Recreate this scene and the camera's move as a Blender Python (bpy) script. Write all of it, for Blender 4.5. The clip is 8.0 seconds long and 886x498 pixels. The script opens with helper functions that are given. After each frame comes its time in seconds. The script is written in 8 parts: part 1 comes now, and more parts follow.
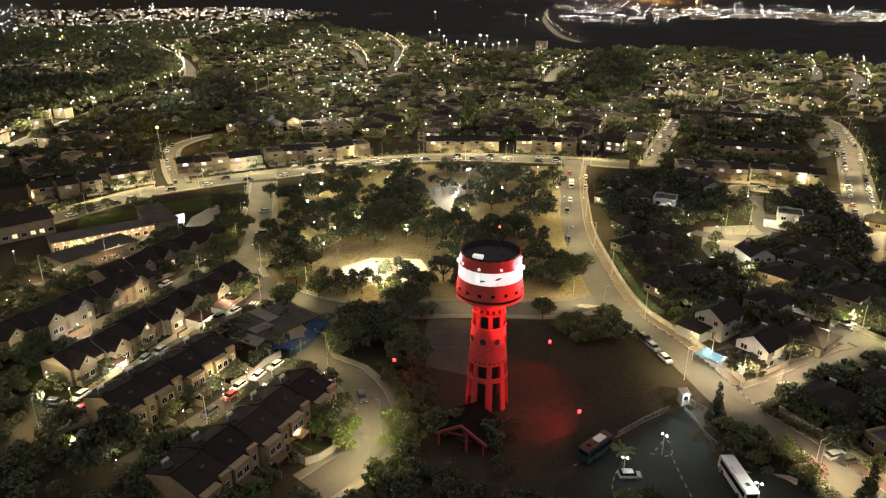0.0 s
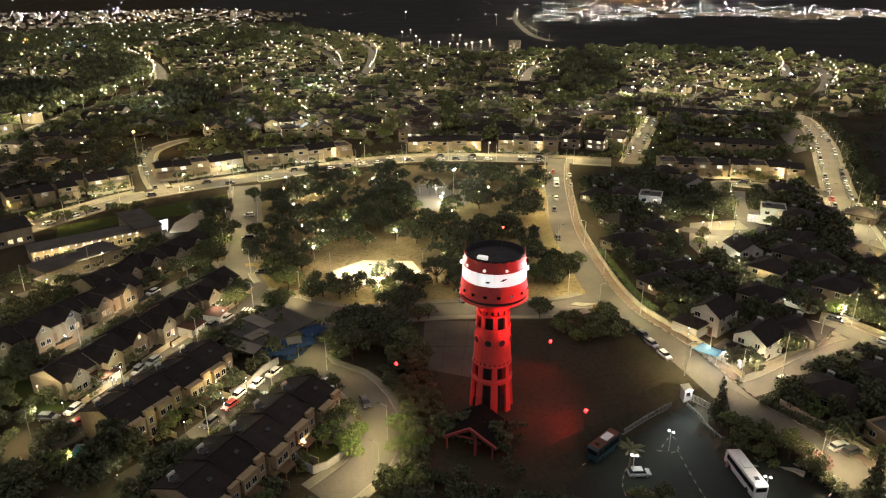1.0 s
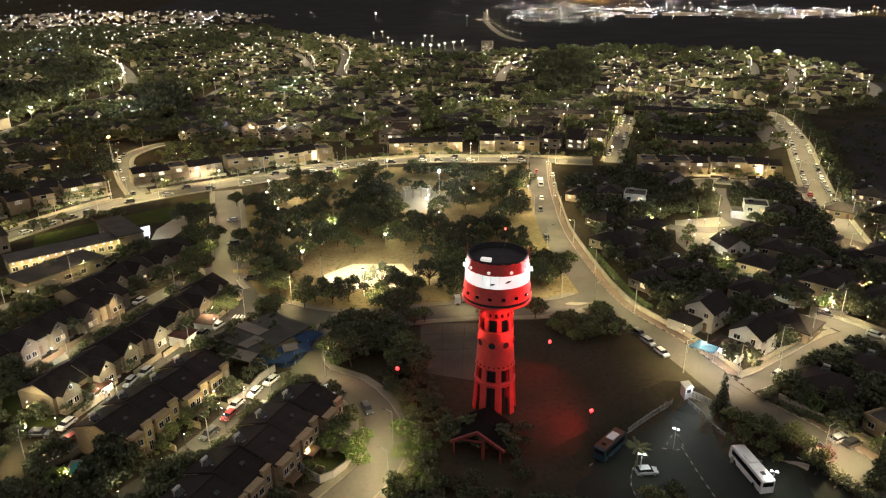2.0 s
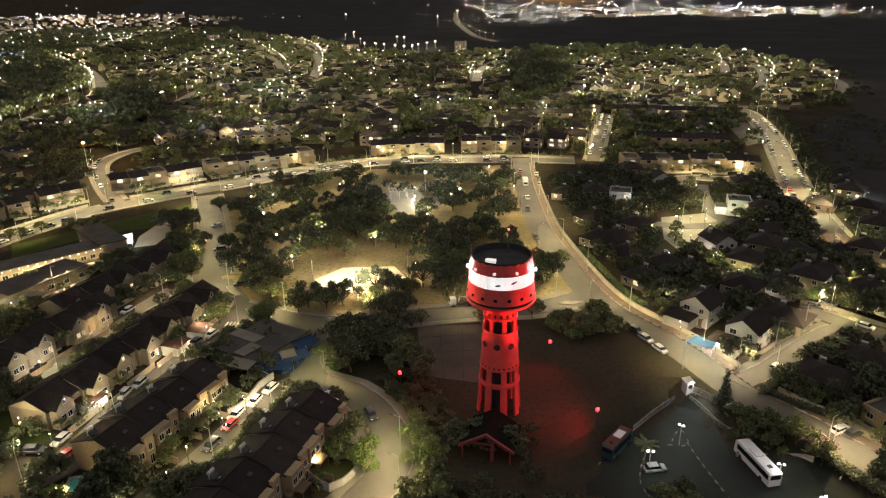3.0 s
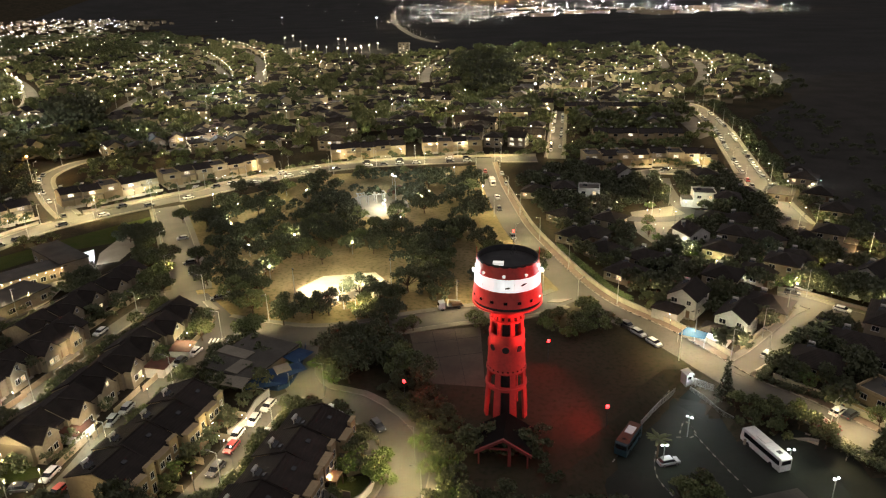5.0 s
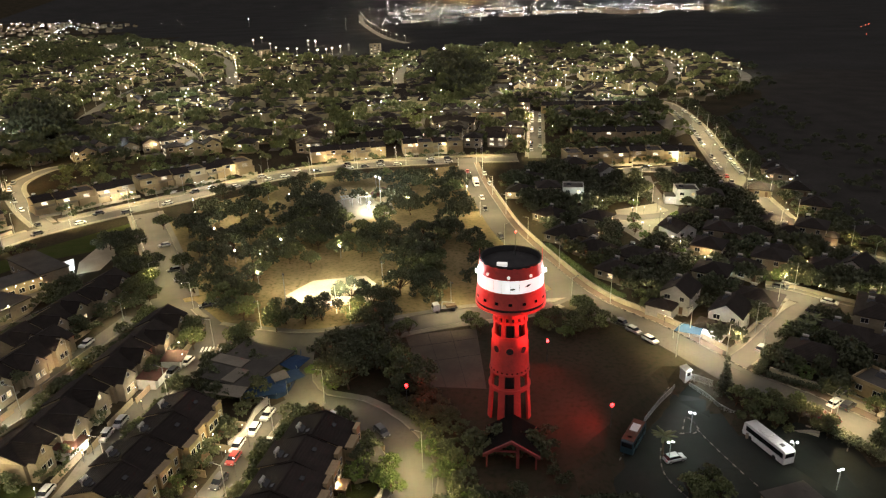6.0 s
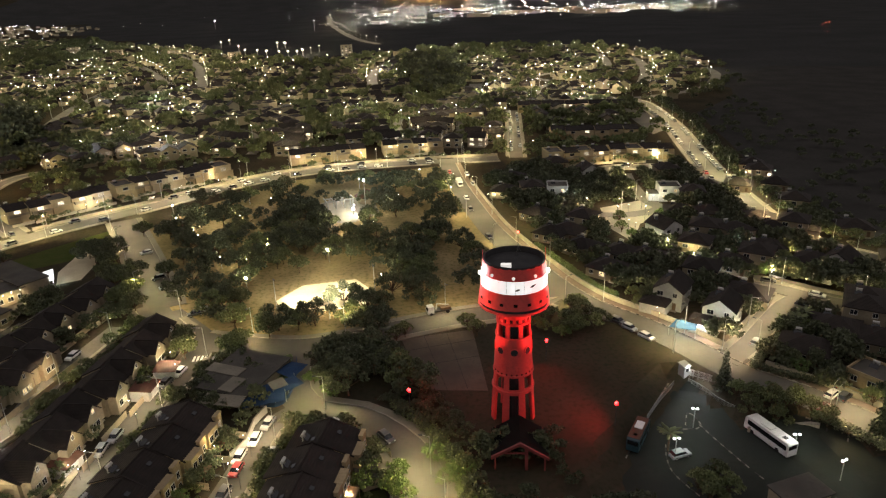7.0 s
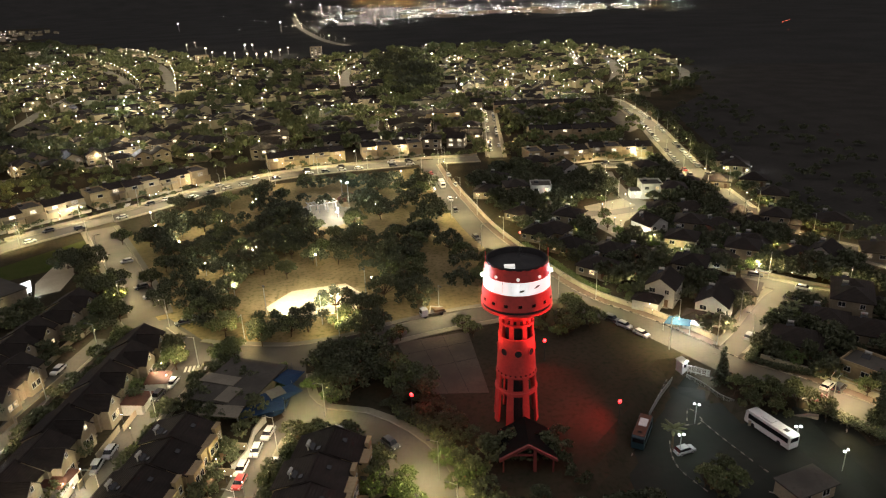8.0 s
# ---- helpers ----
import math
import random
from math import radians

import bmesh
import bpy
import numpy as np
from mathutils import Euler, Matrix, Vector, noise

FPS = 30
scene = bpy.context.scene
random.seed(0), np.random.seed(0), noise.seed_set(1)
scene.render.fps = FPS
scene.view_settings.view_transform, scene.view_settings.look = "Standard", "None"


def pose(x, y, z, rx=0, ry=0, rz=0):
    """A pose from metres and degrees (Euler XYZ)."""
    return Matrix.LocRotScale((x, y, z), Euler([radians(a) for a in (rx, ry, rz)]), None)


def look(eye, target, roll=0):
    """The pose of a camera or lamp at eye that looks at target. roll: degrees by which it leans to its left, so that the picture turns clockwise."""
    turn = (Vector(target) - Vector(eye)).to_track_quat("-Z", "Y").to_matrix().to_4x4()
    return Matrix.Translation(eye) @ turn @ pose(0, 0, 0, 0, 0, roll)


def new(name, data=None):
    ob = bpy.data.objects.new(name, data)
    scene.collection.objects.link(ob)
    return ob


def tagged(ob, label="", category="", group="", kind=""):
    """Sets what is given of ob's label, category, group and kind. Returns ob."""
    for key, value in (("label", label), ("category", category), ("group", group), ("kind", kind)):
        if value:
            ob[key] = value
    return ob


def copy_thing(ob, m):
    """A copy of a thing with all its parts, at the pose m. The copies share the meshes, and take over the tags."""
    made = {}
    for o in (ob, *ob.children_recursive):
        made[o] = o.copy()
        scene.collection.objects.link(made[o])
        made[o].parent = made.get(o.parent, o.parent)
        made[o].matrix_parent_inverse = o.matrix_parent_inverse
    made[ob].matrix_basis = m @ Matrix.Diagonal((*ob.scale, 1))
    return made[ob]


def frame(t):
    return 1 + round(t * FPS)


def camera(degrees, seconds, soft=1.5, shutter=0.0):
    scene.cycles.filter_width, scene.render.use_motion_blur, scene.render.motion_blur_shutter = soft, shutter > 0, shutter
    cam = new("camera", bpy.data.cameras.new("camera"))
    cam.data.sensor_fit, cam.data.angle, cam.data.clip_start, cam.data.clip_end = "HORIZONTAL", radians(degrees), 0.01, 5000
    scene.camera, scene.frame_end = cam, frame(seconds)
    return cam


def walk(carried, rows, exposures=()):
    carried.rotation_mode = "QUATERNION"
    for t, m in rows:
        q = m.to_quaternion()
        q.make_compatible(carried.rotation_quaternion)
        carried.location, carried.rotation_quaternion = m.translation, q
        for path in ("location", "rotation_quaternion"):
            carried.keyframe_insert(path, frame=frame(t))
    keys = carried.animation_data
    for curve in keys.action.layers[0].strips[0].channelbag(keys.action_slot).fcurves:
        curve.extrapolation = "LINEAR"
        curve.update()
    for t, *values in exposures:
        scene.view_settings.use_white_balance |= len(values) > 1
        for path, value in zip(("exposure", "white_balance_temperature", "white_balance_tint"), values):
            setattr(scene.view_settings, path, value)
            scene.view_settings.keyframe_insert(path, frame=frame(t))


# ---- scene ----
cam = camera(66.9, 8.0, soft=1.25)
PATH = [
    (0, (24.599, -119.943, 84.174), (24.127, -118.138, 83.454), 0.1),
    (0.5, (21.509, -120.052, 84.128), (21.076, -118.238, 83.408), -0.0),
    (1, (18.446, -120.101, 84.091), (18.051, -118.278, 83.371), -0.2),
    (1.5, (15.422, -120.052, 84.063), (15.067, -118.22, 83.344), -0.3),
    (3, (6.344, -119.731, 83.975), (6.107, -117.88, 83.258), -0.7),
    (3.5, (3.317, -119.476, 83.948), (3.12, -117.619, 83.231), -0.9),
    (4, (0.292, -119.13, 83.929), (0.136, -117.269, 83.212), -1.0),
    (4.5, (-2.735, -118.675, 83.931), (-2.849, -116.812, 83.214), -1.2),
    (6, (-11.762, -116.96, 83.903), (-11.749, -115.093, 83.186), -1.6),
    (6.5, (-14.728, -116.273, 83.905), (-14.674, -114.407, 83.188), -1.8),
    (7, (-17.672, -115.465, 83.931), (-17.575, -113.601, 83.213), -1.9),
    (7.5, (-20.658, -114.586, 83.966), (-20.518, -112.725, 83.247), -2.1),
    (8, (-23.567, -113.64, 83.997), (-23.383, -111.783, 83.278), -2.2),
]
walk(cam, [(t, look(eye, target, roll)) for t, eye, target, roll in PATH])

# ---- light ----
world = bpy.data.worlds.new("night")
world.use_nodes = True
scene.world = world
wn = world.node_tree.nodes
wn["Background"].inputs["Color"].default_value = (1.0, 0.92, 0.92, 1)
wn["Background"].inputs["Strength"].default_value = 0.31
scene.view_settings.exposure = 0.27
LAMP_POWER = 14000
WARM, PALE, COOL, RED = (1.0, 0.79, 0.41), (1.0, 0.88, 0.6), (0.86, 0.95, 1.0), (1.0, 0.045, 0.04)

# ---- materials ----
def material(name, rough=0.8, metal=0.0):
    m = bpy.data.materials.new(name)
    m.use_nodes = True
    b = m.node_tree.nodes["Principled BSDF"]
    b.inputs["Roughness"].default_value, b.inputs["Metallic"].default_value = rough, metal
    if rough >= 0.8:
        b.inputs["Specular IOR Level"].default_value = 0.0 if rough >= 0.95 else 0.12
    return m, m.node_tree, b


def mixed(tree, a, b, fac):
    n = tree.nodes.new("ShaderNodeMix")
    n.data_type = "RGBA"
    tree.links.new(fac, n.inputs["Factor"])
    for sock, c in ((n.inputs[6], a), (n.inputs[7], b)):
        if isinstance(c, tuple):
            sock.default_value = (*c, 1)
        else:
            tree.links.new(c, sock)
    return n.outputs[2]


def ramped(tree, fac, lo, hi):
    n = tree.nodes.new("ShaderNodeMapRange")
    n.inputs["From Min"].default_value, n.inputs["From Max"].default_value = lo, hi
    tree.links.new(fac, n.inputs["Value"])
    return n.outputs["Result"]


def noisy(tree, scale, detail=4.0, space="Object"):
    co = tree.nodes.new("ShaderNodeTexCoord") if space == "Object" else tree.nodes.new("ShaderNodeNewGeometry")
    n = tree.nodes.new("ShaderNodeTexNoise")
    n.inputs["Scale"].default_value, n.inputs["Detail"].default_value = scale, detail
    tree.links.new(co.outputs["Object" if space == "Object" else "Position"], n.inputs["Vector"])
    return n.outputs["Fac"]


def surface(name, c1, c2, big=0.15, fine=2.5, rough=0.85, bump=0.3, metal=0.0, vary=0.0, space="Position", c3=None):
    """Two colours mixed by a large and a fine noise, with fine relief; vary: how far single objects differ."""
    m, t, b = material(name, rough, metal)
    large, small = ramped(t, noisy(t, big, 5, space), 0.35, 0.65), noisy(t, fine, 6, space)
    col = mixed(t, c1, c2, large)
    dark = tuple(v * 0.72 for v in c1) if c3 is None else c3
    col = mixed(t, col, dark, ramped(t, small, 0.48, 0.75))
    if vary:
        info = t.nodes.new("ShaderNodeObjectInfo")
        hsv = t.nodes.new("ShaderNodeHueSaturation")
        t.links.new(col, hsv.inputs["Color"])
        mr = t.nodes.new("ShaderNodeMapRange")
        mr.inputs["To Min"].default_value, mr.inputs["To Max"].default_value = 1 - vary, 1 + vary
        t.links.new(info.outputs["Random"], mr.inputs["Value"])
        t.links.new(mr.outputs["Result"], hsv.inputs["Value"])
        col = hsv.outputs["Color"]
    t.links.new(col, b.inputs["Base Color"])
    bp = t.nodes.new("ShaderNodeBump")
    bp.inputs["Strength"].default_value, bp.inputs["Distance"].default_value = bump, 0.05
    t.links.new(small, bp.inputs["Height"])
    t.links.new(bp.outputs["Normal"], b.inputs["Normal"])
    return m


def glow(name, color, strength):
    m, t, b = material(name, 0.4)
    b.inputs["Base Color"].default_value = (0.8, 0.8, 0.8, 1)
    b.inputs["Emission Color"].default_value, b.inputs["Emission Strength"].default_value = (*color, 1), strength
    return m


def glow_varied(name, color, strength):
    """Lamps of one mesh that differ in strength and tint."""
    m = glow(name, color, strength)
    t = m.node_tree
    b = t.nodes["Principled BSDF"]
    geo, mp = t.nodes.new("ShaderNodeNewGeometry"), t.nodes.new("ShaderNodeMath")
    mp.operation = "POWER"
    mp.inputs[1].default_value = 2.5
    mul = t.nodes.new("ShaderNodeMath")
    mul.operation = "MULTIPLY"
    mul.inputs[1].default_value = strength
    t.links.new(geo.outputs["Random Per Island"], mp.inputs[0])
    t.links.new(mp.outputs[0], mul.inputs[0])
    t.links.new(mul.outputs[0], b.inputs["Emission Strength"])
    ramp = t.nodes.new("ShaderNodeValToRGB")
    ramp.color_ramp.elements[0].color, ramp.color_ramp.elements[1].color = (*color, 1), (1.0, 0.55, 0.2, 1)
    e = ramp.color_ramp.elements.new(0.7)
    e.color = (0.9, 0.95, 1.0, 1)
    frac = t.nodes.new("ShaderNodeMath")
    frac.operation = "FRACT"
    k = t.nodes.new("ShaderNodeMath")
    k.operation = "MULTIPLY"
    k.inputs[1].default_value = 17.3
    t.links.new(geo.outputs["Random Per Island"], k.inputs[0])
    t.links.new(k.outputs[0], frac.inputs[0])
    t.links.new(frac.outputs[0], ramp.inputs["Fac"])
    t.links.new(ramp.outputs["Color"], b.inputs["Emission Color"])
    return m


def tiles(name, c1, c2, pitch=0.3, vary=0.25):
    m = surface(name, c1, c2, 0.5, 3.0, 0.8, 0.2, vary=vary, space="Object")
    t = m.node_tree
    b = t.nodes["Principled BSDF"]
    co, w = t.nodes.new("ShaderNodeTexCoord"), t.nodes.new("ShaderNodeTexWave")
    w.bands_direction = "Z"
    w.inputs["Scale"].default_value, w.inputs["Distortion"].default_value = 0.314 / pitch * 1.6, 0.6
    t.links.new(co.outputs["Object"], w.inputs["Vector"])
    bp = t.nodes.new("ShaderNodeBump")
    bp.inputs["Strength"].default_value, bp.inputs["Distance"].default_value = 0.7, 0.06
    t.links.new(w.outputs["Fac"], bp.inputs["Height"])
    t.links.new(bp.outputs["Normal"], b.inputs["Normal"])
    return m


def window_glass(name, share, color, strength):
    """Panes: a share of them has a lit room behind, the rest mirrors the night."""
    m, t, b = material(name, 0.08)
    b.inputs["Base Color"].default_value = (0.015, 0.017, 0.02, 1)
    info = t.nodes.new("ShaderNodeObjectInfo")
    gt = t.nodes.new("ShaderNodeMath")
    gt.operation = "GREATER_THAN"
    gt.inputs[1].default_value = 1 - share
    t.links.new(info.outputs["Random"], gt.inputs[0])
    mul = t.nodes.new("ShaderNodeMath")
    mul.operation = "MULTIPLY"
    mul.inputs[1].default_value = strength
    spread_n = t.nodes.new("ShaderNodeMapRange")
    spread_n.inputs["From Min"].default_value, spread_n.inputs["From Max"].default_value = 1 - share, 1
    spread_n.inputs["To Min"].default_value, spread_n.inputs["To Max"].default_value = 0.12, 1.0
    t.links.new(info.outputs["Random"], spread_n.inputs["Value"])
    both = t.nodes.new("ShaderNodeMath")
    both.operation = "MULTIPLY"
    t.links.new(gt.outputs[0], both.inputs[0])
    t.links.new(spread_n.outputs["Result"], both.inputs[1])
    curtain = t.nodes.new("ShaderNodeMath")
    curtain.operation = "MULTIPLY"
    t.links.new(both.outputs[0], curtain.inputs[0])
    t.links.new(ramped(t, noisy(t, 1.7, 2), 0.3, 0.6), curtain.inputs[1])
    t.links.new(curtain.outputs[0], mul.inputs[0])
    b.inputs["Emission Color"].default_value = (*color, 1)
    t.links.new(mul.outputs[0], b.inputs["Emission Strength"])
    return m


M_EARTH = surface("dry_earth", (0.052, 0.042, 0.029), (0.034, 0.03, 0.021), 0.05, 0.9, 0.95, 0.7, c3=(0.026, 0.027, 0.016))
M_PARK = surface("trodden_park_soil", (0.27, 0.205, 0.11), (0.15, 0.12, 0.06), 0.06, 0.8, 0.95, 0.5, c3=(0.09, 0.085, 0.035))
M_LAWN = surface("lawn", (0.045, 0.06, 0.018), (0.06, 0.066, 0.024), 0.2, 3.0, 0.95, 0.8)
M_SAND = surface("court_sand", (0.5, 0.43, 0.3), (0.42, 0.36, 0.25), 0.2, 2.0, 0.95, 0.4)
M_ROAD = surface("worn_asphalt", (0.112, 0.104, 0.088), (0.076, 0.071, 0.06), 0.09, 1.3, 0.85, 0.25)
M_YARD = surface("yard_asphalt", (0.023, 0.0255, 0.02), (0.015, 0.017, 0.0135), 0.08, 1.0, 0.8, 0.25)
M_PATCH = surface("patched_asphalt", (0.06, 0.057, 0.052), (0.045, 0.043, 0.04), 0.2, 2.0, 0.85, 0.3)
M_PAVE = surface("red_brown_pavers", (0.17, 0.125, 0.09), (0.135, 0.1, 0.075), 0.2, 2.5, 0.85, 0.4)
M_GREYPAVE = surface("grey_pavers", (0.2, 0.18, 0.14), (0.15, 0.133, 0.105), 0.15, 2.2, 0.85, 0.35)
M_KERB = surface("kerb_concrete", (0.28, 0.25, 0.21), (0.2, 0.18, 0.15), 0.4, 3.0, 0.85, 0.3)
M_WHITE = surface("white_road_paint", (0.74, 0.73, 0.7), (0.6, 0.59, 0.56), 0.5, 4.0, 0.7, 0.2)
M_PLASTER = surface("house_plaster", (0.3, 0.25, 0.175), (0.21, 0.175, 0.122), 0.25, 2.0, 0.9, 0.3, vary=0.22)
M_OCHRE = surface("ochre_plaster", (0.35, 0.265, 0.155), (0.26, 0.2, 0.12), 0.25, 2.0, 0.9, 0.3, vary=0.15)
M_WHITEWALL = surface("white_plaster", (0.45, 0.44, 0.41), (0.36, 0.35, 0.32), 0.3, 2.0, 0.9, 0.3, vary=0.1)
M_STONE = surface("garden_wall_stone", (0.45, 0.4, 0.3), (0.35, 0.31, 0.23), 0.3, 1.6, 0.9, 0.6)
M_TILE = tiles("roof_tiles_dark", (0.029, 0.023, 0.02), (0.02, 0.0165, 0.0145))
M_TILE_RED = tiles("roof_tiles_red", (0.12, 0.058, 0.04), (0.08, 0.042, 0.03))
M_BITUMEN = surface("flat_roof_sheet", (0.085, 0.077, 0.066), (0.058, 0.054, 0.046), 0.2, 1.5, 0.9, 0.3, vary=0.2)
M_FRAME = surface("window_frame_paint", (0.6, 0.58, 0.54), (0.5, 0.48, 0.45), 1.0, 6.0, 0.5, 0.1)
M_WOOD = surface("dark_wood", (0.14, 0.08, 0.04), (0.1, 0.06, 0.03), 0.6, 6.0, 0.7, 0.3)
M_METAL = surface("galvanised_steel", (0.5, 0.5, 0.48), (0.4, 0.4, 0.38), 1.0, 8.0, 0.45, 0.1, metal=0.6)
M_DARKMETAL = surface("dark_metal", (0.07, 0.07, 0.07), (0.05, 0.05, 0.05), 1.0, 8.0, 0.5, 0.1, metal=0.4)
M_RUBBER = surface("tyre_rubber", (0.03, 0.03, 0.03), (0.02, 0.02, 0.02), 1.0, 8.0, 0.9, 0.1)
M_GLASS_CAR, _, _b = material("car_glass", 0.06)
_b.inputs["Base Color"].default_value = (0.012, 0.013, 0.015, 1)
M_LEAF = surface("olive_green_leaves", (0.076, 0.095, 0.03), (0.112, 0.122, 0.046), 0.4, 2.0, 0.7, 0.0, vary=0.35)
# Dark leaf colour; it also puts shade into trees and hedges standing unlit.
M_LEAF_DARK = surface("dark_pine_leaves", (0.048, 0.058, 0.024), (0.072, 0.08, 0.036), 0.4, 2.0, 0.7, 0.0, vary=0.3)
M_LEAF_BRIGHT = surface("fresh_green_leaves", (0.075, 0.12, 0.025), (0.11, 0.14, 0.04), 0.4, 2.0, 0.7, 0.0, vary=0.3)
M_LEAF_RED = surface("bougainvillea_leaves", (0.16, 0.018, 0.022), (0.1, 0.018, 0.018), 0.6, 2.0, 0.7, 0.0)
M_BARK = surface("bark", (0.12, 0.085, 0.055), (0.08, 0.06, 0.04), 1.0, 6.0, 0.95, 0.8)
M_TOWER = surface("red_tower_paint", (0.6, 0.07, 0.06), (0.5, 0.055, 0.05), 0.35, 1.6, 0.6, 0.15)
M_TOWERROOF = surface("tarred_roof", (0.045, 0.045, 0.046), (0.03, 0.03, 0.031), 0.4, 1.5, 0.85, 0.3)
M_BLUE = surface("blue_canvas", (0.02, 0.045, 0.1), (0.016, 0.036, 0.08), 0.5, 2.0, 0.8, 0.2)
M_SAIL = surface("blue_sail_canvas", (0.03, 0.08, 0.16), (0.025, 0.065, 0.13), 0.5, 2.0, 0.8, 0.2)
M_TEAL = surface("teal_bus_paint", (0.025, 0.06, 0.075), (0.02, 0.045, 0.06), 0.5, 2.0, 0.4, 0.05)
M_GREENPLAST = surface("green_sheet", (0.05, 0.22, 0.12), (0.04, 0.17, 0.1), 0.5, 2.0, 0.6, 0.2)
M_POOL, _, _b = material("pool_water", 0.05)
_b.inputs["Base Color"].default_value = (0.1, 0.42, 0.36, 1)
M_PANE = window_glass("window_panes", 0.17, (1.0, 0.75, 0.42), 2.0)
M_PANE_FAR = window_glass("far_window_panes", 0.38, (1.0, 0.84, 0.6), 3.0)
M_LENS = glow("lamp_lens", (1.0, 0.8, 0.48), 30)
M_LENS_SMALL = glow("porch_lens", (1.0, 0.82, 0.5), 6)
M_LENS_COOL = glow("cool_porch_lens", (0.9, 0.97, 1.0), 8)
M_LENS_WHITE = glow("white_lamp_lens", (0.9, 0.97, 1.0), 28)
M_LENS_RED = glow("red_lamp_lens", (1.0, 0.006, 0.008), 8)
M_LENS_ORANGE = glow("sodium_lamp_lens", (1.0, 0.36, 0.03), 1.7)
M_SIGNAL_RED = glow("red_marker_lens", (1.0, 0.05, 0.03), 8)
M_PALE_GLOW = glow("bulkhead_lens", (1.0, 0.95, 0.85), 0.55)
M_TAIL = surface("tail_light_plastic", (0.35, 0.02, 0.02), (0.3, 0.02, 0.02), 2, 8, 0.3, 0.0)
M_HEAD = surface("headlight_plastic", (0.7, 0.7, 0.7), (0.6, 0.6, 0.6), 2, 8, 0.15, 0.0)


def paint(name, c):
    m = surface(name, c, tuple(v * 0.9 for v in c), 0.8, 3.0, 0.3, 0.02, space="Object")
    m.node_tree.nodes["Principled BSDF"].inputs["Coat Weight"].default_value = 0.5
    return m


PAINTS = {"white": paint("white_car_paint", (0.75, 0.75, 0.73)), "silver": paint("silver_car_paint", (0.45, 0.46, 0.47)),
          "dark": paint("dark_grey_car_paint", (0.05, 0.052, 0.058)), "red": paint("red_car_paint", (0.4, 0.03, 0.03)),
          "blue": paint("blue_car_paint", (0.05, 0.09, 0.18))}


# ---- mesh tools ----
class Geo:
    """Collects vertices and faces for one mesh."""

    def __init__(self):
        self.v, self.f = [], []

    def add(self, verts, faces):
        n = len(self.v)
        self.v += verts
        self.f += [tuple(n + i for i in f) for f in faces]
        return self

    def box(self, x0, x1, y0, y1, z0, z1, m=None):
        vs = [(x, y, z) for z in (z0, z1) for y in (y0, y1) for x in (x0, x1)]
        if m:
            vs = [tuple(m @ Vector(p)) for p in vs]
        return self.add(vs, [(0, 2, 3, 1), (4, 5, 7, 6), (0, 1, 5, 4), (1, 3, 7, 5), (3, 2, 6, 7), (2, 0, 4, 6)])

    def prism(self, outline, y0, y1, m=None):
        """An outline in x and z, pushed from y0 to y1 (outline runs anticlockwise seen from -y)."""
        n = len(outline)
        vs = [(x, y, z) for y in (y0, y1) for x, z in outline]
        if m:
            vs = [tuple(m @ Vector(p)) for p in vs]
        fs = [tuple(range(n)), tuple(range(2 * n - 1, n - 1, -1))]
        fs += [(i, i + n, (i + 1) % n + n, (i + 1) % n) for i in range(n)]
        return self.add(vs, fs)

    def slab(self, corners, thick):
        """A plate under the given top corners (anticlockwise from above)."""
        n = len(corners)
        vs = [tuple(c) for c in corners] + [(c[0], c[1], c[2] - thick) for c in corners]
        fs = [tuple(range(n)), tuple(range(2 * n - 1, n - 1, -1))]
        fs += [(i, i + n, (i + 1) % n + n, (i + 1) % n) for i in range(n)]
        return self.add(vs, fs)

    def lathe(self, profile, segs=32, a0=0.0, a1=2 * math.pi, cx=0.0, cy=0.0, cap=False):
        full = abs(a1 - a0 - 2 * math.pi) < 1e-6
        cols = segs if full else segs + 1
        vs = []
        for i in range(cols):
            a = a0 + (a1 - a0) * i / segs
            vs += [(cx + r * math.cos(a), cy + r * math.sin(a), z) for r, z in profile]
        k, fs = len(profile), []
        for i in range(segs):
            j = (i + 1) % cols
            fs += [(i * k + q, j * k + q, j * k + q + 1, i * k + q + 1) for q in range(k - 1)]
        if cap:
            fs.append(tuple(i * k + k - 1 for i in range(cols)))
        return self.add(vs, fs)

    def tube(self, a, b, r0, r1=None, segs=8):
        a, b = Vector(a), Vector(b)
        r1 = r0 if r1 is None else r1
        q = (b - a).to_track_quat("Z", "Y").to_matrix()
        vs = []
        for p, r in ((a, r0), (b, r1)):
            vs += [tuple(p + q @ Vector((r * math.cos(2 * math.pi * i / segs), r * math.sin(2 * math.pi * i / segs), 0))) for i in range(segs)]
        fs = [(i, (i + 1) % segs, (i + 1) % segs + segs, i + segs) for i in range(segs)]
        return self.add(vs, fs + [tuple(range(segs - 1, -1, -1)), tuple(range(segs, 2 * segs))])

    def mesh(self, name, mat, smooth=False):
        me = bpy.data.meshes.new(name)
        me.from_pydata(self.v, [], self.f)
        me.materials.append(mat)
        if smooth:
            me.shade_smooth()
            me.set_sharp_from_angle(angle=radians(40))
        me.update()
        return me


def part(name, geo, mat, parent, label="", smooth=False):
    me = geo.mesh(name, mat, smooth) if isinstance(geo, Geo) else geo
    ob = new(name, me)
    ob.parent = parent
    return tagged(ob, label)


def thing(name, label, category, group="", m=None, kind=""):
    ob = new(name)
    ob.empty_display_size = 0.3
    if m:
        ob.matrix_basis = m
    return tagged(ob, label, category, group, kind)


def smoothstep(a, b, x):
    t = min(1.0, max(0.0, (x - a) / (b - a)))
    return t * t * (3 - 2 * t)


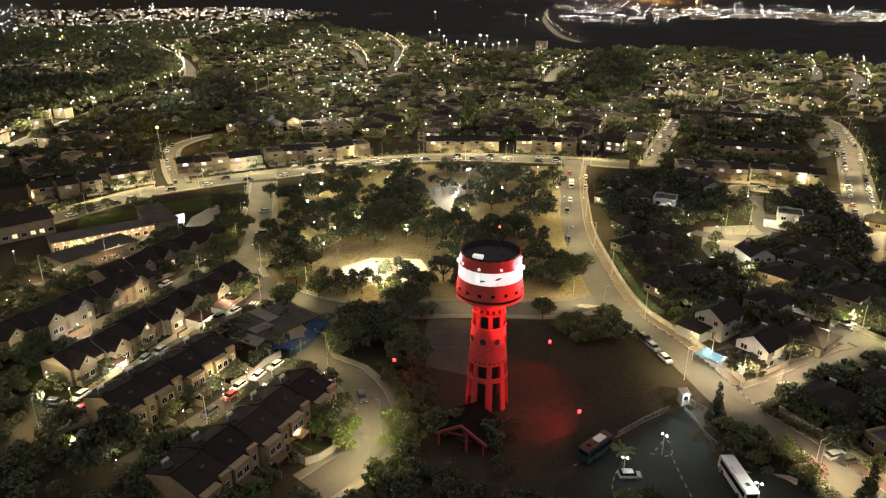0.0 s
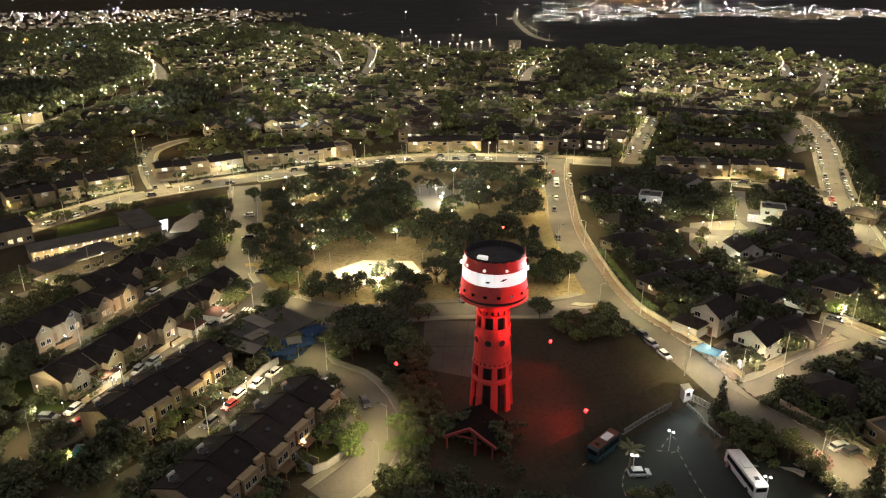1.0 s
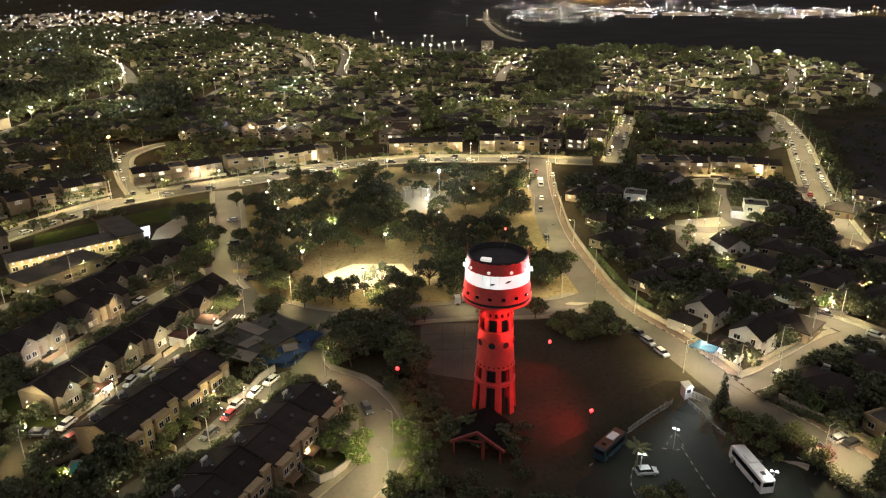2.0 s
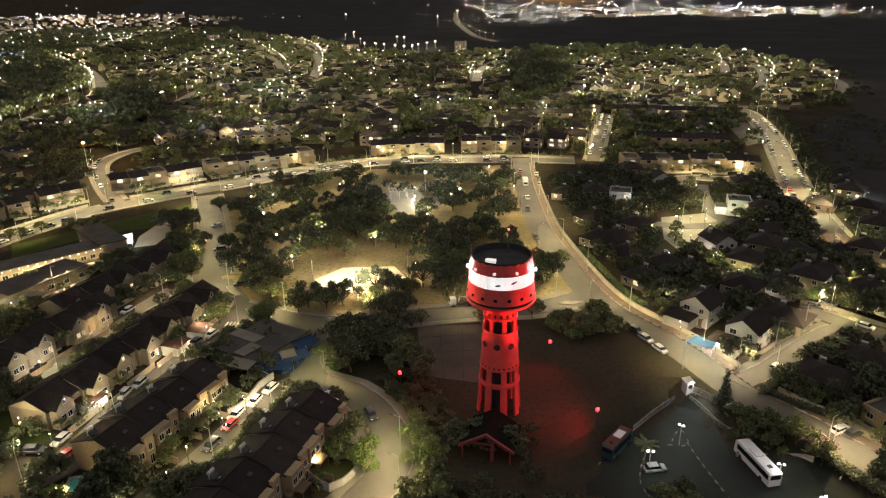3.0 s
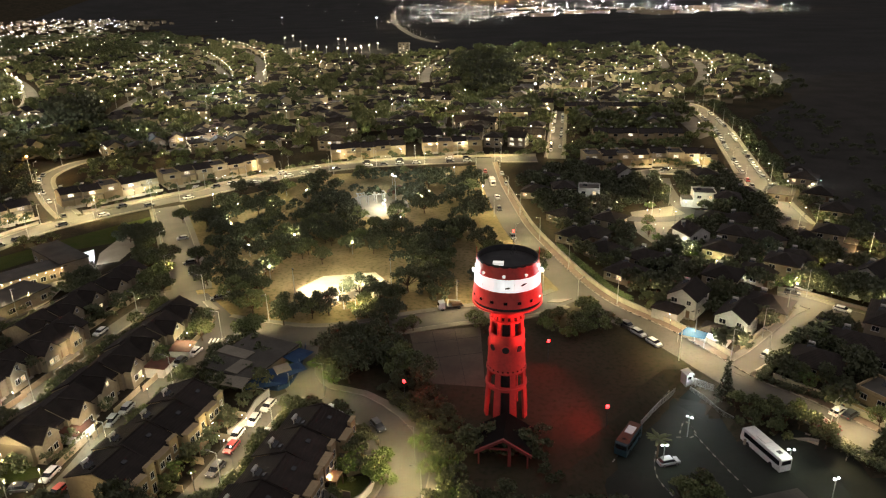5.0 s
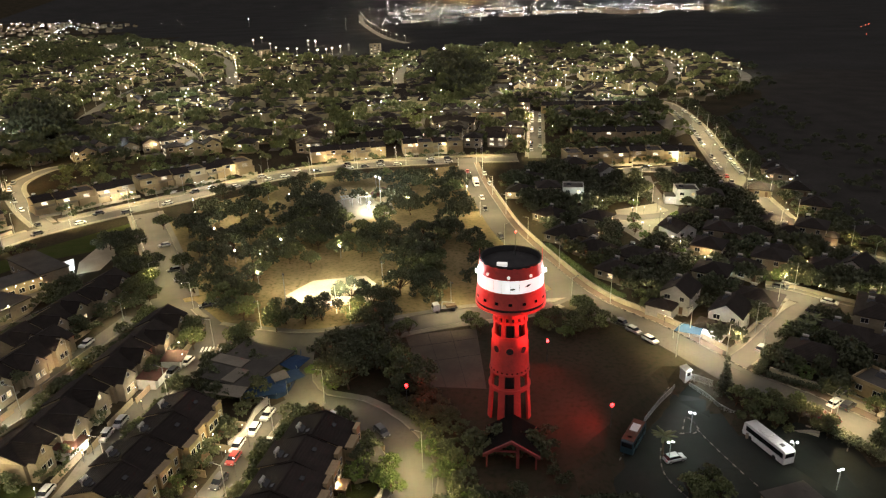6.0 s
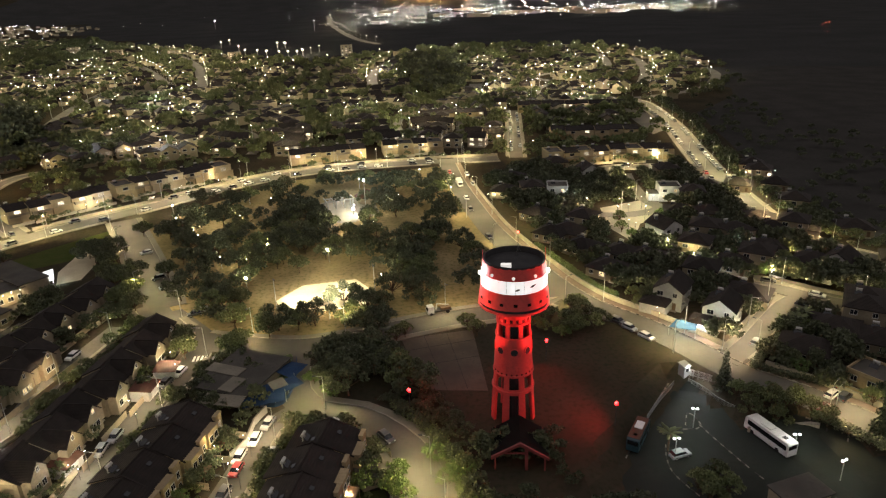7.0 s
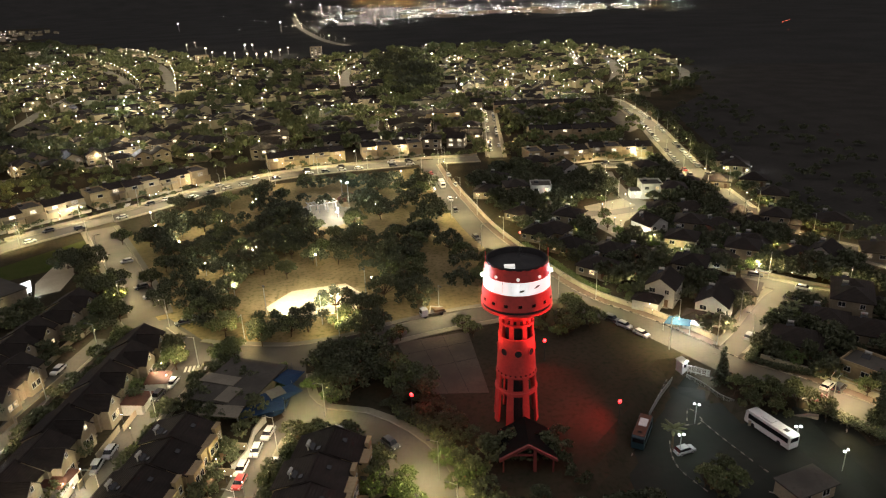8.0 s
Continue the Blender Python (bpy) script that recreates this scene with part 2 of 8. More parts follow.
# the sunken bus yard: its floor and the line along which the ground falls to it
YARD = [(42.0, 14.2), (45.8, 6.8), (49.9, 3.1), (50.1, -3.9), (60.1, -3.1), (73.1, -13.1), (63.8, -32.2), (26.7, -35.4), (14.9, -28.0), (21.6, -11.0)]
YARD_Z = -2.7


def edge_distance(poly, x, y):
    """Distance to the outline of poly, positive inside."""
    best, inside = 1e9, False
    for i in range(len(poly)):
        (x0, y0), (x1, y1) = poly[i - 1], poly[i]
        dx, dy = x1 - x0, y1 - y0
        t = max(0, min(1, ((x - x0) * dx + (y - y0) * dy) / (dx * dx + dy * dy)))
        best = min(best, math.hypot(x - x0 - t * dx, y - y0 - t * dy))
        if (y0 > y) != (y1 > y) and x < x0 + (y - y0) / (y1 - y0) * dx:
            inside = not inside
    return best if inside else -best


TOWER_LINE = [(3.5, 231.5), (5.3, 189.5), (8.6, 153.5), (12.4, 121.2), (18.1, 95.2), (21.8, 80.6), (26.2, 65.4), (32.1, 52.2), (39.6, 42.4), (44.3, 35.6), (49.4, 26.4), (53.4, 18.2), (57.8, 11.1), (64.5, 4.2), (70.0, -3.7), (78.0, -15.8)]


def line_distance(pts, x, y):
    best = 1e9
    for (x0, y0), (x1, y1) in zip(pts, pts[1:]):
        dx, dy = x1 - x0, y1 - y0
        t = max(0, min(1, ((x - x0) * dx + (y - y0) * dy) / (dx * dx + dy * dy)))
        best = min(best, math.hypot(x - x0 - t * dx, y - y0 - t * dy))
    return best


def land(x, y):
    """The ground's height: level, but for the sunken yard below the road."""
    if not (10 < x < 140 and -110 < y < 40):
        return 0.0
    return YARD_Z * smoothstep(-6.0, 0.5, edge_distance(YARD, x, y)) * smoothstep(7.5, 11.5, line_distance(TOWER_LINE, x, y))


def curve_points(pts, step=4.0):
    """A smooth line through the points."""
    out = []
    for i in range(len(pts) - 1):
        p0, p1, p2, p3 = pts[max(0, i - 1)], pts[i], pts[i + 1], pts[min(len(pts) - 1, i + 2)]
        n = max(2, int(math.hypot(p2[0] - p1[0], p2[1] - p1[1]) / step))
        for k in range(n):
            t = k / n
            out.append(tuple(0.5 * (2 * b + (c - a) * t + (2 * a - 5 * b + 4 * c - d) * t * t + (3 * b - a - 3 * c + d) * t ** 3)
                             for a, b, c, d in zip(p0, p1, p2, p3)))
    return out + [tuple(pts[-1])]


def offset_line(pts, off):
    """The line moved to its left by off."""
    out = []
    for i, (x, y) in enumerate(pts):
        (ax, ay), (bx, by) = pts[max(0, i - 1)], pts[min(len(pts) - 1, i + 1)]
        n = math.hypot(bx - ax, by - ay) or 1
        out.append((x - (by - ay) / n * off, y + (bx - ax) / n * off))
    return out


def ribbon(geo, pts, left, right, lift, deep=0.2):
    """A strip along pts between two offsets (left is positive), lying on the land."""
    a, b = offset_line(pts, left), offset_line(pts, right)
    vs = []
    for (x0, y0), (x1, y1) in zip(a, b):
        z0, z1 = land(x0, y0) + lift, land(x1, y1) + lift
        vs += [(x0, y0, z0), (x1, y1, z1), (x0, y0, z0 - deep), (x1, y1, z1 - deep)]
    fs = []
    for i in range(len(pts) - 1):
        k, j = 4 * i, 4 * i + 4
        fs += [(k, k + 1, j + 1, j), (k + 2, k, j, j + 2), (k + 1, k + 3, j + 3, j + 1)]
    fs += [(0, 2, 3, 1), (4 * len(pts) - 4, 4 * len(pts) - 3, 4 * len(pts) - 1, 4 * len(pts) - 2)]
    return geo.add(vs, fs)


def patch(name, poly, lift, mat, label, category, kind="structure"):
    """A flat area on the land, as one sheet with a rim."""
    bm = bmesh.new()
    vs = [bm.verts.new((x, y, lift)) for x, y in poly]
    f = bm.faces.new(vs)
    if f.calc_area() and sum((poly[i - 1][0] * poly[i][1] - poly[i][0] * poly[i - 1][1]) for i in range(len(poly))) < 0:
        f.normal_flip()
    bmesh.ops.triangulate(bm, faces=bm.faces[:])
    for v in bm.verts:
        v.co.z = land(v.co.x, v.co.y) + lift
    me = bpy.data.meshes.new(name)
    bm.to_mesh(me)
    bm.free()
    me.materials.append(mat)
    return tagged(new(name, me), label, category, "", kind)


# ---- ground ----
TOWN = [(-289.4, 151.8), (-253.1, 240.5), (-198.0, 254.2), (-126.5, 267.3), (-89.7, 257.5), (-5.0, 275.5), (21.0, 260.9), (63.1, 280.5), (73.8, 297.4), (118.8, 290.1), (154.1, 368.0), (237.6, 426.3), (294.4, 531.2), (329.4, 684.1), (270.5, 880.4), (81.8, 957.3), (-43.8, 879.0), (-150.0, 777.8), (-262.4, 926.3), (-367.9, 1101.4), (-580.5, 1319.4), (-1088.3, 2151.2), (-2984.5, 5257.4), (-13181.7, 12922.3)]
def spread(near, far, step, grow=1.25):
    out, s = list(np.arange(-near, near + 0.1, step)), step
    edge = near
    while edge < far:
        s *= grow
        edge += s
        out = [-edge] + out + [edge]
    return out


def hills(x, y):
    """Rising ground far beyond the town, shaped to fill the top of the camera's view."""
    return 420 * smoothstep(3300, 5400, math.hypot(x, y)) * (0.85 + 0.15 * math.sin(x * 0.0021))


gx, gy = spread(160, 4900, 4.0), spread(160, 4900, 4.0)
g = Geo()
for yy in gy:
    g.v += [(xx, yy, land(xx, yy) if abs(xx) < 161 and abs(yy) < 161 else hills(xx, yy)) for xx in gx]
nx = len(gx)
g.f = [(j * nx + i, j * nx + i + 1, (j + 1) * nx + i + 1, (j + 1) * nx + i) for j in range(len(gy) - 1) for i in range(nx - 1)]
ground_mesh = g.mesh("ground", M_EARTH)
# Own tone for far ground; the valley's night darkness is put into it.
M_VALLEY = surface("dark_wooded_valley", (0.046, 0.045, 0.044), (0.036, 0.037, 0.035), 0.01, 0.2, 0.95, 0.6)
ground_mesh.materials.append(M_VALLEY)
ground_mesh.polygons.foreach_set("material_index", [1 if (sum(g.v[i][1] for i in f) / 4 > 420 or sum(g.v[i][0] for i in f) / 4 > 330) and edge_distance(TOWN, sum(g.v[i][0] for i in f) / 4, sum(g.v[i][1] for i in f) / 4) < 0 else 0 for f in g.f])
tagged(new("ground", ground_mesh), "dry earth and scrub of the town ground at night", "ground", "", "structure")

# ---- roads: name, centre line, half width, kerb sides ----
ROADS = {
    "tower_road": (TOWER_LINE, 4.3),
    "ring_road": ([(-95.2, 68.6), (-84.4, 52.4), (-74.6, 44.5), (-61.6, 40.5), (-48.1, 37.8), (-34.6, 40.0), (-21.3, 45.0), (-7.5, 49.1), (5.0, 51.6), (13.0, 54.0), (19.5, 58.0), (26.0, 63.5)], 4.2),
    "avenue": ([(-195.3, 52.3), (-176.8, 117.4), (-164.7, 137.4), (-147.9, 154.2), (-129.0, 171.6), (-108.9, 193.0), (-85.1, 212.2), (-57.5, 224.2), (-27.9, 229.1), (3.5, 231.5), (31.7, 231.3)], 4.8),
    "park_lane": ([(-91.0, 66.0), (-95.5, 77.0), (-105.0, 96.0), (-114.0, 114.0), (-123.8, 133.0), (-134.5, 153.5)], 4.9),
    "row_lane": ([(-76.1, 46.2), (-73.7, 30.2), (-77.4, 13.2), (-79.8, -1.4), (-80.0, -16.9), (-81.3, -24.6), (-84.9, -28.3)], 3.2),
    "curved_lane": ([(-47.9, 37.1), (-47.3, 27.3), (-45.7, 16.9), (-39.9, 8.9), (-31.3, 5.8), (-23.8, -1.1), (-18.7, -9.7), (-17.2, -17.2), (-18.6, -23.8), (-22.5, -32.0)], 3.9),
    "terrace_lane": ([(-41.9, 10.2), (-49.1, 4.5), (-51.3, -6.6), (-53.3, -16.4), (-55.4, -24.1), (-57.7, -30.2), (-59.9, -35.8)], 3.0),
    "upper_row_lane": ([(-99.4, 55.2), (-102.8, 38.7), (-105.3, 26.6), (-105.0, 12.5), (-107.5, 3.2), (-115.4, 0.4), (-122.0, -0.1), (-141.8, 8.0)], 2.6),
    "hedge_lane": ([(55.7, 18.6), (64.0, 25.3), (75.0, 36.1), (84.8, 45.6), (92.2, 50.4)], 2.6),
    "carport_lane": ([(82.9, 58.8), (88.7, 55.9), (93.7, 50.4), (98.7, 45.8), (107.1, 37.8)], 3.2),
    "east_road": ([(138.6, 54.1), (129.9, 71.9), (121.9, 83.1), (117.4, 95.7), (116.6, 112.7), (119.4, 139.4), (126.1, 181.6), (140.0, 245.7), (153.2, 306.7), (163.2, 386.5), (154.5, 413.8)], 5.0),
    "school_lane": ([(-152.6, 10.6), (-147.2, 18.6), (-143.1, 26.7), (-137.7, 36.5), (-131.2, 48.8), (-126.7, 60.4)], 2.6),
    "link_street": ([(41.1, 231.6), (48.2, 280.1), (55.8, 330.3), (62.9, 378.7)], 3.6),
    "orange_street": ([(-164.6, 135.1), (-189.5, 163.1), (-214.2, 196.5), (-221.2, 216.9), (-219.1, 238.7), (-208.8, 244.9)], 3.0),
    "block_street": ([(72.6, 182.7), (81.5, 201.0), (95.8, 200.6), (113.4, 199.3), (128.7, 185.3)], 3.4),
    "inner_street": ([(55.0, 131.9), (66.2, 129.1), (82.7, 134.4), (81.2, 148.4), (83.3, 173.5), (86.3, 189.7)], 3.0),
    "west_road": ([(-295.4, 135.2), (-303.1, 169.3), (-317.8, 207.5), (-338.5, 262.5), (-352.2, 318.2), (-365.1, 382.7), (-386.8, 463.1), (-455.8, 569.5), (-545.8, 671.1), (-628.7, 755.5)], 5.0),
    "slope_road": ([(-268.7, 355.9), (-284.4, 416.9), (-299.7, 490.4), (-310.8, 579.7), (-308.6, 653.5)], 4.5),
    "pine_road": ([(-369.1, 416.8), (-396.4, 483.8), (-472.5, 593.9), (-586.7, 729.2), (-683.4, 827.5)], 5.0),
    "north_road": ([(149.5, 409.8), (141.8, 468.9), (129.2, 526.5), (105.6, 578.0)], 4.0),
    "hill_street": ([(148.2, 404.5), (171.7, 415.2), (200.2, 426.3), (240.7, 455.5), (285.7, 531.4), (300.3, 595.4), (288.9, 630.4)], 4.5),
    "valley_road": ([(-907.8, 7636.4), (-344.0, 3116.3), (-233.2, 2130.3), (-166.3, 1654.4), (-102.7, 1284.4), (-55.2, 1119.4)], 7.0),
}
ROAD_LINES = {k: (curve_points(p, 4.0), w) for k, (p, w) in ROADS.items()}


def on_road(x, y, margin=0.0, skip=""):
    for k, (pts, w) in ROAD_LINES.items():
        if k == skip:
            continue
        r = w + margin
        for px, py in pts:
            if abs(px - x) < r + 2 and abs(py - y) < r + 2 and math.hypot(px - x, py - y) < r + 0.6:
                return True
    return False


for i, (k, (pts, w)) in enumerate(ROAD_LINES.items()):
    g = Geo()
    ribbon(g, pts, w, -w, 0.05 + 0.004 * i)
    tagged(new("road_" + k, g.mesh(k, M_ROAD)), "worn grey asphalt road with patches under street lamps", "road", "", "structure")

# ---- pavements, kerbs and walls ----
def runs(pts, keep):
    """Splits a line into the stretches whose points are kept."""
    out, cur = [], []
    for p in pts:
        if keep(*p):
            cur.append(p)
        else:
            if len(cur) > 1:
                out.append(cur)
            cur = []
    return out + ([cur] if len(cur) > 1 else [])


def pavement(road, side, wide, mat, label):
    pts, w = ROAD_LINES[road]
    g = Geo()
    line = offset_line(pts, side * (w + 0.3))
    for run in runs(line, lambda x, y: not on_road(x, y, 0.3, road)):
        ribbon(g, run, max(0, side * wide), min(0, side * wide), 0.17, 0.3)
    if g.v:
        tagged(new("pavement_" + road, g.mesh("pavement", mat)), label, "pavement", "", "structure")
    k = Geo()
    for run in runs(offset_line(pts, side * w), lambda x, y: not on_road(x, y, 0.3, road)):
        ribbon(k, run, max(0, side * 0.28), min(0, side * 0.28), 0.2, 0.3)
    if k.v:
        tagged(new("kerb_" + road, k.mesh("kerb", M_KERB)), "pale concrete kerb along the road edge", "kerb", "", "structure")


for road, sides in {"tower_road": (1,), "ring_road": (1, -1), "avenue": (1, -1), "park_lane": (1, -1), "curved_lane": (1, -1), "terrace_lane": (1,),
                    "row_lane": (1,), "hedge_lane": (1, -1), "east_road": (1, -1), "link_street": (1, -1), "block_street": (1, -1), "orange_street": (1, -1),
                    "west_road": (1, -1), "upper_row_lane": (1,), "carport_lane": (1, -1)}.items():
    for s in sides:
        brown = (road, s) in (("tower_road", 1),)
        pavement(road, s, 2.3 if brown else 1.8, M_PAVE if brown else M_GREYPAVE,
                 "red-brown paver footpath beside the road" if brown else "grey concrete paver footpath beside the road")


def wall_along(name, pts, high, thick, mat, label, coping=True, step=4.0):
    g = Geo()
    line = curve_points(pts, step)
    ribbon(g, line, thick / 2, -thick / 2, high, high + 0.5)
    ob = tagged(new(name, g.mesh(name, mat)), label, "wall")
    if coping:
        c = Geo()
        ribbon(c, line, thick / 2 + 0.05, -thick / 2 - 0.05, high + 0.1, 0.097)
        part("coping", c, M_KERB, ob)
    return ob


pts, w = ROAD_LINES["tower_road"]
far_wall = [p for p in offset_line(pts, w + 2.9)]
for run in runs(far_wall, lambda x, y: not on_road(x, y, 0.8, "tower_road") and y < 190):
    if len(run) > 3:
        wall_along("garden_wall", run[::2], 1.5, 0.25, M_STONE, "pale stone garden wall along the footpath", step=6.0)
for road, side, extra, high in (("hedge_lane", 1, 1.9, 1.6), ("terrace_lane", 1, 2.0, 1.3), ("row_lane", 1, 2.0, 1.2), ("upper_row_lane", 1, 1.9, 1.0),
                                ("avenue", 1, 2.5, 1.2), ("carport_lane", 1, 2.2, 1.2)):
    pts, w = ROAD_LINES[road]
    for run in runs(offset_line(pts, side * (w + extra)), lambda x, y: not on_road(x, y, 1.0, road)):
        if len(run) > 3:
            wall_along("garden_wall", run[::2], high, 0.22, M_STONE, "pale rendered garden wall beside the lane", step=6.0)

# kerb stones painted in turns, round the bus yard and along the tower road
stone = Geo().box(-0.48, 0.48, -0.11, 0.11, -0.25, 0.0).mesh("kerb_stone", M_KERB)
stone_grey = Geo().box(-0.48, 0.48, -0.11, 0.11, -0.25, 0.0).mesh("kerb_stone_grey", M_PATCH)


def kerb_stones(pts, label, lift=0.2, step=1.0, both=True):
    line, base = curve_points(pts, 1.0), None
    base = thing("painted_kerb", label, "kerb")
    acc, n = 0.0, 0
    for (x0, y0), (x1, y1) in zip(line, line[1:]):
        acc += math.hypot(x1 - x0, y1 - y0)
        if acc < step:
            continue
        acc, n = 0.0, n + 1
        if n % 2 and not both:
            continue
        ob = new("kerb_stone", stone if n % 2 else stone_grey)
        ob.matrix_basis = pose(x1, y1, land(x1, y1) + lift, 0, 0, math.degrees(math.atan2(y1 - y0, x1 - x0)))
        ob.parent = base


# ---- areas ----
M_FORECOURT = surface("forecourt_concrete", (0.095, 0.076, 0.058), (0.062, 0.05, 0.039), 0.12, 1.4, 0.9, 0.3)
g = Geo().slab([(17.0, 56.4, 0.28), (20.8, 56.0, 0.28), (24.6, 58.6, 0.28), (18.8, 58.3, 0.28)], 0.3)
tagged(new("traffic_island", g.mesh("traffic_island", M_KERB)), "narrow concrete island at the mouth of the ring road", "traffic island", "", "structure")
patch("park_ground", [(-87.3, 56.2), (-123.7, 131.1), (-106.6, 169.8), (-71.8, 205.7), (-0.8, 220.2), (3.8, 170.3), (8.3, 124.2), (18.9, 85.2), (26.9, 65.9), (13.1, 55.3), (-7.7, 52.0), (-21.7, 48.1), (-35.1, 42.7), (-48.8, 40.4), (-62.7, 43.5), (-74.1, 47.5)],
      0.02, M_PARK, "bare trodden soil of the park under trees", "ground")
patch("sports_court", [(-58.1, 66.6), (-51.6, 77.0), (-35.3, 79.9), (-29.7, 70.6), (-31.8, 59.9), (-53.4, 56.9)], 0.035, M_SAND, "pale sand games court under floodlights", "ground")
patch("court_apron", [(-21.2, 39.0), (-2.4, 42.0), (-1.9, 12.7), (-16.1, 14.5)], 0.03, M_FORECOURT, "worn paved forecourt with dark joint lines beside the tower", "ground")
patch("lane_square", [(-90.9, 62.3), (-84.7, 64.8), (-66.4, 42.6), (-72.7, 32.2), (-86.4, 46.6)], 0.044, M_ROAD, "wide asphalt square where lanes meet", "road")
for k, line in enumerate(([(-19.4, 32.9), (-2.5, 36.5)], [(-18.0, 24.8), (-2.3, 28.2)], [(-15.3, 40.1), (-11.0, 13.9)], [(-9.3, 41.2), (-6.3, 13.3)])):
    g = Geo()
    ribbon(g, curve_points(line, 2.0), 0.035, -0.035, 0.05 + 0.004 * k, 0.03)
    tagged(new("painted_line", g.mesh("painted_line", M_YARD)), "dark joint line on the forecourt", "road marking", "forecourt lines", "structure")
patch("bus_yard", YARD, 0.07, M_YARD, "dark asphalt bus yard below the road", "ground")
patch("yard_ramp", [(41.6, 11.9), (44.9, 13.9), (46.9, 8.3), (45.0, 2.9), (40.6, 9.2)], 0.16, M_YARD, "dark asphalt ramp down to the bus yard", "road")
patch("lawn_wide", [(-111.7, -3.4), (-84.7, -17.0), (-94.5, -20.9), (-111.3, -8.9)], 0.03, M_LAWN, "green lawn beside the lane", "lawn")
patch("lawn_verge", [(-177.1, 86.2), (-156.3, 115.1), (-134.3, 142.2), (-123.5, 116.9), (-153.3, 99.2), (-167.5, 73.6)], 0.03, M_LAWN, "green grass verge along the avenue", "lawn")
patch("lawn_garden", [(43.1, 47.7), (46.6, 52.6), (50.6, 44.4), (47.7, 38.7)], 0.03, M_LAWN, "clipped green garden lawn behind the wall", "lawn")
patch("school_yard", [(-158.6, 51.9), (-168.1, 69.9), (-150.6, 91.4), (-133.0, 76.1), (-130.7, 59.3), (-136.8, 33.1)], 0.035, M_GREYPAVE, "pale paved school yard", "ground")
patch("east_parking", [(143.7, 379.5), (151.5, 346.2), (146.5, 290.8), (130.5, 274.6), (135.0, 326.0)], 0.04, M_ROAD, "asphalt parking bay beside the road", "road")
for line in ([(21.8, -10.7), (31.4, 3.0), (42.0, 16.7)], [(37.3, -2.2), (40.2, 3.3), (41.0, -1.6), (37.3, -2.2)], [(40.6, -0.1), (42.5, -8.0), (44.6, -15.4), (45.7, -18.6)],
             [(32.0, -5.4), (30.2, -10.6), (29.9, -15.4), (32.2, -21.8)], [(60.0, -3.5), (62.0, -6.1), (58.6, -13.8), (59.3, -13.9), (63.8, -7.9)], [(52.5, 6.5), (53.4, -0.2)],
             [(63.4, -7.3), (67.0, -9.6), (60.1, -18.0)], [(41.3, -22.3), (44.6, -23.9), (49.9, -22.4)]):
    kerb_stones(line, "kerb stones painted white and dark in turns", 0.22)
pts, w = ROAD_LINES["tower_road"]
kerb_stones([p for p in offset_line(pts, w + 0.14) if p[1] < 105 and p[1] > -20][::3], "kerb stones painted white and dark along the road", 0.23, 1.0)

# ---- the water tower ----
TX, TY = 2.2, 3.7
tower = thing("water_tower", "tall red round water tower with white band lit by floodlights", "water tower", m=pose(TX, TY, 0))


def radius(z):
    return 4.75 - 1.45 * min(1, max(0, z / 24.0)) ** 0.9


def drum(z0, z1, segs=48, thick=0.35):
    g = Geo()
    n = 4
    outer = [(radius(z0 + (z1 - z0) * i / n), z0 + (z1 - z0) * i / n) for i in range(n + 1)]
    inner = [(r - thick, z) for r, z in reversed(outer)]
    return g.lathe(outer + inner + [outer[0]], segs)


def piers(z0, z1, count, share, turn=0.0):
    """Upright wall pieces between openings, one mesh each."""
    out = []
    for i in range(count):
        a = 2 * math.pi * i / count + turn
        half = math.pi / count * share
        g = Geo()
        k, ring = 3, []
        for j in range(k + 1):
            t = a - half + 2 * half * j / k
            for z in (z0, z1):
                for r in (radius(z), radius(z) - 0.5):
                    ring.append((r * math.cos(t), r * math.sin(t), z))
        fs = []
        for j in range(k):
            p, q = 4 * j, 4 * j + 4
            fs += [(p, q, q + 2, p + 2), (p + 3, q + 3, q + 1, p + 1), (p + 2, q + 2, q + 3, p + 3), (p + 1, q + 1, q, p)]
        fs += [(0, 2, 3, 1), (4 * k + 1, 4 * k + 3, 4 * k + 2, 4 * k)]
        g.add(ring, fs)
        out.append(g)
    return out


TURN = math.radians(-74)
for g in piers(-0.6, 7.0, 8, 0.42, TURN):
    part("leg", g, M_TOWER, tower)
part("lower_ring", drum(7.0, 8.1), M_TOWER, tower)
for g in piers(8.1, 10.9, 8, 0.36, TURN):
    part("pier", g, M_TOWER, tower)
part("middle_shaft", drum(10.9, 19.4), M_TOWER, tower)
for g in piers(19.4, 22.2, 8, 0.34, TURN):
    part("pier", g, M_TOWER, tower)
part("upper_ring", drum(22.2, 22.7), M_TOWER, tower)
for g in piers(22.7, 23.6, 16, 0.5, TURN):
    part("pier", g, M_TOWER, tower)
part("neck", drum(23.6, 24.6), M_TOWER, tower)
# Added black core gives the openings behind the piers their inner darkness.
core = Geo().lathe([(2.2, -0.4), (2.2, 24.5)], 24)
part("stair_core", core, M_TOWERROOF, tower, "black core added so the openings read dark")
for z, big in ((7.55, 0.0), (11.2, 0.0), (19.35, 0.0), (22.45, 0.0)):
    r = radius(z)
    part("string_course", Geo().lathe([(r - 0.05, z - 0.28), (r + 0.14, z - 0.2), (r + 0.14, z + 0.2), (r - 0.05, z + 0.28)], 48), M_TOWER, tower)
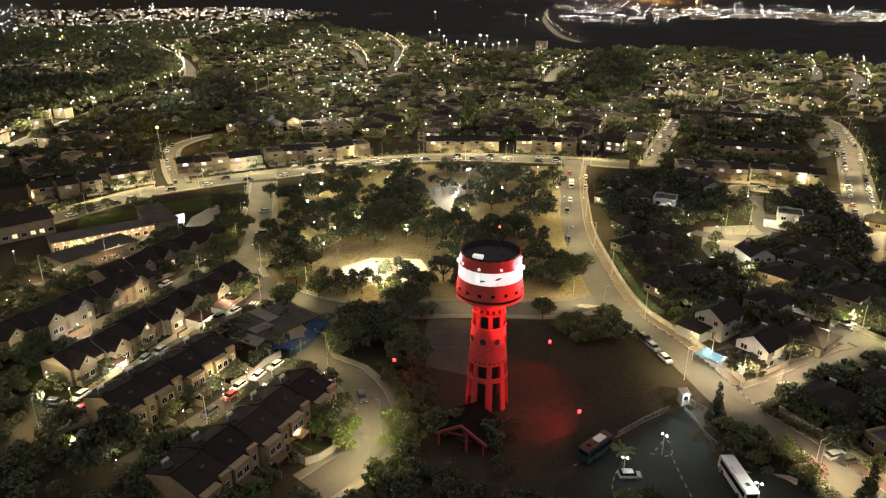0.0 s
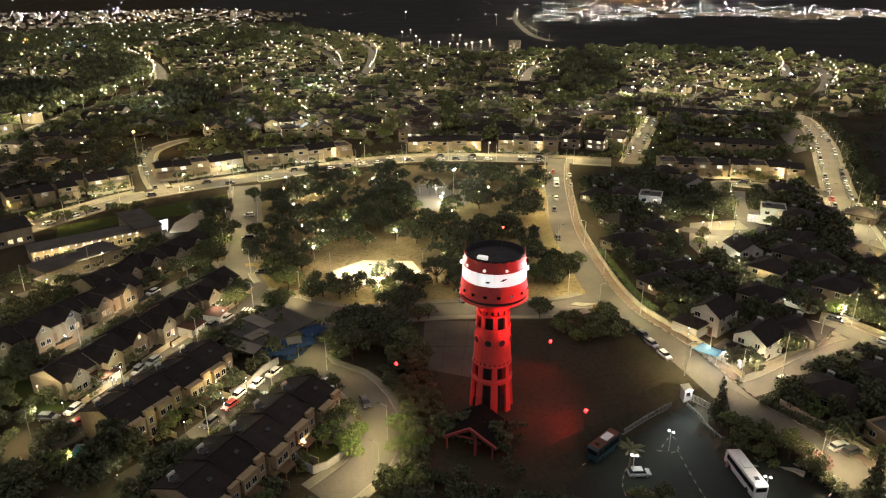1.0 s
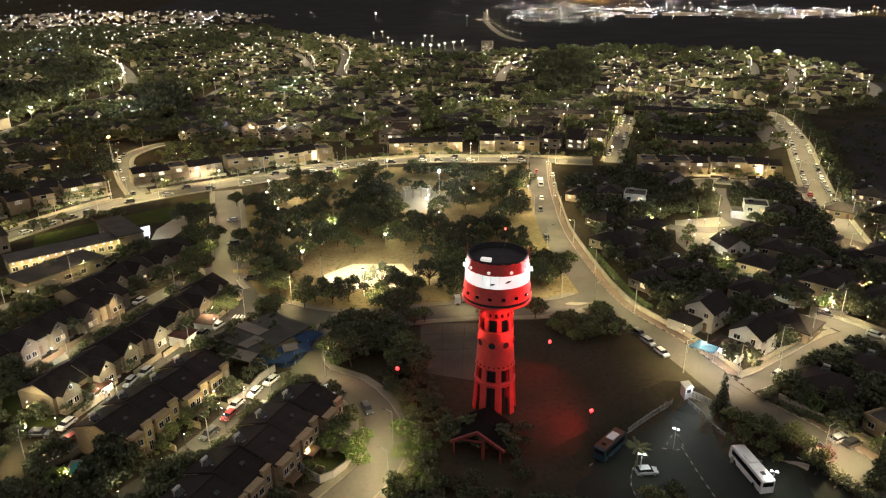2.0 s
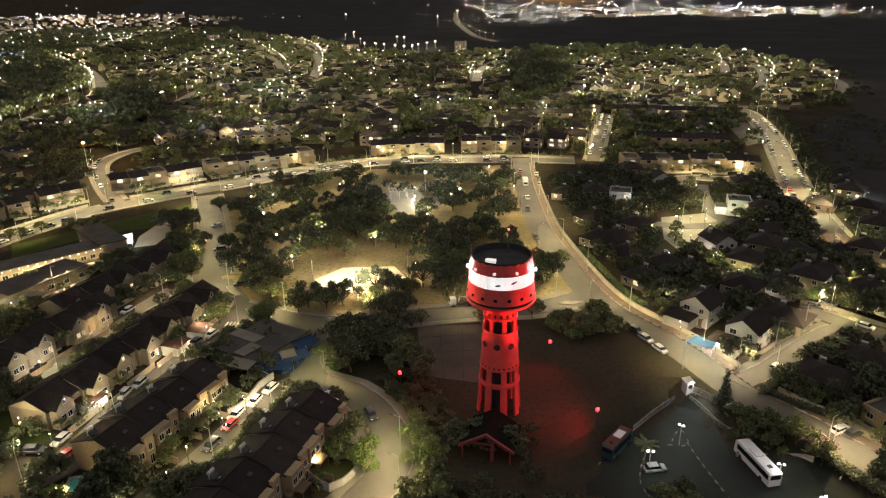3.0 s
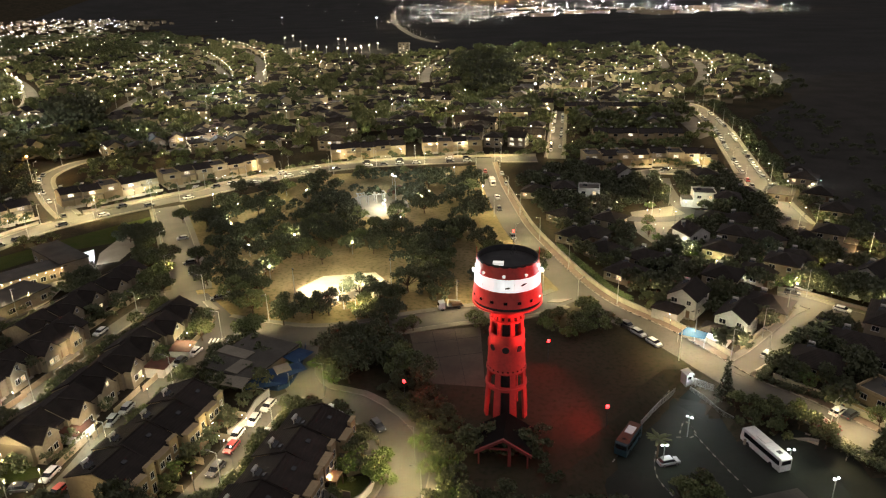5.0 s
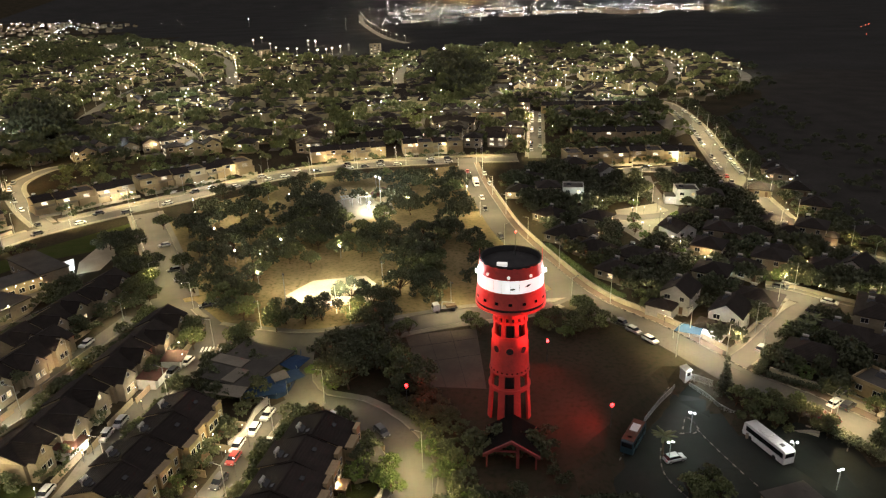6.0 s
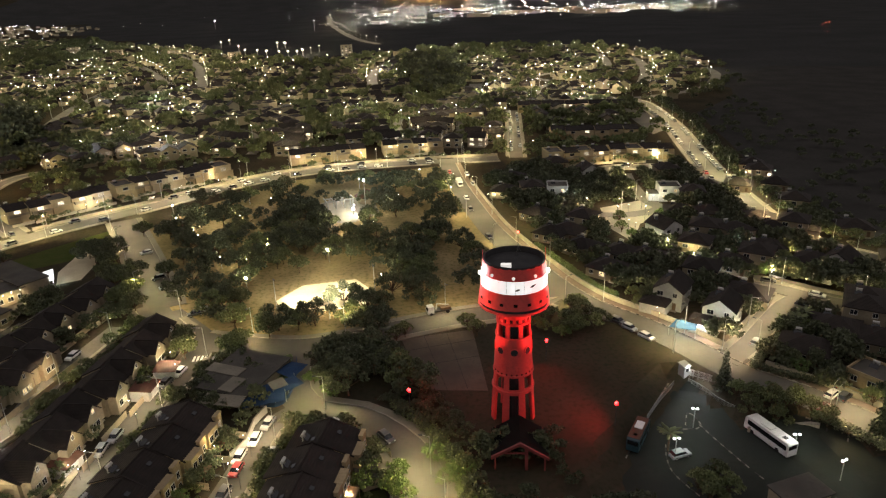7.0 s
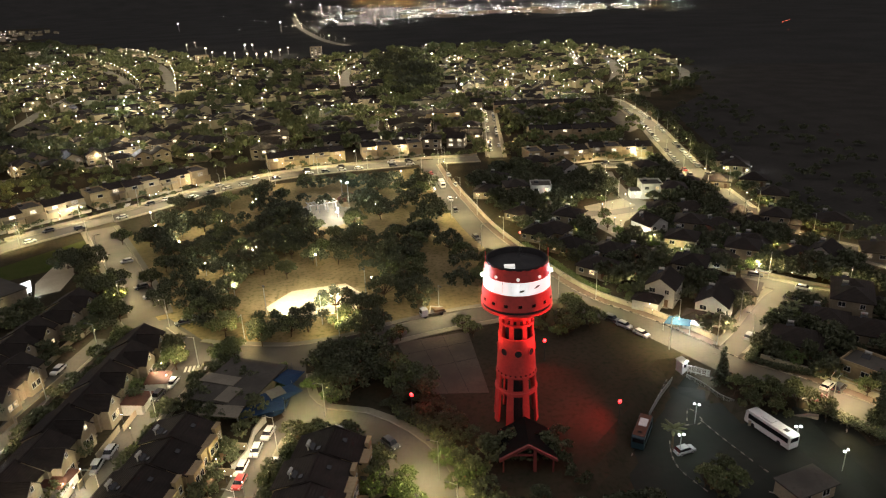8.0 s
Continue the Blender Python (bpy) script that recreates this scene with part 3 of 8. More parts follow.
for i in range(8):
    a = TURN + 2 * math.pi * (i + 0.5) / 8
    for z, rr in ((16.6, 0.72),):
        r = radius(z)
        m = Matrix.Rotation(a, 4, "Z") @ pose(r - 0.12, 0, z, 0, 90, 0)
        ringg = Geo().lathe([(rr, -0.1), (rr + 0.14, -0.1), (rr + 0.14, 0.22), (rr, 0.22), (rr, -0.1)], 20)
        ringg.v = [tuple(m @ Vector(p)) for p in ringg.v]
        ob = part("porthole", ringg, M_TOWER, tower)
        # Unlit depth of the porthole is put in as a black disc.
        disc = Geo().lathe([(0.01, 0.2), (rr, 0.2)], 20)
        disc.v = [tuple(m @ Vector(p)) for p in disc.v]
        part("porthole_glass", disc, M_TOWERROOF, ob, "black disc standing for the opening's dark depth")
for i in range(24):
    a = TURN + 2 * math.pi * i / 24
    r = radius(11.55)
    hole = Geo().box(r - 0.2, r + 0.03, -0.16, 0.16, 11.45, 11.8, Matrix.Rotation(a, 4, "Z"))
    part("vent_hole", hole, M_GLASS_CAR, tower, "small dark vent")
# tank
part("tank_underside", Geo().lathe([(3.2, 24.55), (6.75, 26.2), (6.75, 26.25), (3.2, 25.0)], 64), M_TOWER, tower, smooth=True)
part("tank_rim", Geo().lathe([(6.6, 26.15), (7.0, 26.2), (7.0, 26.6), (6.6, 26.65)], 64), M_TOWER, tower, smooth=True)
# Shadow of this gap is put in as a black ring.
part("rim_shadow_gap", Geo().lathe([(6.72, 26.62), (6.72, 27.25)], 64), M_TOWERROOF, tower, "recessed band in black for its shadow")
part("lower_tank", Geo().lathe([(6.72, 27.25), (6.95, 27.25), (6.5, 30.5), (6.3, 30.5)], 64), M_TOWER, tower, smooth=True)
# Panels glow by their own mottled colour, standing in for light on the band.
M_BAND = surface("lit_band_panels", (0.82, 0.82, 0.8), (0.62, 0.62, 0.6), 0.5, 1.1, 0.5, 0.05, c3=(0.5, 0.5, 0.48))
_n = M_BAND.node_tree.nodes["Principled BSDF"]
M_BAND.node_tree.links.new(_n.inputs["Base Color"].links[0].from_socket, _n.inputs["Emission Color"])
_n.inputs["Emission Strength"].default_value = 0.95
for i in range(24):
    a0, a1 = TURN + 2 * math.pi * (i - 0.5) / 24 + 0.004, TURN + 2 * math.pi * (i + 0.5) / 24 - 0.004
    part("band_panel", Geo().lathe([(6.25, 30.5), (6.46, 30.5), (6.38, 33.1), (6.2, 33.1)], 3, a0, a1), M_BAND, tower, "white band panel glowing with its own mottled colour")
part("band_core", Geo().lathe([(6.24, 30.5), (6.18, 33.1)], 48), M_TOWERROOF, tower)
for k, (aa, zz, ln) in enumerate(((-72, 31.75, 1.5), (-98, 31.35, 1.1))):
    g = Geo()
    for q in range(8):
        a = radians(aa + q * ln * 8 / 6.5)
        w = 0.2 * math.sin(math.pi * (q + 0.5) / 8) + 0.02
        r = 6.46
        z = zz + (0.06 if k == 0 else 0.03) * q
        g.v += [(r * math.cos(a), r * math.sin(a), z - w), (r * math.cos(a), r * math.sin(a), z + w)]
    g.f = [(2 * q, 2 * q + 2, 2 * q + 3, 2 * q + 1) for q in range(7)]
    part("painted_mark", g, M_DARKMETAL if k == 0 else M_KERB, tower, "dark brush mark on the band")
part("upper_tank", Geo().lathe([(6.2, 33.1), (6.36, 33.1), (6.05, 35.3), (5.85, 35.3)], 64), M_TOWER, tower, smooth=True)
part("parapet", Geo().lathe([(6.02, 35.3), (5.98, 35.75), (5.75, 35.75), (5.72, 34.4)], 64), M_TOWERROOF, tower, "black parapet of the tank roof")
part("tank_roof", Geo().lathe([(5.75, 34.5), (3.0, 34.85), (0.01, 35.0)], 64), M_TOWERROOF, tower, "black tarred flat roof")
for i in range(64):
    if i % 3 == 0:
        a = 2 * math.pi * i / 64
        part("crown_stone", Geo().box(5.9, 6.1, -0.3, 0.3, 35.1, 35.42, Matrix.Rotation(a, 4, "Z")), M_TOWER, tower)
for i in range(16):
    a = TURN + 2 * math.pi * i / 16
    f = part("tank_window", Geo().box(6.55, 6.8, -0.45, 0.45, 28.0, 28.75, Matrix.Rotation(a, 4, "Z")), M_TOWER, tower)
    part("pane", Geo().box(6.7, 6.84, -0.36, 0.36, 28.08, 28.68, Matrix.Rotation(a, 4, "Z")), M_GLASS_CAR, f)
for i in range(9):
    a = TURN + 2 * math.pi * (i + 0.35) / 9
    b = part("tank_lamp", Geo().lathe([(0.01, 0.12), (0.3, 0.12), (0.3, -0.1)], 14), M_PALE_GLOW, tower, "round bulkhead lamp")
    b.matrix_basis = Matrix.Rotation(a, 4, "Z") @ pose(6.3, 0, 33.75, 0, 90, 0)
# The hatch is no lamp; its brightness is put in as glow.
hatch = Geo().box(-1.0, 1.0, -0.55, 0.55, 0, 0.75, pose(-2.0, -2.9, 34.7, 0, 0, -8))
part("roof_hatch", hatch, M_PALE_GLOW, tower, "white roof hatch box with added glow")
mast = Geo().tube((1.2, 2.6, 34.8), (1.2, 2.6, 39.6), 0.07, 0.05)
for s in range(3):
    a = 2.1 * s
    mast.tube((1.2 + 0.9 * math.cos(a), 2.6 + 0.9 * math.sin(a), 34.8), (1.2, 2.6, 37.0), 0.04)
part("mast", mast, M_DARKMETAL, tower, "thin dark steel mast with red marker")
part("marker_light", Geo().lathe([(0.01, 39.55), (0.16, 39.6), (0.16, 39.95), (0.01, 40.0)], 10, cx=1.2, cy=2.6), M_SIGNAL_RED, tower, "small red marker light")


def lamp(kind, name, m, power, color, size=0.15, cone=None, blend=0.3):
    d = bpy.data.lights.new(name, kind)
    d.energy, d.color, d.shadow_soft_size = power, color, size
    if cone:
        d.spot_size, d.spot_blend = radians(cone), blend
    ob = new(name, d)
    ob.matrix_basis = m
    return ob


for a in (178, -3):
    m = Matrix.Rotation(radians(a), 4, "Z")
    rod = Geo().box(6.0, 6.1, -0.06, 0.06, 33.0, 37.4, m)
    part("antenna", rod, M_TOWER, tower)
    lens = Geo().lathe([(0.01, 0.14), (0.3, 0.12), (0.38, 0.0), (0.3, -0.12), (0.01, -0.14)], 12)
    lens.v = [tuple(m @ pose(6.75, 0, 32.7, 0, 90, 0) @ Vector(q)) for q in lens.v]
    lamp("POINT", "band_flood_light", pose(TX, TY, 0) @ m @ pose(8.0, 0, 32.9), 2600, COOL, 0.3)
    part("band_floodlight", lens, M_LENS_WHITE, tower, "bright white floodlight on the band")

# red floods on posts round the tower, white floods at the band
RED_POSTS = ((-19.5, 5.3, 6.2), (22.3, -2.4, 5.0), (13.5, 24.0, 5.5))
for x, y, z in RED_POSTS:
    f = thing("red_floodlight", "red floodlight on a steel post aimed at the tower", "floodlight", "red floodlights", pose(x, y, land(x, y)))
    zz = z - land(x, y)
    part("post", Geo().tube((0, 0, -0.3), (0, 0, zz - 0.2), 0.07), M_DARKMETAL, f)
    turn = math.degrees(math.atan2(TY - y, TX - x))
    h = Geo().box(-0.12, 0.14, -0.3, 0.3, -0.25, 0.25)
    hd = part("housing", h, M_DARKMETAL, f)
    hd.matrix_basis = pose(0, 0, zz, 0, -25, turn)
    # Lens is oversized; its bulk stands for the red halo.
    ln = part("lens", Geo().lathe([(0.01, -0.46), (0.27, -0.35), (0.38, 0.0), (0.27, 0.35), (0.01, 0.46)], 12), M_LENS_RED, hd)
    d = Vector((TX - x, TY - y, 22 - z)).normalized()
    lamp("SPOT", "red_flood", look(Vector((x, y, z)) + d * 0.7, (TX, TY, 31.5)), 125000, RED, 0.2, 46, 1.0)
    # Second, wide lamp per post, added to spread red over the ground.
    k = {22.3: 6000, 13.5: 3600}.get(x, 2400)
    lamp("SPOT", "red_spill", look((x + d.x * 1.5, y + d.y * 1.5, z + 0.8), (TX + 3, TY - 2, 1.5)), k, RED, 0.3, 176, 1.0)
# ---- houses ----
def plain_window(parent, m, w, h, pane_mat):
    """A window of a distant house: frame and pane in one mesh."""
    key = ("plain", round(w, 2), round(h, 2), pane_mat.name)
    if key not in OPENINGS:
        g = Geo().box(-w / 2 - 0.09, -w / 2, -0.08, 0.02, 0, h).box(w / 2, w / 2 + 0.09, -0.08, 0.02, 0, h)
        g.box(-w / 2 - 0.15, w / 2 + 0.15, -0.18, 0.02, -0.1, 0).box(-w / 2 - 0.09, w / 2 + 0.09, -0.08, 0.02, h, h + 0.1)
        k = len(g.f)
        g.box(-w / 2, w / 2, -0.03, 0.02, 0, h)
        me = g.mesh("window", M_FRAME)
        me.materials.append(pane_mat)
        for i, f in enumerate(me.polygons):
            f.material_index = 1 if i >= k else 0
        OPENINGS[key] = me
    f = part("window", OPENINGS[key], None, parent)
    f.matrix_basis = m
    return f


def opening(parent, m, w, h, pane_mat, frame_mat=None, name="window"):
    """A window: frame proud of the wall with a sill, and a pane set back in it. m: middle of the sill on the wall, facing -y."""
    key = (name, round(w, 2), round(h, 2))
    if key not in OPENINGS:
        f = Geo()
        f.box(-w / 2 - 0.07, -w / 2, -0.07, 0.02, 0, h).box(w / 2, w / 2 + 0.07, -0.07, 0.02, 0, h)
        f.box(-w / 2 - 0.07, w / 2 + 0.07, -0.07, 0.02, h, h + 0.08).box(-w / 2 - 0.12, w / 2 + 0.12, -0.16, 0.02, -0.08, 0)
        f.box(-0.03, 0.03, -0.05, 0.02, 0, h)
        OPENINGS[key] = (f.mesh(name, frame_mat or M_FRAME), Geo().box(-w / 2, w / 2, -0.025, 0.02, 0, h))
    fm, pg = OPENINGS[key]
    f = part(name, fm, None, parent)
    f.matrix_basis = m
    pk = (key, pane_mat.name)
    if pk not in PANES:
        PANES[pk] = pg.mesh("pane", pane_mat)
    part("pane", PANES[pk], None, f)
    return f


OPENINGS, PANES = {}, {}


def side_pose(side, along, w, d, z):
    """Poses on the four walls of a w x d house: 0 front, 1 right, 2 back, 3 left."""
    if side == 0:
        return pose(along, -d / 2, z)
    if side == 1:
        return pose(w / 2, along, z, 0, 0, 90)
    if side == 2:
        return pose(-along, d / 2, z, 0, 0, 180)
    return pose(-w / 2, -along, z, 0, 0, -90)


def gable_roof(w, d, z, rise, over=0.45, thick=0.22):
    """Ridge along y; slopes to left and right."""
    g, hw, hd = Geo(), w / 2 + over, d / 2 + over
    drop = rise * over / (w / 2)
    g.slab([(-hw, -hd, z - drop), (0, -hd, z + rise), (0, hd, z + rise), (-hw, hd, z - drop)], thick)
    g.slab([(0, -hd, z + rise), (hw, -hd, z - drop), (hw, hd, z - drop), (0, hd, z + rise)], thick)
    g.box(-0.14, 0.14, -hd, hd, z + rise - 0.06, z + rise + 0.1)
    return g


def ridge_roof(w, d, z, rise, over=0.45, thick=0.22):
    """Ridge along x; slopes to front and back."""
    g, hw, hd = Geo(), w / 2 + 0.02, d / 2 + over
    drop = rise * over / (d / 2)
    g.slab([(-hw, -hd, z - drop), (hw, -hd, z - drop), (hw, 0, z + rise), (-hw, 0, z + rise)], thick)
    g.slab([(-hw, 0, z + rise), (hw, 0, z + rise), (hw, hd, z - drop), (-hw, hd, z - drop)], thick)
    return g.box(-hw, hw, -0.14, 0.14, z + rise - 0.06, z + rise + 0.1)


def hip_roof(w, d, z, rise, over=0.5, thick=0.22):
    g, hw, hd = Geo(), w / 2 + over, d / 2 + over
    r = max(0.2, (d - w) / 2) if d > w else 0.2
    rx = max(0.2, (w - d) / 2) if w > d else 0.2
    a, b = (-rx, -r, z + rise), (rx, -r, z + rise)
    c, e = (rx, r, z + rise), (-rx, r, z + rise)
    p = [(-hw, -hd, z), (hw, -hd, z), (hw, hd, z), (-hw, hd, z)]
    g.slab([p[0], p[1], b, a], thick).slab([p[1], p[2], c, b], thick).slab([p[2], p[3], e, c], thick).slab([p[3], p[0], a, e], thick)
    g.slab([a, b, c, e], thick)
    return g


def build_house(name, label, w, d, floors, roof, rise, wall_mat, roof_mat, pane_mat, wing=None, extras=True, category="house", lots=True, group="", sides=(0, 1, 3), tall=0.0):
    h = floors * 2.75 + 0.3 + tall
    ho = thing(name, label, category, group)
    g = Geo().box(-w / 2, w / 2, -d / 2, d / 2, -0.8, h)
    if roof == "gable":
        for y in (-d / 2, d / 2 - 0.25):
            g.prism([(-w / 2, h), (w / 2, h), (0, h + rise - 0.2)], y, y + 0.25)
    part("wall", g, wall_mat, ho)
    if roof == "gable":
        part("roof", gable_roof(w, d, h + 0.1, rise), roof_mat, ho, "tiled gable roof")
    elif roof == "ridge":
        part("roof", ridge_roof(w, d, h + 0.1, rise), roof_mat, ho, "long tiled roof sloping to lane and garden")
        for x in (-w / 2, w / 2 - 0.2):
            gb = Geo().add([(x + q, y, z) for q in (0, 0.2) for y, z in ((-d / 2, h), (d / 2, h), (0, h + rise - 0.4))], [(0, 2, 1), (3, 4, 5), (0, 1, 4, 3), (1, 2, 5, 4), (2, 0, 3, 5)])
            part("gable", gb, wall_mat, ho)
    elif roof == "hip":
        part("roof", hip_roof(w, d, h + 0.1, rise), roof_mat, ho, "tiled hip roof")
    else:
        rf = part("roof", Geo().box(-w / 2 + 0.2, w / 2 - 0.2, -d / 2 + 0.2, d / 2 - 0.2, h - 0.1, h + 0.12), roof_mat, ho, "flat roof with parapet")
        q = Geo().box(-w / 2 - 0.05, w / 2 + 0.05, -d / 2 - 0.05, -d / 2 + 0.2, h, h + 0.7).box(-w / 2 - 0.05, w / 2 + 0.05, d / 2 - 0.2, d / 2 + 0.05, h, h + 0.7)
        q.box(-w / 2 - 0.05, -w / 2 + 0.2, -d / 2 + 0.2, d / 2 - 0.2, h, h + 0.7).box(w / 2 - 0.2, w / 2 + 0.05, -d / 2 + 0.2, d / 2 - 0.2, h, h + 0.7)
        part("parapet", q, wall_mat, rf)
    for fl in range(floors):
        z = 0.3 + tall + fl * 2.75 + 0.9
        for side in sides:
            length = w if side in (0, 2) else d
            n = max(1, int(length / (3.6 if lots else 4.2)))
            for i in range(n):
                if fl == 0 and side == 0 and i == n - 1:
                    continue
                along = (i + 0.5) / n * length - length / 2
                wide = (1.3, 1.6, 1.1, 1.8)[(i + fl + side) % 4] + (0.0 if lots else 0.6)
                (opening if lots else plain_window)(ho, side_pose(side, along, w, d, z), wide, 1.25, pane_mat)
    if lots:
        n = max(1, int(w / 3.4))
        dm = part("door", Geo().box(-0.5, 0.5, -0.06, 0.02, 0, 2.1).box(-0.58, 0.58, -0.04, 0.02, 2.1, 2.2), M_WOOD, ho)
        dm.matrix_basis = side_pose(0, (n - 0.5) / n * w - w / 2, w, d, 0.15)
        part("door_step", Geo().box(-0.8, 0.8, -0.7, 0, -0.6, 0.14), M_KERB, dm)
    if wing:
        ww, wd, wx, wy = wing
        part("wing", Geo().box(wx - ww / 2, wx + ww / 2, wy - wd / 2, wy + wd / 2, -0.8, 3.2), wall_mat, ho)
        r = hip_roof(ww, wd, 3.25, 1.3, 0.35) if roof != "flat" else Geo().box(wx * 0 - ww / 2 - 0.15, ww / 2 + 0.15, -wd / 2 - 0.15, wd / 2 + 0.15, 3.2, 3.45)
        r.v = [(x + wx, y + wy, z) for x, y, z in r.v]
        part("wing_roof", r, roof_mat, ho)
    if extras:
        z = h + (rise * 0.55 if roof != "flat" else 0.1)
        tank = Geo().tube((-0.7, 0, 0.9), (0.7, 0, 0.9), 0.32, segs=12).box(-0.6, -0.5, -0.1, 0.1, -1.0, 0.8).box(0.5, 0.6, -0.1, 0.1, -1.0, 0.8)
        tk = part("water_heater", tank, M_WHITEWALL, ho, "white solar water tank")
        tk.matrix_basis = pose(-w * 0.2, d * 0.28, z + 0.2)
        sp = part("solar_panel", Geo().slab([(-0.9, -1.9, -0.5), (0.9, -1.9, -0.5), (0.9, -0.4, 0.5), (-0.9, -0.4, 0.5)], 0.08), M_GLASS_CAR, ho)
        sp.matrix_basis = tk.matrix_basis
    return ho


def place(kind, p, rot):
    return copy_thing(kind, pose(p[0], p[1], land(*p), 0, 0, rot))


def bearing(a, b):
    return math.degrees(math.atan2(b[1] - a[1], b[0] - a[0]))


# models stand at their first place; further ones are copies
row_house = build_house("row_house", "plaster row house with a dark roof and a gabled front bay", 9.5, 9.4, 1, "ridge", 2.3, M_PLASTER, M_TILE, M_PANE, tall=1.6, sides=(0, 1), extras=False, group="row houses")
bay = Geo().box(-2.3, 2.3, -2.0, 2.6, -0.8, 5.0)
bay.prism([(-2.3, 5.0), (2.3, 5.0), (0, 7.1)], -2.0, -1.75)
bay.v = [(x - 1.6, y - 4.7, z) for x, y, z in bay.v]
part("front_bay", bay, M_PLASTER, row_house, "plaster front bay under a gable")
bay_roof = gable_roof(4.6, 5.4, 5.1, 2.2, 0.3, 0.18)
bay_roof.v = [(x - 1.6, y - 4.0, z) for x, y, z in bay_roof.v]
part("bay_roof", bay_roof, M_TILE, row_house, "dark tiled gable roof of the bay")
for x, z, w in ((-1.6, 5.2, 0.7), (-2.4, 1.6, 1.1), (-0.8, 1.6, 1.1)):
    opening(row_house, pose(x, -6.7, z), w, 0.9 if z > 4 else 1.3, M_PANE)
part("patio_wall", Geo().box(-4.7, 4.7, -9.6, -9.45, -0.5, 1.5), M_PLASTER, row_house)
ochre_house = build_house("terraced_house", "ochre plaster terraced house under a long dark roof", 7.6, 12.5, 2, "ridge", 2.2, M_OCHRE, M_TILE, M_PANE, sides=(0, 1), group="terraced houses")
pg = part("pergola", Geo().box(-3.4, -0.4, -9.6, -6.3, 2.5, 2.7).box(-3.4, -3.25, -9.6, -9.45, -0.6, 2.5).box(-0.55, -0.4, -9.6, -9.45, -0.6, 2.5), M_WOOD, ochre_house, "dark wooden pergola over the patio")
part("patio_wall", Geo().box(3.65, 3.8, -11.5, -6.25, -0.6, 1.6), M_PLASTER, ochre_house)
part("upper_bay", Geo().box(-3.5, 0.2, -7.7, -6.24, 2.75, 5.7).box(-3.6, 0.3, -7.8, -6.24, 5.7, 6.0), M_OCHRE, ochre_house, "projecting ochre bay with a parapet")
part("stair_bay", Geo().box(1.0, 3.1, -7.0, -6.24, -0.6, 6.5).box(0.9, 3.2, -7.1, -6.24, 6.5, 6.75), M_OCHRE, ochre_house)
for x, y, z, w, hh in ((-2.5, -7.7, 3.5, 1.1, 1.3), (-0.8, -7.7, 3.5, 1.1, 1.3), (2.05, -7.0, 3.6, 0.8, 1.4), (2.05, -7.0, 0.6, 0.9, 1.9)):
    opening(ochre_house, pose(x, y, z), w, hh, M_PANE)
part("party_wall", Geo().add([(x, y, z) for x in (3.62, 3.9) for y, z in ((-6.5, 5.6), (0, 8.45), (6.5, 5.6), (6.5, 5.2), (-6.5, 5.2))], [(0, 4, 3, 2, 1), (5, 6, 7, 8, 9), (0, 1, 6, 5), (1, 2, 7, 6), (2, 3, 8, 7), (3, 4, 9, 8), (4, 0, 5, 9)]), M_TILE, ochre_house)
for x, y in ((-2.2, 1.4), (0.9, -2.6)):
    sk = part("skylight", Geo().box(-0.5, 0.5, -0.4, 0.4, 0, 0.14), M_GLASS_CAR, ochre_house)
    sk.matrix_basis = pose(x, y, 8.1 - abs(y) * 0.352, -19.4 if y > 0 else 19.4, 0, 0)
villa_hip = build_house("villa", "two-storey plaster villa with dark hip roof in garden", 9.4, 9.6, 2, "hip", 2.1, M_PLASTER, M_TILE, M_PANE, (4.5, 5, 6.2, -1.5), sides=(0, 1), group="villas")
villa_gable = build_house("villa", "white plaster villa with steep gable and lower tiled wing", 8.0, 9.6, 2, "gable", 2.6, M_WHITEWALL, M_TILE, M_PANE, (7.0, 5.6, -2.4, -7.2), sides=(0, 1), group="villas")
villa_low = build_house("bungalow", "low plaster house with wide dark hip roof", 10.8, 9.6, 1, "hip", 2.4, M_PLASTER, M_TILE, M_PANE, sides=(0, 1), group="villas")
villa_flat = build_house("villa", "white flat-roofed villa with parapet and garden wing", 8.6, 8.8, 2, "flat", 0, M_WHITEWALL, M_BITUMEN, M_PANE, (4.5, 5.5, -6.2, -1.0), sides=(0, 1), group="villas")
used = set()


def stand(kind, p, rot):
    """The model itself first, later its copies."""
    if kind.name in used:
        return place(kind, p, rot)
    used.add(kind.name)
    kind.matrix_basis = pose(p[0], p[1], land(*p), 0, 0, rot)
    return kind


PLOTS = []


def filled(spots, pitch):
    """Evenly spaced places from the first spot to the last."""
    (x0, y0), (x1, y1) = spots[0], spots[-1]
    n = max(2, round(math.hypot(x1 - x0, y1 - y0) / pitch) + 1)
    return [(x0 + (x1 - x0) * i / (n - 1), y0 + (y1 - y0) * i / (n - 1)) for i in range(n)]


def row_of(kind, spots, turn, jitter=2.0):
    rng = random.Random(len(spots) * 7 + int(turn))
    for p in spots:
        PLOTS.append((p[0], p[1], 7.5))
        stand(kind, p, turn + rng.uniform(-jitter, jitter))


ROW_A = [(-120.4, 36.0), (-112.8, 71.5)]
ROW_B = [(-119.2, -2.5), (-111.6, 33.5)]
ROW_C = [(-93.4, -9.5), (-86.0, 43.5)]
for spots in (ROW_A, ROW_B, ROW_C):
    row_of(row_house, [(x + (0.0, 1.0)[i % 2], y) for i, (x, y) in enumerate(filled(spots, 9.4))], bearing(spots[0], spots[-1]), 0.6)


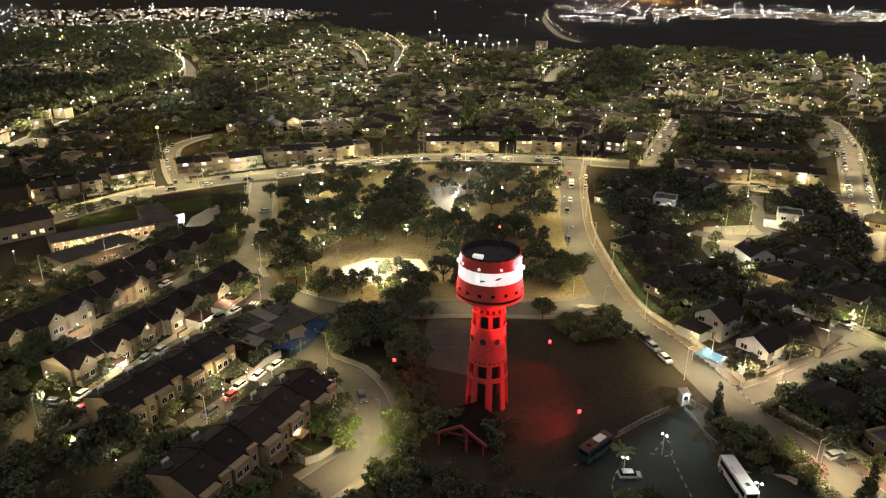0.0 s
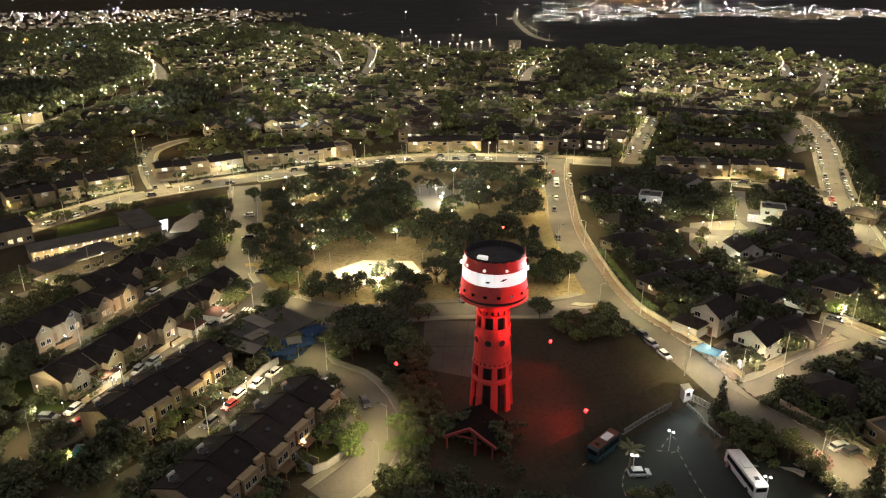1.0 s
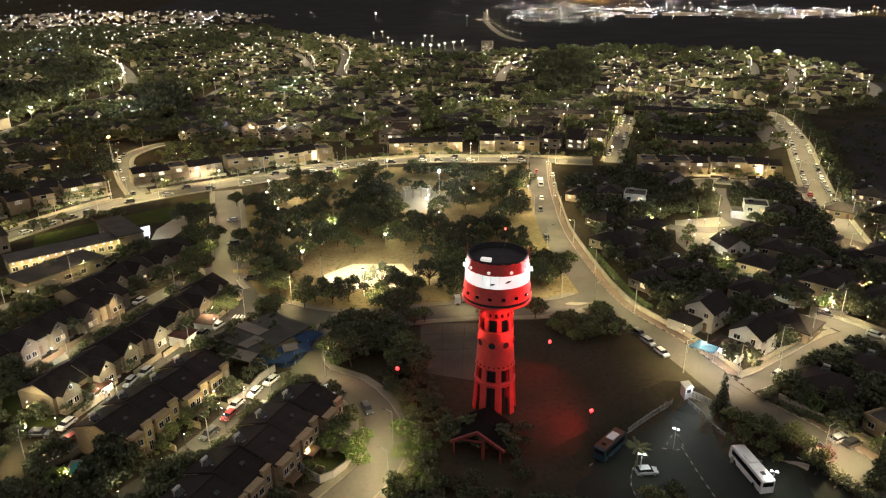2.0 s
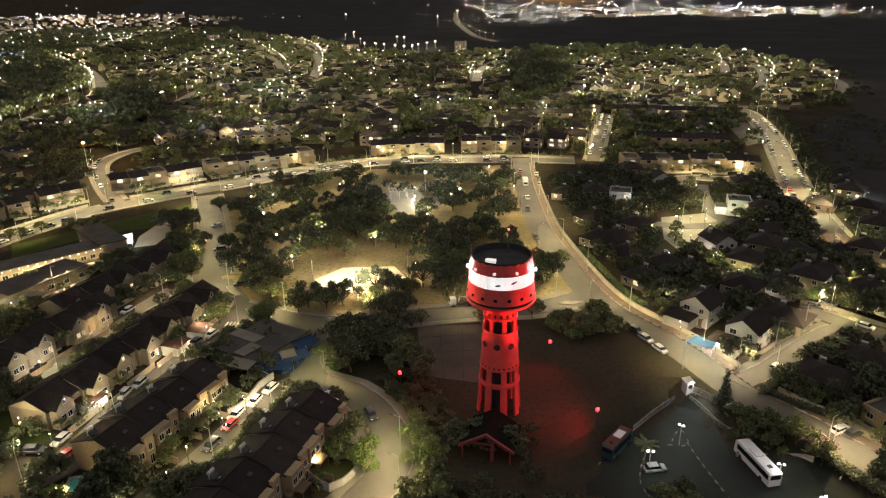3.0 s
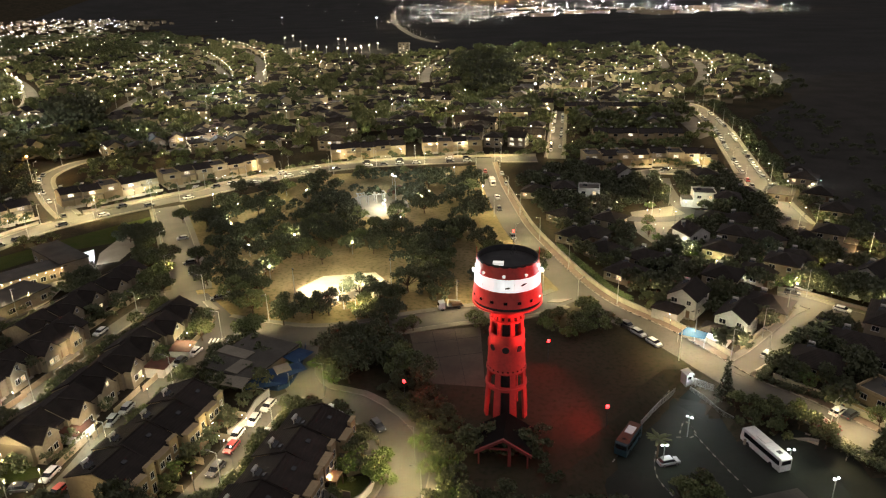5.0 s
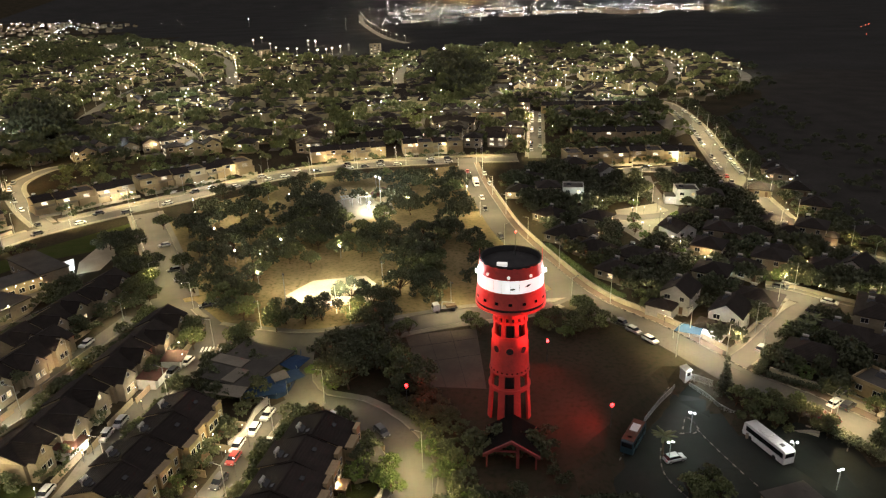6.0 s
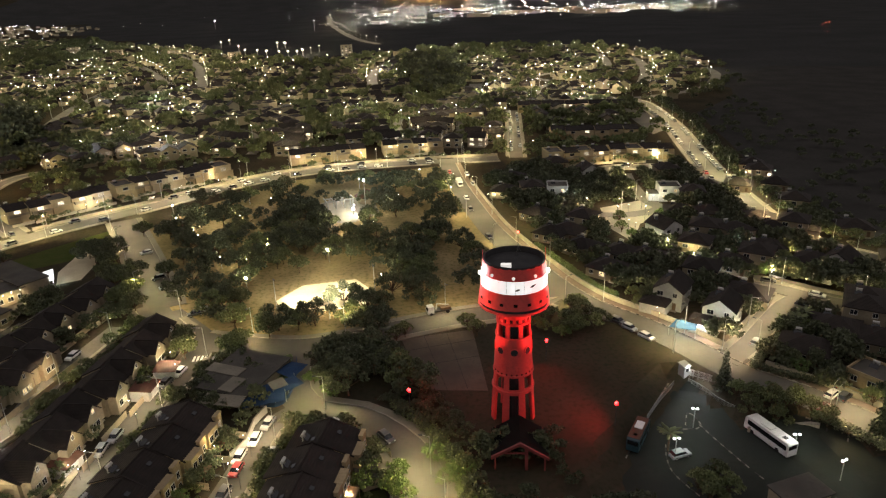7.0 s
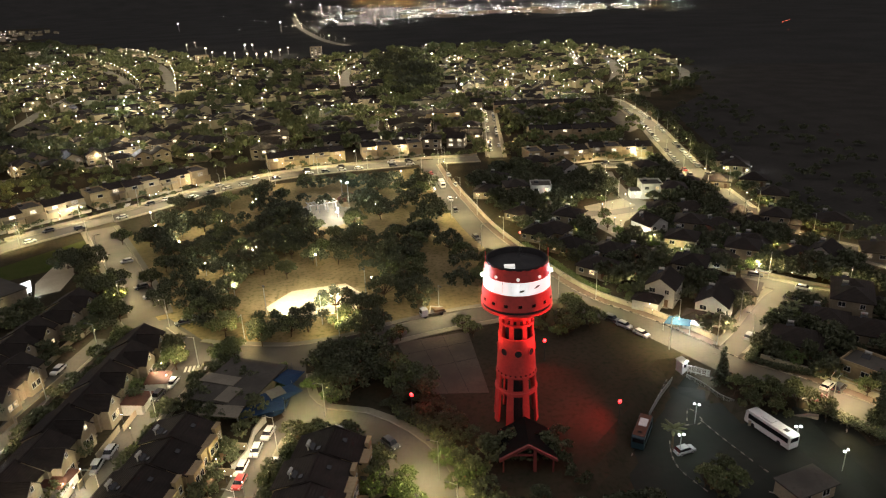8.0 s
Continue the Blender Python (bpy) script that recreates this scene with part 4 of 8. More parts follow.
def front_row(kind, ends, pitch, back):
    """Houses side by side behind the line of their front eaves."""
    (x0, y0), (x1, y1) = ends
    n, rot = round(math.hypot(x1 - x0, y1 - y0) / pitch), bearing(*ends)
    for i in range(n):
        f, off = (i + 0.5) / n, back + (0.9 if i % 2 else 0.0)
        p = (x0 + (x1 - x0) * f - math.sin(radians(rot)) * off, y0 + (y1 - y0) * f + math.cos(radians(rot)) * off)
        PLOTS.append((p[0], p[1], 8.5))
        stand(kind, p, rot)


front_row(ochre_house, [(-65.0, -27.8), (-57.5, 2.0)], 7.65, 5.8)
front_row(ochre_house, [(-37.5, -44.3), (-29.0, -7.0)], 7.65, 5.8)

PLOTS += [(-73.4, -29.6, 4.5), (-70.0, -33.5, 4.0)]  # pool and the ground kept clear of trees so the camera sees it
EAST = (
    (villa_gable, (54.8, 51.0), -38), (villa_gable, (63.2, 38.2), -38), (villa_low, (43.5, 72.9), -45), (villa_low, (40.4, 92.1), -50),
    (villa_low, (33.0, 106.7), -40), (villa_low, (32.3, 129.3), -50), (villa_hip, (46.7, 116.2), -40), (villa_hip, (55.2, 100.0), -35),
    (villa_gable, (71.2, 101.1), 20), (villa_gable, (71.9, 143.2), 10), (villa_flat, (90.6, 147.6), -10), (villa_low, (96.1, 121.1), 5),
    (villa_hip, (85.6, 100.1), -30), (villa_hip, (93.0, 93.8), 15), (villa_low, (81.9, 71.5), -35), (villa_hip, (68.9, 64.0), -35),
    (villa_low, (58.5, 80.1), -40), (villa_low, (110.8, 155.2), -15), (villa_gable, (66.0, 182.2), 5), (villa_flat, (45.8, 156.0), -10),
    (villa_hip, (35.6, 159.4), 0), (villa_low, (24.3, 163.0), -20), (villa_low, (32.0, 182.9), -20), (villa_hip, (101.1, 177.8), 0),
    (villa_low, (99.4, 82.2), -35), (villa_low, (110.7, 111.3), -30), (villa_low, (106.9, 69.6), -40), (villa_gable, (111.4, 63.7), -50),
    (villa_low, (76.2, 49.5), -38), (villa_low, (74.8, 19.4), -38), (villa_low, (87.5, 27.9), -35),
    (villa_hip, (98.6, 33.6), -35), (villa_low, (147.1, 188.4), -20), (villa_low, (57.0, 209.5), 0), (villa_hip, (117.5, 100.1), -35),
    (villa_low, (51.7, 84.8), -45), (villa_hip, (75.8, 84.9), -35), (villa_hip, (90.6, 73.7), -35), (villa_low, (39.3, 108.5), -45),
    (villa_low, (59.4, 137.5), -10), (villa_hip, (97.7, 140.8), -15), (villa_low, (124.7, 155.8), -30), (villa_low, (85.7, 123.7), -20), (villa_low, (110.0, 100.1), -35),
    (villa_low, (145.7, 178.7), -30), (villa_low, (140.4, 154.7), -30), (villa_low, (136.1, 132.1), -30), (villa_low, (137.8, 97.4), -20),
    
    (villa_low, (94.8, 20.2), -35), (villa_hip, (101.9, 38.3), -35), (villa_low, (116.6, 64.0), -30), (villa_low, (133.5, 67.7), -30),
)
flat_house = build_house("bungalow", "ochre flat-roofed house behind a street wall", 11, 8, 1, "flat", 0, M_OCHRE, M_BITUMEN, M_PANE, sides=(0, 1), group="villas")
stand(flat_house, (83.4, 5.0), -59)
wall_along("garden_wall", [(74.9, 4.3), (76.8, 1.2), (78.9, -2.4), (82.4, -8.0)], 1.6, 0.25, M_OCHRE, "ochre rendered street wall before a flat-roofed house", step=6.0)
PLOTS += [(83.4, 5.0, 8.0), (77.0, 3.0, 4.0)]
PLOTS += [(54.4, 40.4, 7.0), (52.4, 35.0, 4.0), (49.0, 45.0, 5.0), (58.2, 33.0, 5.0), (46.0, 57.5, 4.0), (68.5, 33.0, 3.0)]  # open lawns before the villas
COURT = [(59.7, 139.2), (81.0, 147.6), (79.9, 125.6), (68.9, 118.0), (60.1, 99.6), (56.5, 114.7)]
for kind, p, rot in EAST:
    if edge_distance(COURT, *p) > -5:
        continue
    PLOTS.append((p[0], p[1], 7.5))
    stand(kind, p, rot)

# terraces along the avenue
M_TERRACE = surface("terrace_plaster", (0.42, 0.33, 0.2), (0.33, 0.26, 0.16), 0.2, 1.6, 0.9, 0.3, vary=0.2)
terrace_unit = build_house("terrace_house", "two-storey ochre terrace house with tiled roof and balcony", 8.2, 10, 2, "ridge", 1.5, M_TERRACE, M_TILE, M_PANE_FAR, lots=False, sides=(0,), group="avenue terraces")
for z in (3.3,):
    b = part("balcony", Geo().box(-3.6, 0.6, -6.9, -4.9, z - 0.2, z), M_KERB, terrace_unit)
    part("balcony_rail", Geo().box(-3.6, 0.6, -6.9, -6.8, z, z + 0.95).box(-3.6, -3.5, -6.8, -4.9, z, z + 0.95).box(0.5, 0.6, -6.8, -4.9, z, z + 0.95), M_PLASTER, b)
part("bay", Geo().box(0.9, 3.9, -6.2, -4.9, -0.5, 3.2), M_TERRACE, terrace_unit)
part("bay_terrace", Geo().box(0.8, 4.0, -6.3, -6.15, 3.2, 4.1).box(0.8, 4.0, -6.15, -4.9, 3.2, 3.35), M_PLASTER, terrace_unit)
part("front_wall", Geo().box(-4.1, 4.1, -10.2, -10.0, -0.5, 1.2), M_STONE, terrace_unit)
terrace_hip = build_house("terrace_house", "two-storey plaster terrace house with dark tiled roof", 8.2, 10.5, 2, "ridge", 1.6, M_TERRACE, M_TILE, M_PANE_FAR, lots=False, sides=(0,), group="avenue terraces")


part("upper_terrace", Geo().box(-3.9, 0.5, -6.6, -5.3, -0.5, 3.3).box(-3.9, 0.5, -6.7, -6.55, 3.3, 4.2), M_OCHRE, terrace_hip)


terrace_low = build_house("terrace_house", "two-storey pale terrace house with flat roof and front terrace", 8.2, 12, 2, "flat", 0, M_TERRACE, M_BITUMEN, M_PANE_FAR, lots=False, sides=(0,), group="avenue terraces")
part("porch", Geo().box(-3.9, 3.9, -8.4, -6.0, -0.5, 3.1).box(-3.9, 3.9, -8.5, -8.3, 3.1, 4.0), M_OCHRE, terrace_low)
part("front_wall", Geo().box(-4.1, 4.1, -11.2, -11.0, -0.5, 1.2), M_STONE, terrace_low)


TERRACE_LINES = []


def terrace(ends, kinds, back=6.0):
    TERRACE_LINES.append(ends)
    (x0, y0), (x1, y1) = ends
    n = max(1, round(math.hypot(x1 - x0, y1 - y0) / 8.4))
    rot = bearing(ends[0], ends[1])
    for i in range(n):
        f = (i + 0.5) / n
        off = back + (0.0, 1.6, 0.6, 2.4)[(i * 3 + int(x0)) % 4]
        p = (x0 + (x1 - x0) * f - math.sin(radians(rot)) * off, y0 + (y1 - y0) * f + math.cos(radians(rot)) * off)
        PLOTS.append((p[0], p[1], 7))
        stand(kinds[i % len(kinds)], p, rot)


for ends, kinds in (([(-179.0, 152.6), (-148.4, 180.7)], (terrace_unit, terrace_unit, terrace_low)), ([(-148.3, 184.9), (-105.1, 218.7)], (terrace_low, terrace_unit, terrace_hip)), ([(-78.2, 235.2), (-38.7, 244.7)], (terrace_hip, terrace_unit)),
                    ([(-29.5, 247.8), (3.4, 251.7)], (terrace_unit, terrace_low)), ([(-209.9, 97.1), (-193.2, 120.8)], (terrace_unit, terrace_hip)), ([(-194.6, 126.1), (-183.4, 141.0)], (terrace_unit,)),
                    ([(55.1, 210.8), (85.7, 214.2)], (terrace_low, terrace_unit)), ([(87.1, 214.3), (118.8, 212.2)], (terrace_unit, terrace_low, terrace_hip)), ([(67.8, 268.3), (118.2, 263.9)], (terrace_hip,)),
                    ([(-6.7, 343.8), (39.5, 344.5)], (terrace_hip,)), ([(64.8, 367.0), (139.6, 356.7)], (terrace_hip,)), ([(-205.4, 123.0), (-184.1, 139.7)], (terrace_unit,)), ([(-246.6, 134.7), (-240.9, 146.3)], (terrace_low,)), ([(-238.1, 150.6), (-231.7, 167.0)], (terrace_low, terrace_hip)), ([(-281.7, 138.9), (-277.9, 152.1)], (terrace_low,)), ([(-259.3, 195.8), (-254.6, 206.4)], (terrace_low,))):
    terrace(ends, kinds)

# ---- trees ----
def leaf_cloud(g, rng, blobs, count, size):
    """Small bent leaf clumps over the shells of several uneven blobs."""
    vs, fs = [], []
    weights = [r * r for _, _, _, r in blobs]
    for _ in range(count):
        x, y, z, r = rng.choices(blobs, weights)[0]
        u, a = rng.uniform(-0.75, 1), rng.uniform(0, 2 * math.pi)
        s = math.sqrt(max(0, 1 - u * u))
        rr = r * rng.uniform(0.45, 1.15)
        c = Vector((x + rr * s * math.cos(a), y + rr * s * math.sin(a), z + rr * u * 0.8))
        q = Euler((rng.uniform(-1.4, 1.4), rng.uniform(-1.4, 1.4), rng.uniform(0, 6.28))).to_matrix()
        k = size * rng.uniform(0.6, 1.3)
        n = len(vs)
        vs += [tuple(c + q @ Vector(p)) for p in ((-k, -k * 0.6, 0), (k, -k * 0.5, 0.0), (k * 0.8, k * 0.6, -k * 0.3), (-k * 0.7, k * 0.7, -k * 0.2))]
        fs.append((n, n + 1, n + 2, n + 3))
    return g.add(vs, fs)


def build_tree(name, label, high, spread_r, seed, leaf, count=750, size=0.36, group="", trunk_share=0.35):
    rng = random.Random(seed)
    t = thing(name, label, "tree", group)
    g = Geo()
    lean = (rng.uniform(-0.4, 0.4), rng.uniform(-0.4, 0.4))
    fork = (lean[0], lean[1], high * trunk_share)
    g.tube((0, 0, -0.5), fork, 0.05 * high * 0.6, 0.03 * high * 0.6)
    blobs = []
    for i in range(rng.randint(15, 19)):
        a, d = 2.4 * i + rng.uniform(-0.5, 0.5), spread_r * math.sqrt(rng.uniform(0.02, 0.85))
        r = spread_r * rng.uniform(0.17, 0.36)
        low, top = high * (trunk_share + 0.1), high * 0.95
        c = (fork[0] + d * math.cos(a), fork[1] + d * math.sin(a), low + (top - low) * (1 - 0.75 * (d / spread_r) ** 2) * rng.uniform(0.6, 1.0))
        blobs.append((*c, r))
        g.tube(fork, (c[0], c[1], c[2] - r * 0.2), 0.014 * high, 0.005 * high, 5)
    part("trunk", g, M_BARK, t)
    part("crown", leaf_cloud(Geo(), rng, blobs, count, size), leaf, t)
    return t


def build_cypress(high, wide, seed):
    rng = random.Random(seed)
    t = thing("cypress_tree", "dark narrow cypress tree", "tree", "cypresses")
    part("trunk", Geo().tube((0, 0, -0.5), (0, 0, high * 0.8), 0.18, 0.05), M_BARK, t)
    blobs = [(rng.uniform(-0.2, 0.2), rng.uniform(-0.2, 0.2), 0.8 + high * f, max(0.35, wide * (1 - f) ** 0.8 * rng.uniform(0.8, 1.15))) for f in [i / 14 for i in range(14)]]
    part("crown", leaf_cloud(Geo(), rng, blobs, 1000, 0.28), M_LEAF_DARK, t)
    return t


def build_palm(high, seed):
    rng = random.Random(seed)
    t = thing("palm_tree", "palm tree with a slim trunk and drooping fronds", "tree", "palms")
    part("trunk", Geo().tube((0, 0, -0.5), (0.1, 0, high), 0.22, 0.16), M_BARK, t)
    for i in range(16):
        a, up = 2 * math.pi * i / 16 + rng.uniform(-0.1, 0.1), rng.uniform(0.2, 1.1)
        g, prev = Geo(), None
        for k in range(7):
            d = 0.42 * k
            z = high + up * d * 0.8 - 0.16 * d * d
            w = 0.36 * math.sin(math.pi * (k + 0.6) / 7.6)
            c = Vector((0.1 + d * math.cos(a), d * math.sin(a), z))
            s = Vector((-math.sin(a), math.cos(a), 0)) * w
            cur = (tuple(c - s - Vector((0, 0, w * 0.5))), tuple(c), tuple(c + s - Vector((0, 0, w * 0.5))))
            if prev:
                g.add([*prev, *cur], [(0, 1, 4, 3), (1, 2, 5, 4)])
            prev = cur
        part("frond", g, M_LEAF, t)
    return t


broad = [build_tree("broadleaf_tree", "spreading dark green park tree", h, r, s, M_LEAF if s % 2 else M_LEAF_DARK, n, 0.25, "park trees", 0.24)
         for h, r, s, n in ((7.0, 4.4, 1, 1700), (8.0, 5.2, 2, 2000), (6.0, 3.8, 3, 1500), (8.6, 4.8, 4, 1900))]
small = [build_tree("garden_tree", "small green garden tree beside a house", h, r, s, M_LEAF_BRIGHT if s == 11 else M_LEAF, n, 0.2, "garden trees", 0.18)
         for h, r, s, n in ((4.2, 2.3, 11, 700), (5.0, 2.7, 12, 820), (3.2, 2.1, 13, 600))]
far_tree = [build_tree("distant_tree", "dark tree crown among distant houses", h, r, s, M_LEAF_DARK, n, 1.05, "distant trees", 0.2)
            for h, r, s, n in ((6.5, 4.0, 21, 90), (8.0, 4.8, 22, 110))]
cypress, palm = build_cypress(9.5, 1.7, 5), build_palm(4.4, 6)


def plant(kind, p, rng):
    if kind.name in used:
        t = copy_thing(kind, pose(p[0], p[1], land(*p), 0, 0, rng.uniform(0, 360)))
    else:
        used.add(kind.name)
        t = kind
        t.matrix_basis = pose(p[0], p[1], land(*p), 0, 0, rng.uniform(0, 360))
    return t


rng = random.Random(4)
# trees of the park that stand apart, then the groves
PARK_SINGLE = [(-106.2, 169.8), (-92.8, 162.8), (-86.5, 170.7), (-75.7, 175.1), (-65.1, 175.5), (-55.3, 194.9), (-36.0, 195.6), (-23.4, 177.3), (-14.1, 173.9), (-4.9, 166.7), (-118.7, 131.8), (-107.2, 127.1), (-94.9, 100.8), (-98.3, 136.7), (-85.0, 108.9), (-74.8, 94.3), (-66.3, 93.1), (-81.3, 128.4), (-65.7, 113.2), (-56.7, 107.3)]
PARK_NEAR = [(-53.9, 47.8), (-48.8, 47.4), (-44.4, 49.2), (-55.7, 43.3), (-33.5, 47.7), (-30.4, 52.5), (-26.4, 56.6), (-23.4, 64.3), (-30.1, 42.2), (-37.6, 60.0), (-27.2, 43.5), (-76.4, 70.8), (-69.5, 64.4), (-70.6, 78.4), (-17.6, 89.4), (-14.4, 74.7), (-17.3, 67.7)]
PARK_MIX = [(-85.6, 80.1), (-86.4, 70.2), (-74.1, 59.7), (-66.2, 50.1), (-96.3, 89.1), (-53.8, 87.2), (-46.5, 98.8), (-38.1, 96.4), (-34.7, 106.7), (-29.2, 112.0), (-22.9, 103.1), (-16.8, 114.0), (-7.3, 111.9), (0.2, 98.6), (3.1, 90.6), (-51.0, 131.5), (-39.7, 118.0), (-33.0, 132.4), (-22.5, 140.5), (-3.9, 135.4), (-63.3, 134.6), (-59.8, 150.9)]
for spots in (PARK_SINGLE, PARK_NEAR, PARK_MIX):
    for p in spots:
        plant(rng.choice(broad), p, rng)
GROVES = ([(-100.6, 118.1), (-85.5, 154.0), (-64.6, 97.8), (-67.0, 62.3), (-77.4, 66.1)], [(-75.9, 137.9), (-54.1, 147.0), (-40.7, 111.3), (-50.0, 87.5), (-63.0, 92.1)], [(-24.6, 100.1), (-9.6, 116.3), (-0.9, 101.4), (-8.8, 70.5), (-15.0, 61.5)],
          [(-40.9, 26.4), (-28.2, 31.8), (-17.2, 15.7), (-20.5, 3.5), (-31.4, 7.3)], [(11.1, 43.3), (18.6, 42.8), (23.7, 35.3), (19.2, 32.0)], [(-20.7, -2.9), (-10.4, -9.8), (-6.4, -28.5), (-12.2, -29.0)])
for poly, n, kinds in zip(GROVES, (16, 16, 12, 18, 5, 10), (broad, broad, broad, broad, small, small)):
    xs, ys = [p[0] for p in poly], [p[1] for p in poly]
    k = 0
    while k < n:
        p = (rng.uniform(min(xs), max(xs)), rng.uniform(min(ys), max(ys)))
        if edge_distance(poly, *p) > 0 and not on_road(*p, 2.5):
            plant(rng.choice(kinds), p, rng)
            k += 1
for kind, spots in ((cypress, [(49.8, 8.1), (0.4, 323.9), (-5.2, 324.2), (-25.8, 325.4)]), (palm, [(31.2, -8.6)]), (palm, [(75.8, 29.7), (79.0, 30.9), (82.4, 33.3)]),
                    (broad[1], [(-126.5, 106.5), (-122.5, 112.0), (-119.5, 104.0), (-130.0, 110.5), (-110.0, 82.0), (-107.0, 86.5)]), (broad[2], [(26.8, 46.8), (9.5, 46.5), (12.2, 70.2), (16.0, 75.5), (9.5, 76.0), (14.6, 81.6), (6.0, 70.8), (18.0, 83.0), (10.5, 84.0)]), (small[1], [(19.0, 43.8), (22.6, 41.0), (25.4, 42.4), (28.6, 43.6), (31.2, 40.6), (29.4, 38.2), (16.2, 42.6), (23.4, 37.2), (-3.6, 42.6), (-22.4, 37.2), (-20.2, 39.6), (-1.5, 38.5)]), (broad[1], [(-25.7, 26.0), (-27.9, 22.4)]), (small[1], [(32.2, -20.2), (34.4, -21.4), (37.2, -21.8), (36.6, -18.4), (33.0, -23.4)]),
                    (small[0], [(-41.3, 19.8), (-37.1, 14.2), (-22.0, -14.3), (-23.4, -17.8), (-21.4, -20.1), (-27.4, -13.8), (-28.6, -9.9), (-28.2, -16.7), (-15.4, -10.2), (-12.8, -17.0)]),
                    (broad[2], [(-61.8, 37.6), (-63.5, 35.8), (-91.0, 48.4), (-85.9, 44.9), (-75.0, 35.0), (-77.1, 41.9), (-104.7, 69.0), (-98.0, 64.8), (-103.3, 73.9)]),
                    (small[1], [(-180.8, 90.4), (-178.2, 92.6), (-161.8, 104.9), (-166.6, 105.2), (-158.6, 109.0), (-206.9, 83.4), (-205.1, 88.5), (-189.5, 88.0), (-175.3, 99.7)]), (broad[2], [(-116.6, 91.7), (-108.3, 83.8), (-107.0, 87.4), (-119.5, 100.3), (-102.4, 75.9)]), (small[1], [(51.0, 4.6), (53.4, 2.4), (55.0, 0.2), (52.2, -0.4), (57.0, 1.4), (58.6, -1.6), (60.8, -2.8), (56.0, -3.0), (62.6, -4.2), (61.4, 0.2), (64.0, -7.6)])):
    for p in spots:
        plant(kind, p, rng)


patch("paved_court", COURT, 0.07, M_GREYPAVE, "pale paved turning court between the villas", "pavement")
for q in [(63.1, 133.5), (70.3, 135.4), (77.4, 137.3), (62.2, 116.2), (69.2, 126.9), (77.1, 129.0)]:
    PLOTS.append((*q, 5.0))


def clear(p, margin):
    return not on_road(p[0], p[1], margin) and all(abs(p[0] - x) > r * 0.8 or abs(p[1] - y) > r * 0.8 for x, y, r in PLOTS)


def joined_trees(name, label, models, spots, mat, seed):
    """Many trees as one mesh: crowns and trunks of the models, turned and scaled."""
    r = random.Random(seed)
    data = []
    thin = max(2, min(6, round(np.mean([y + 119 for _, y, _ in spots]) / 75)))
    for m in models:
        crown = next(c for c in m.children if c.name.startswith("crown")).data
        co = np.empty(len(crown.vertices) * 3)
        crown.vertices.foreach_get("co", co)
        leaves = co.reshape(-1, 4, 3)
        if len(leaves) > 200:
            leaves = leaves[::thin]
            mid = leaves.mean(axis=1, keepdims=True)
            leaves = mid + (leaves - mid) * (0.25 + 0.75 * thin ** 0.5)
        data.append(leaves.reshape(-1, 3))
    verts = []
    for x, y, k in spots:
        co = r.choice(data)
        a = r.uniform(0, 6.28)
        c, s_ = math.cos(a) * k, math.sin(a) * k
        out = np.empty_like(co)
        out[:, 0], out[:, 1] = co[:, 0] * c - co[:, 1] * s_ + x, co[:, 0] * s_ + co[:, 1] * c + y
        out[:, 2] = co[:, 2] * k * r.uniform(0.85, 1.15) + land(x, y)
        verts.append(out)
    v = np.concatenate(verts)
    q = len(v) // 4
    me = bpy.data.meshes.new(name)
    me.vertices.add(len(v))
    me.vertices.foreach_set("co", v.ravel())
    me.loops.add(q * 4)
    me.loops.foreach_set("vertex_index", np.arange(q * 4, dtype=np.int32))
    me.polygons.add(q)
    me.polygons.foreach_set("loop_start", np.arange(0, q * 4, 4, dtype=np.int32))
    me.materials.append(mat)
    me.update(calc_edges=True)
    return tagged(new(name, me), label, "vegetation", "", "stuff")


def scatter(poly, n, near, seed, k0=0.7, k1=1.2, tries=12):
    r, out = random.Random(seed), []
    xs, ys = [p[0] for p in poly], [p[1] for p in poly]
    for _ in range(n * tries):
        if len(out) >= n:
            break
        p = (r.uniform(min(xs), max(xs)), r.uniform(min(ys), max(ys)))
        if edge_distance(poly, *p) > 0 and clear(p, near):
            out.append((*p, r.uniform(k0, k1)))
    return out


# gardens between the houses
for (x, y, r) in list(PLOTS):
    for _ in range(2):
        a, d = rng.uniform(0, 6.28), r * rng.uniform(0.95, 1.4)
        p = (x + d * math.cos(a), y + d * math.sin(a))
        if clear(p, 1.2) and y < 150:
            plant(rng.choice(small), p, rng)
PARKPOLY = [(-88.8, 62.4), (-118.7, 124.1), (-103.4, 160.7), (-69.9, 196.8), (-3.5, 210.7), (1.3, 170.2), (6.2, 124.1), (16.1, 85.1), (20.5, 69.6), (3.4, 62.3), (-22.6, 54.7), (-29.3, 77.4), (-37.0, 89.3), (-54.4, 88.2), (-61.5, 75.4), (-58.3, 50.4), (-66.5, 49.8)]
joined_trees("park_trees", "olive trees of the park canopy", broad[:1] + broad[2:], scatter(PARKPOLY, 115, 2.5, 30, 0.65, 1.1), M_LEAF_DARK, 30)
WEST = [(-158.3, 3.6), (-156.1, 42.1), (-124.1, 78.5), (-105.0, 77.5), (-45.8, 20.1), (-20.6, -12.8), (-20.0, -48.7), (-75.7, -63.3)]
SOUTH_EAST = [(17.5, 179.3), (39.0, 210.0), (65.2, 188.1), (112.1, 182.3), (112.4, 123.5), (123.6, 71.8), (110.3, 25.7), (82.3, -8.4), (59.9, 19.6), (47.0, 45.0), (33.6, 84.7)]
joined_trees("garden_trees", "dark garden trees and shrubs between the row houses", small, scatter(WEST, 420, 0.6, 31, 0.6, 1.15, 30), M_LEAF_DARK, 31)
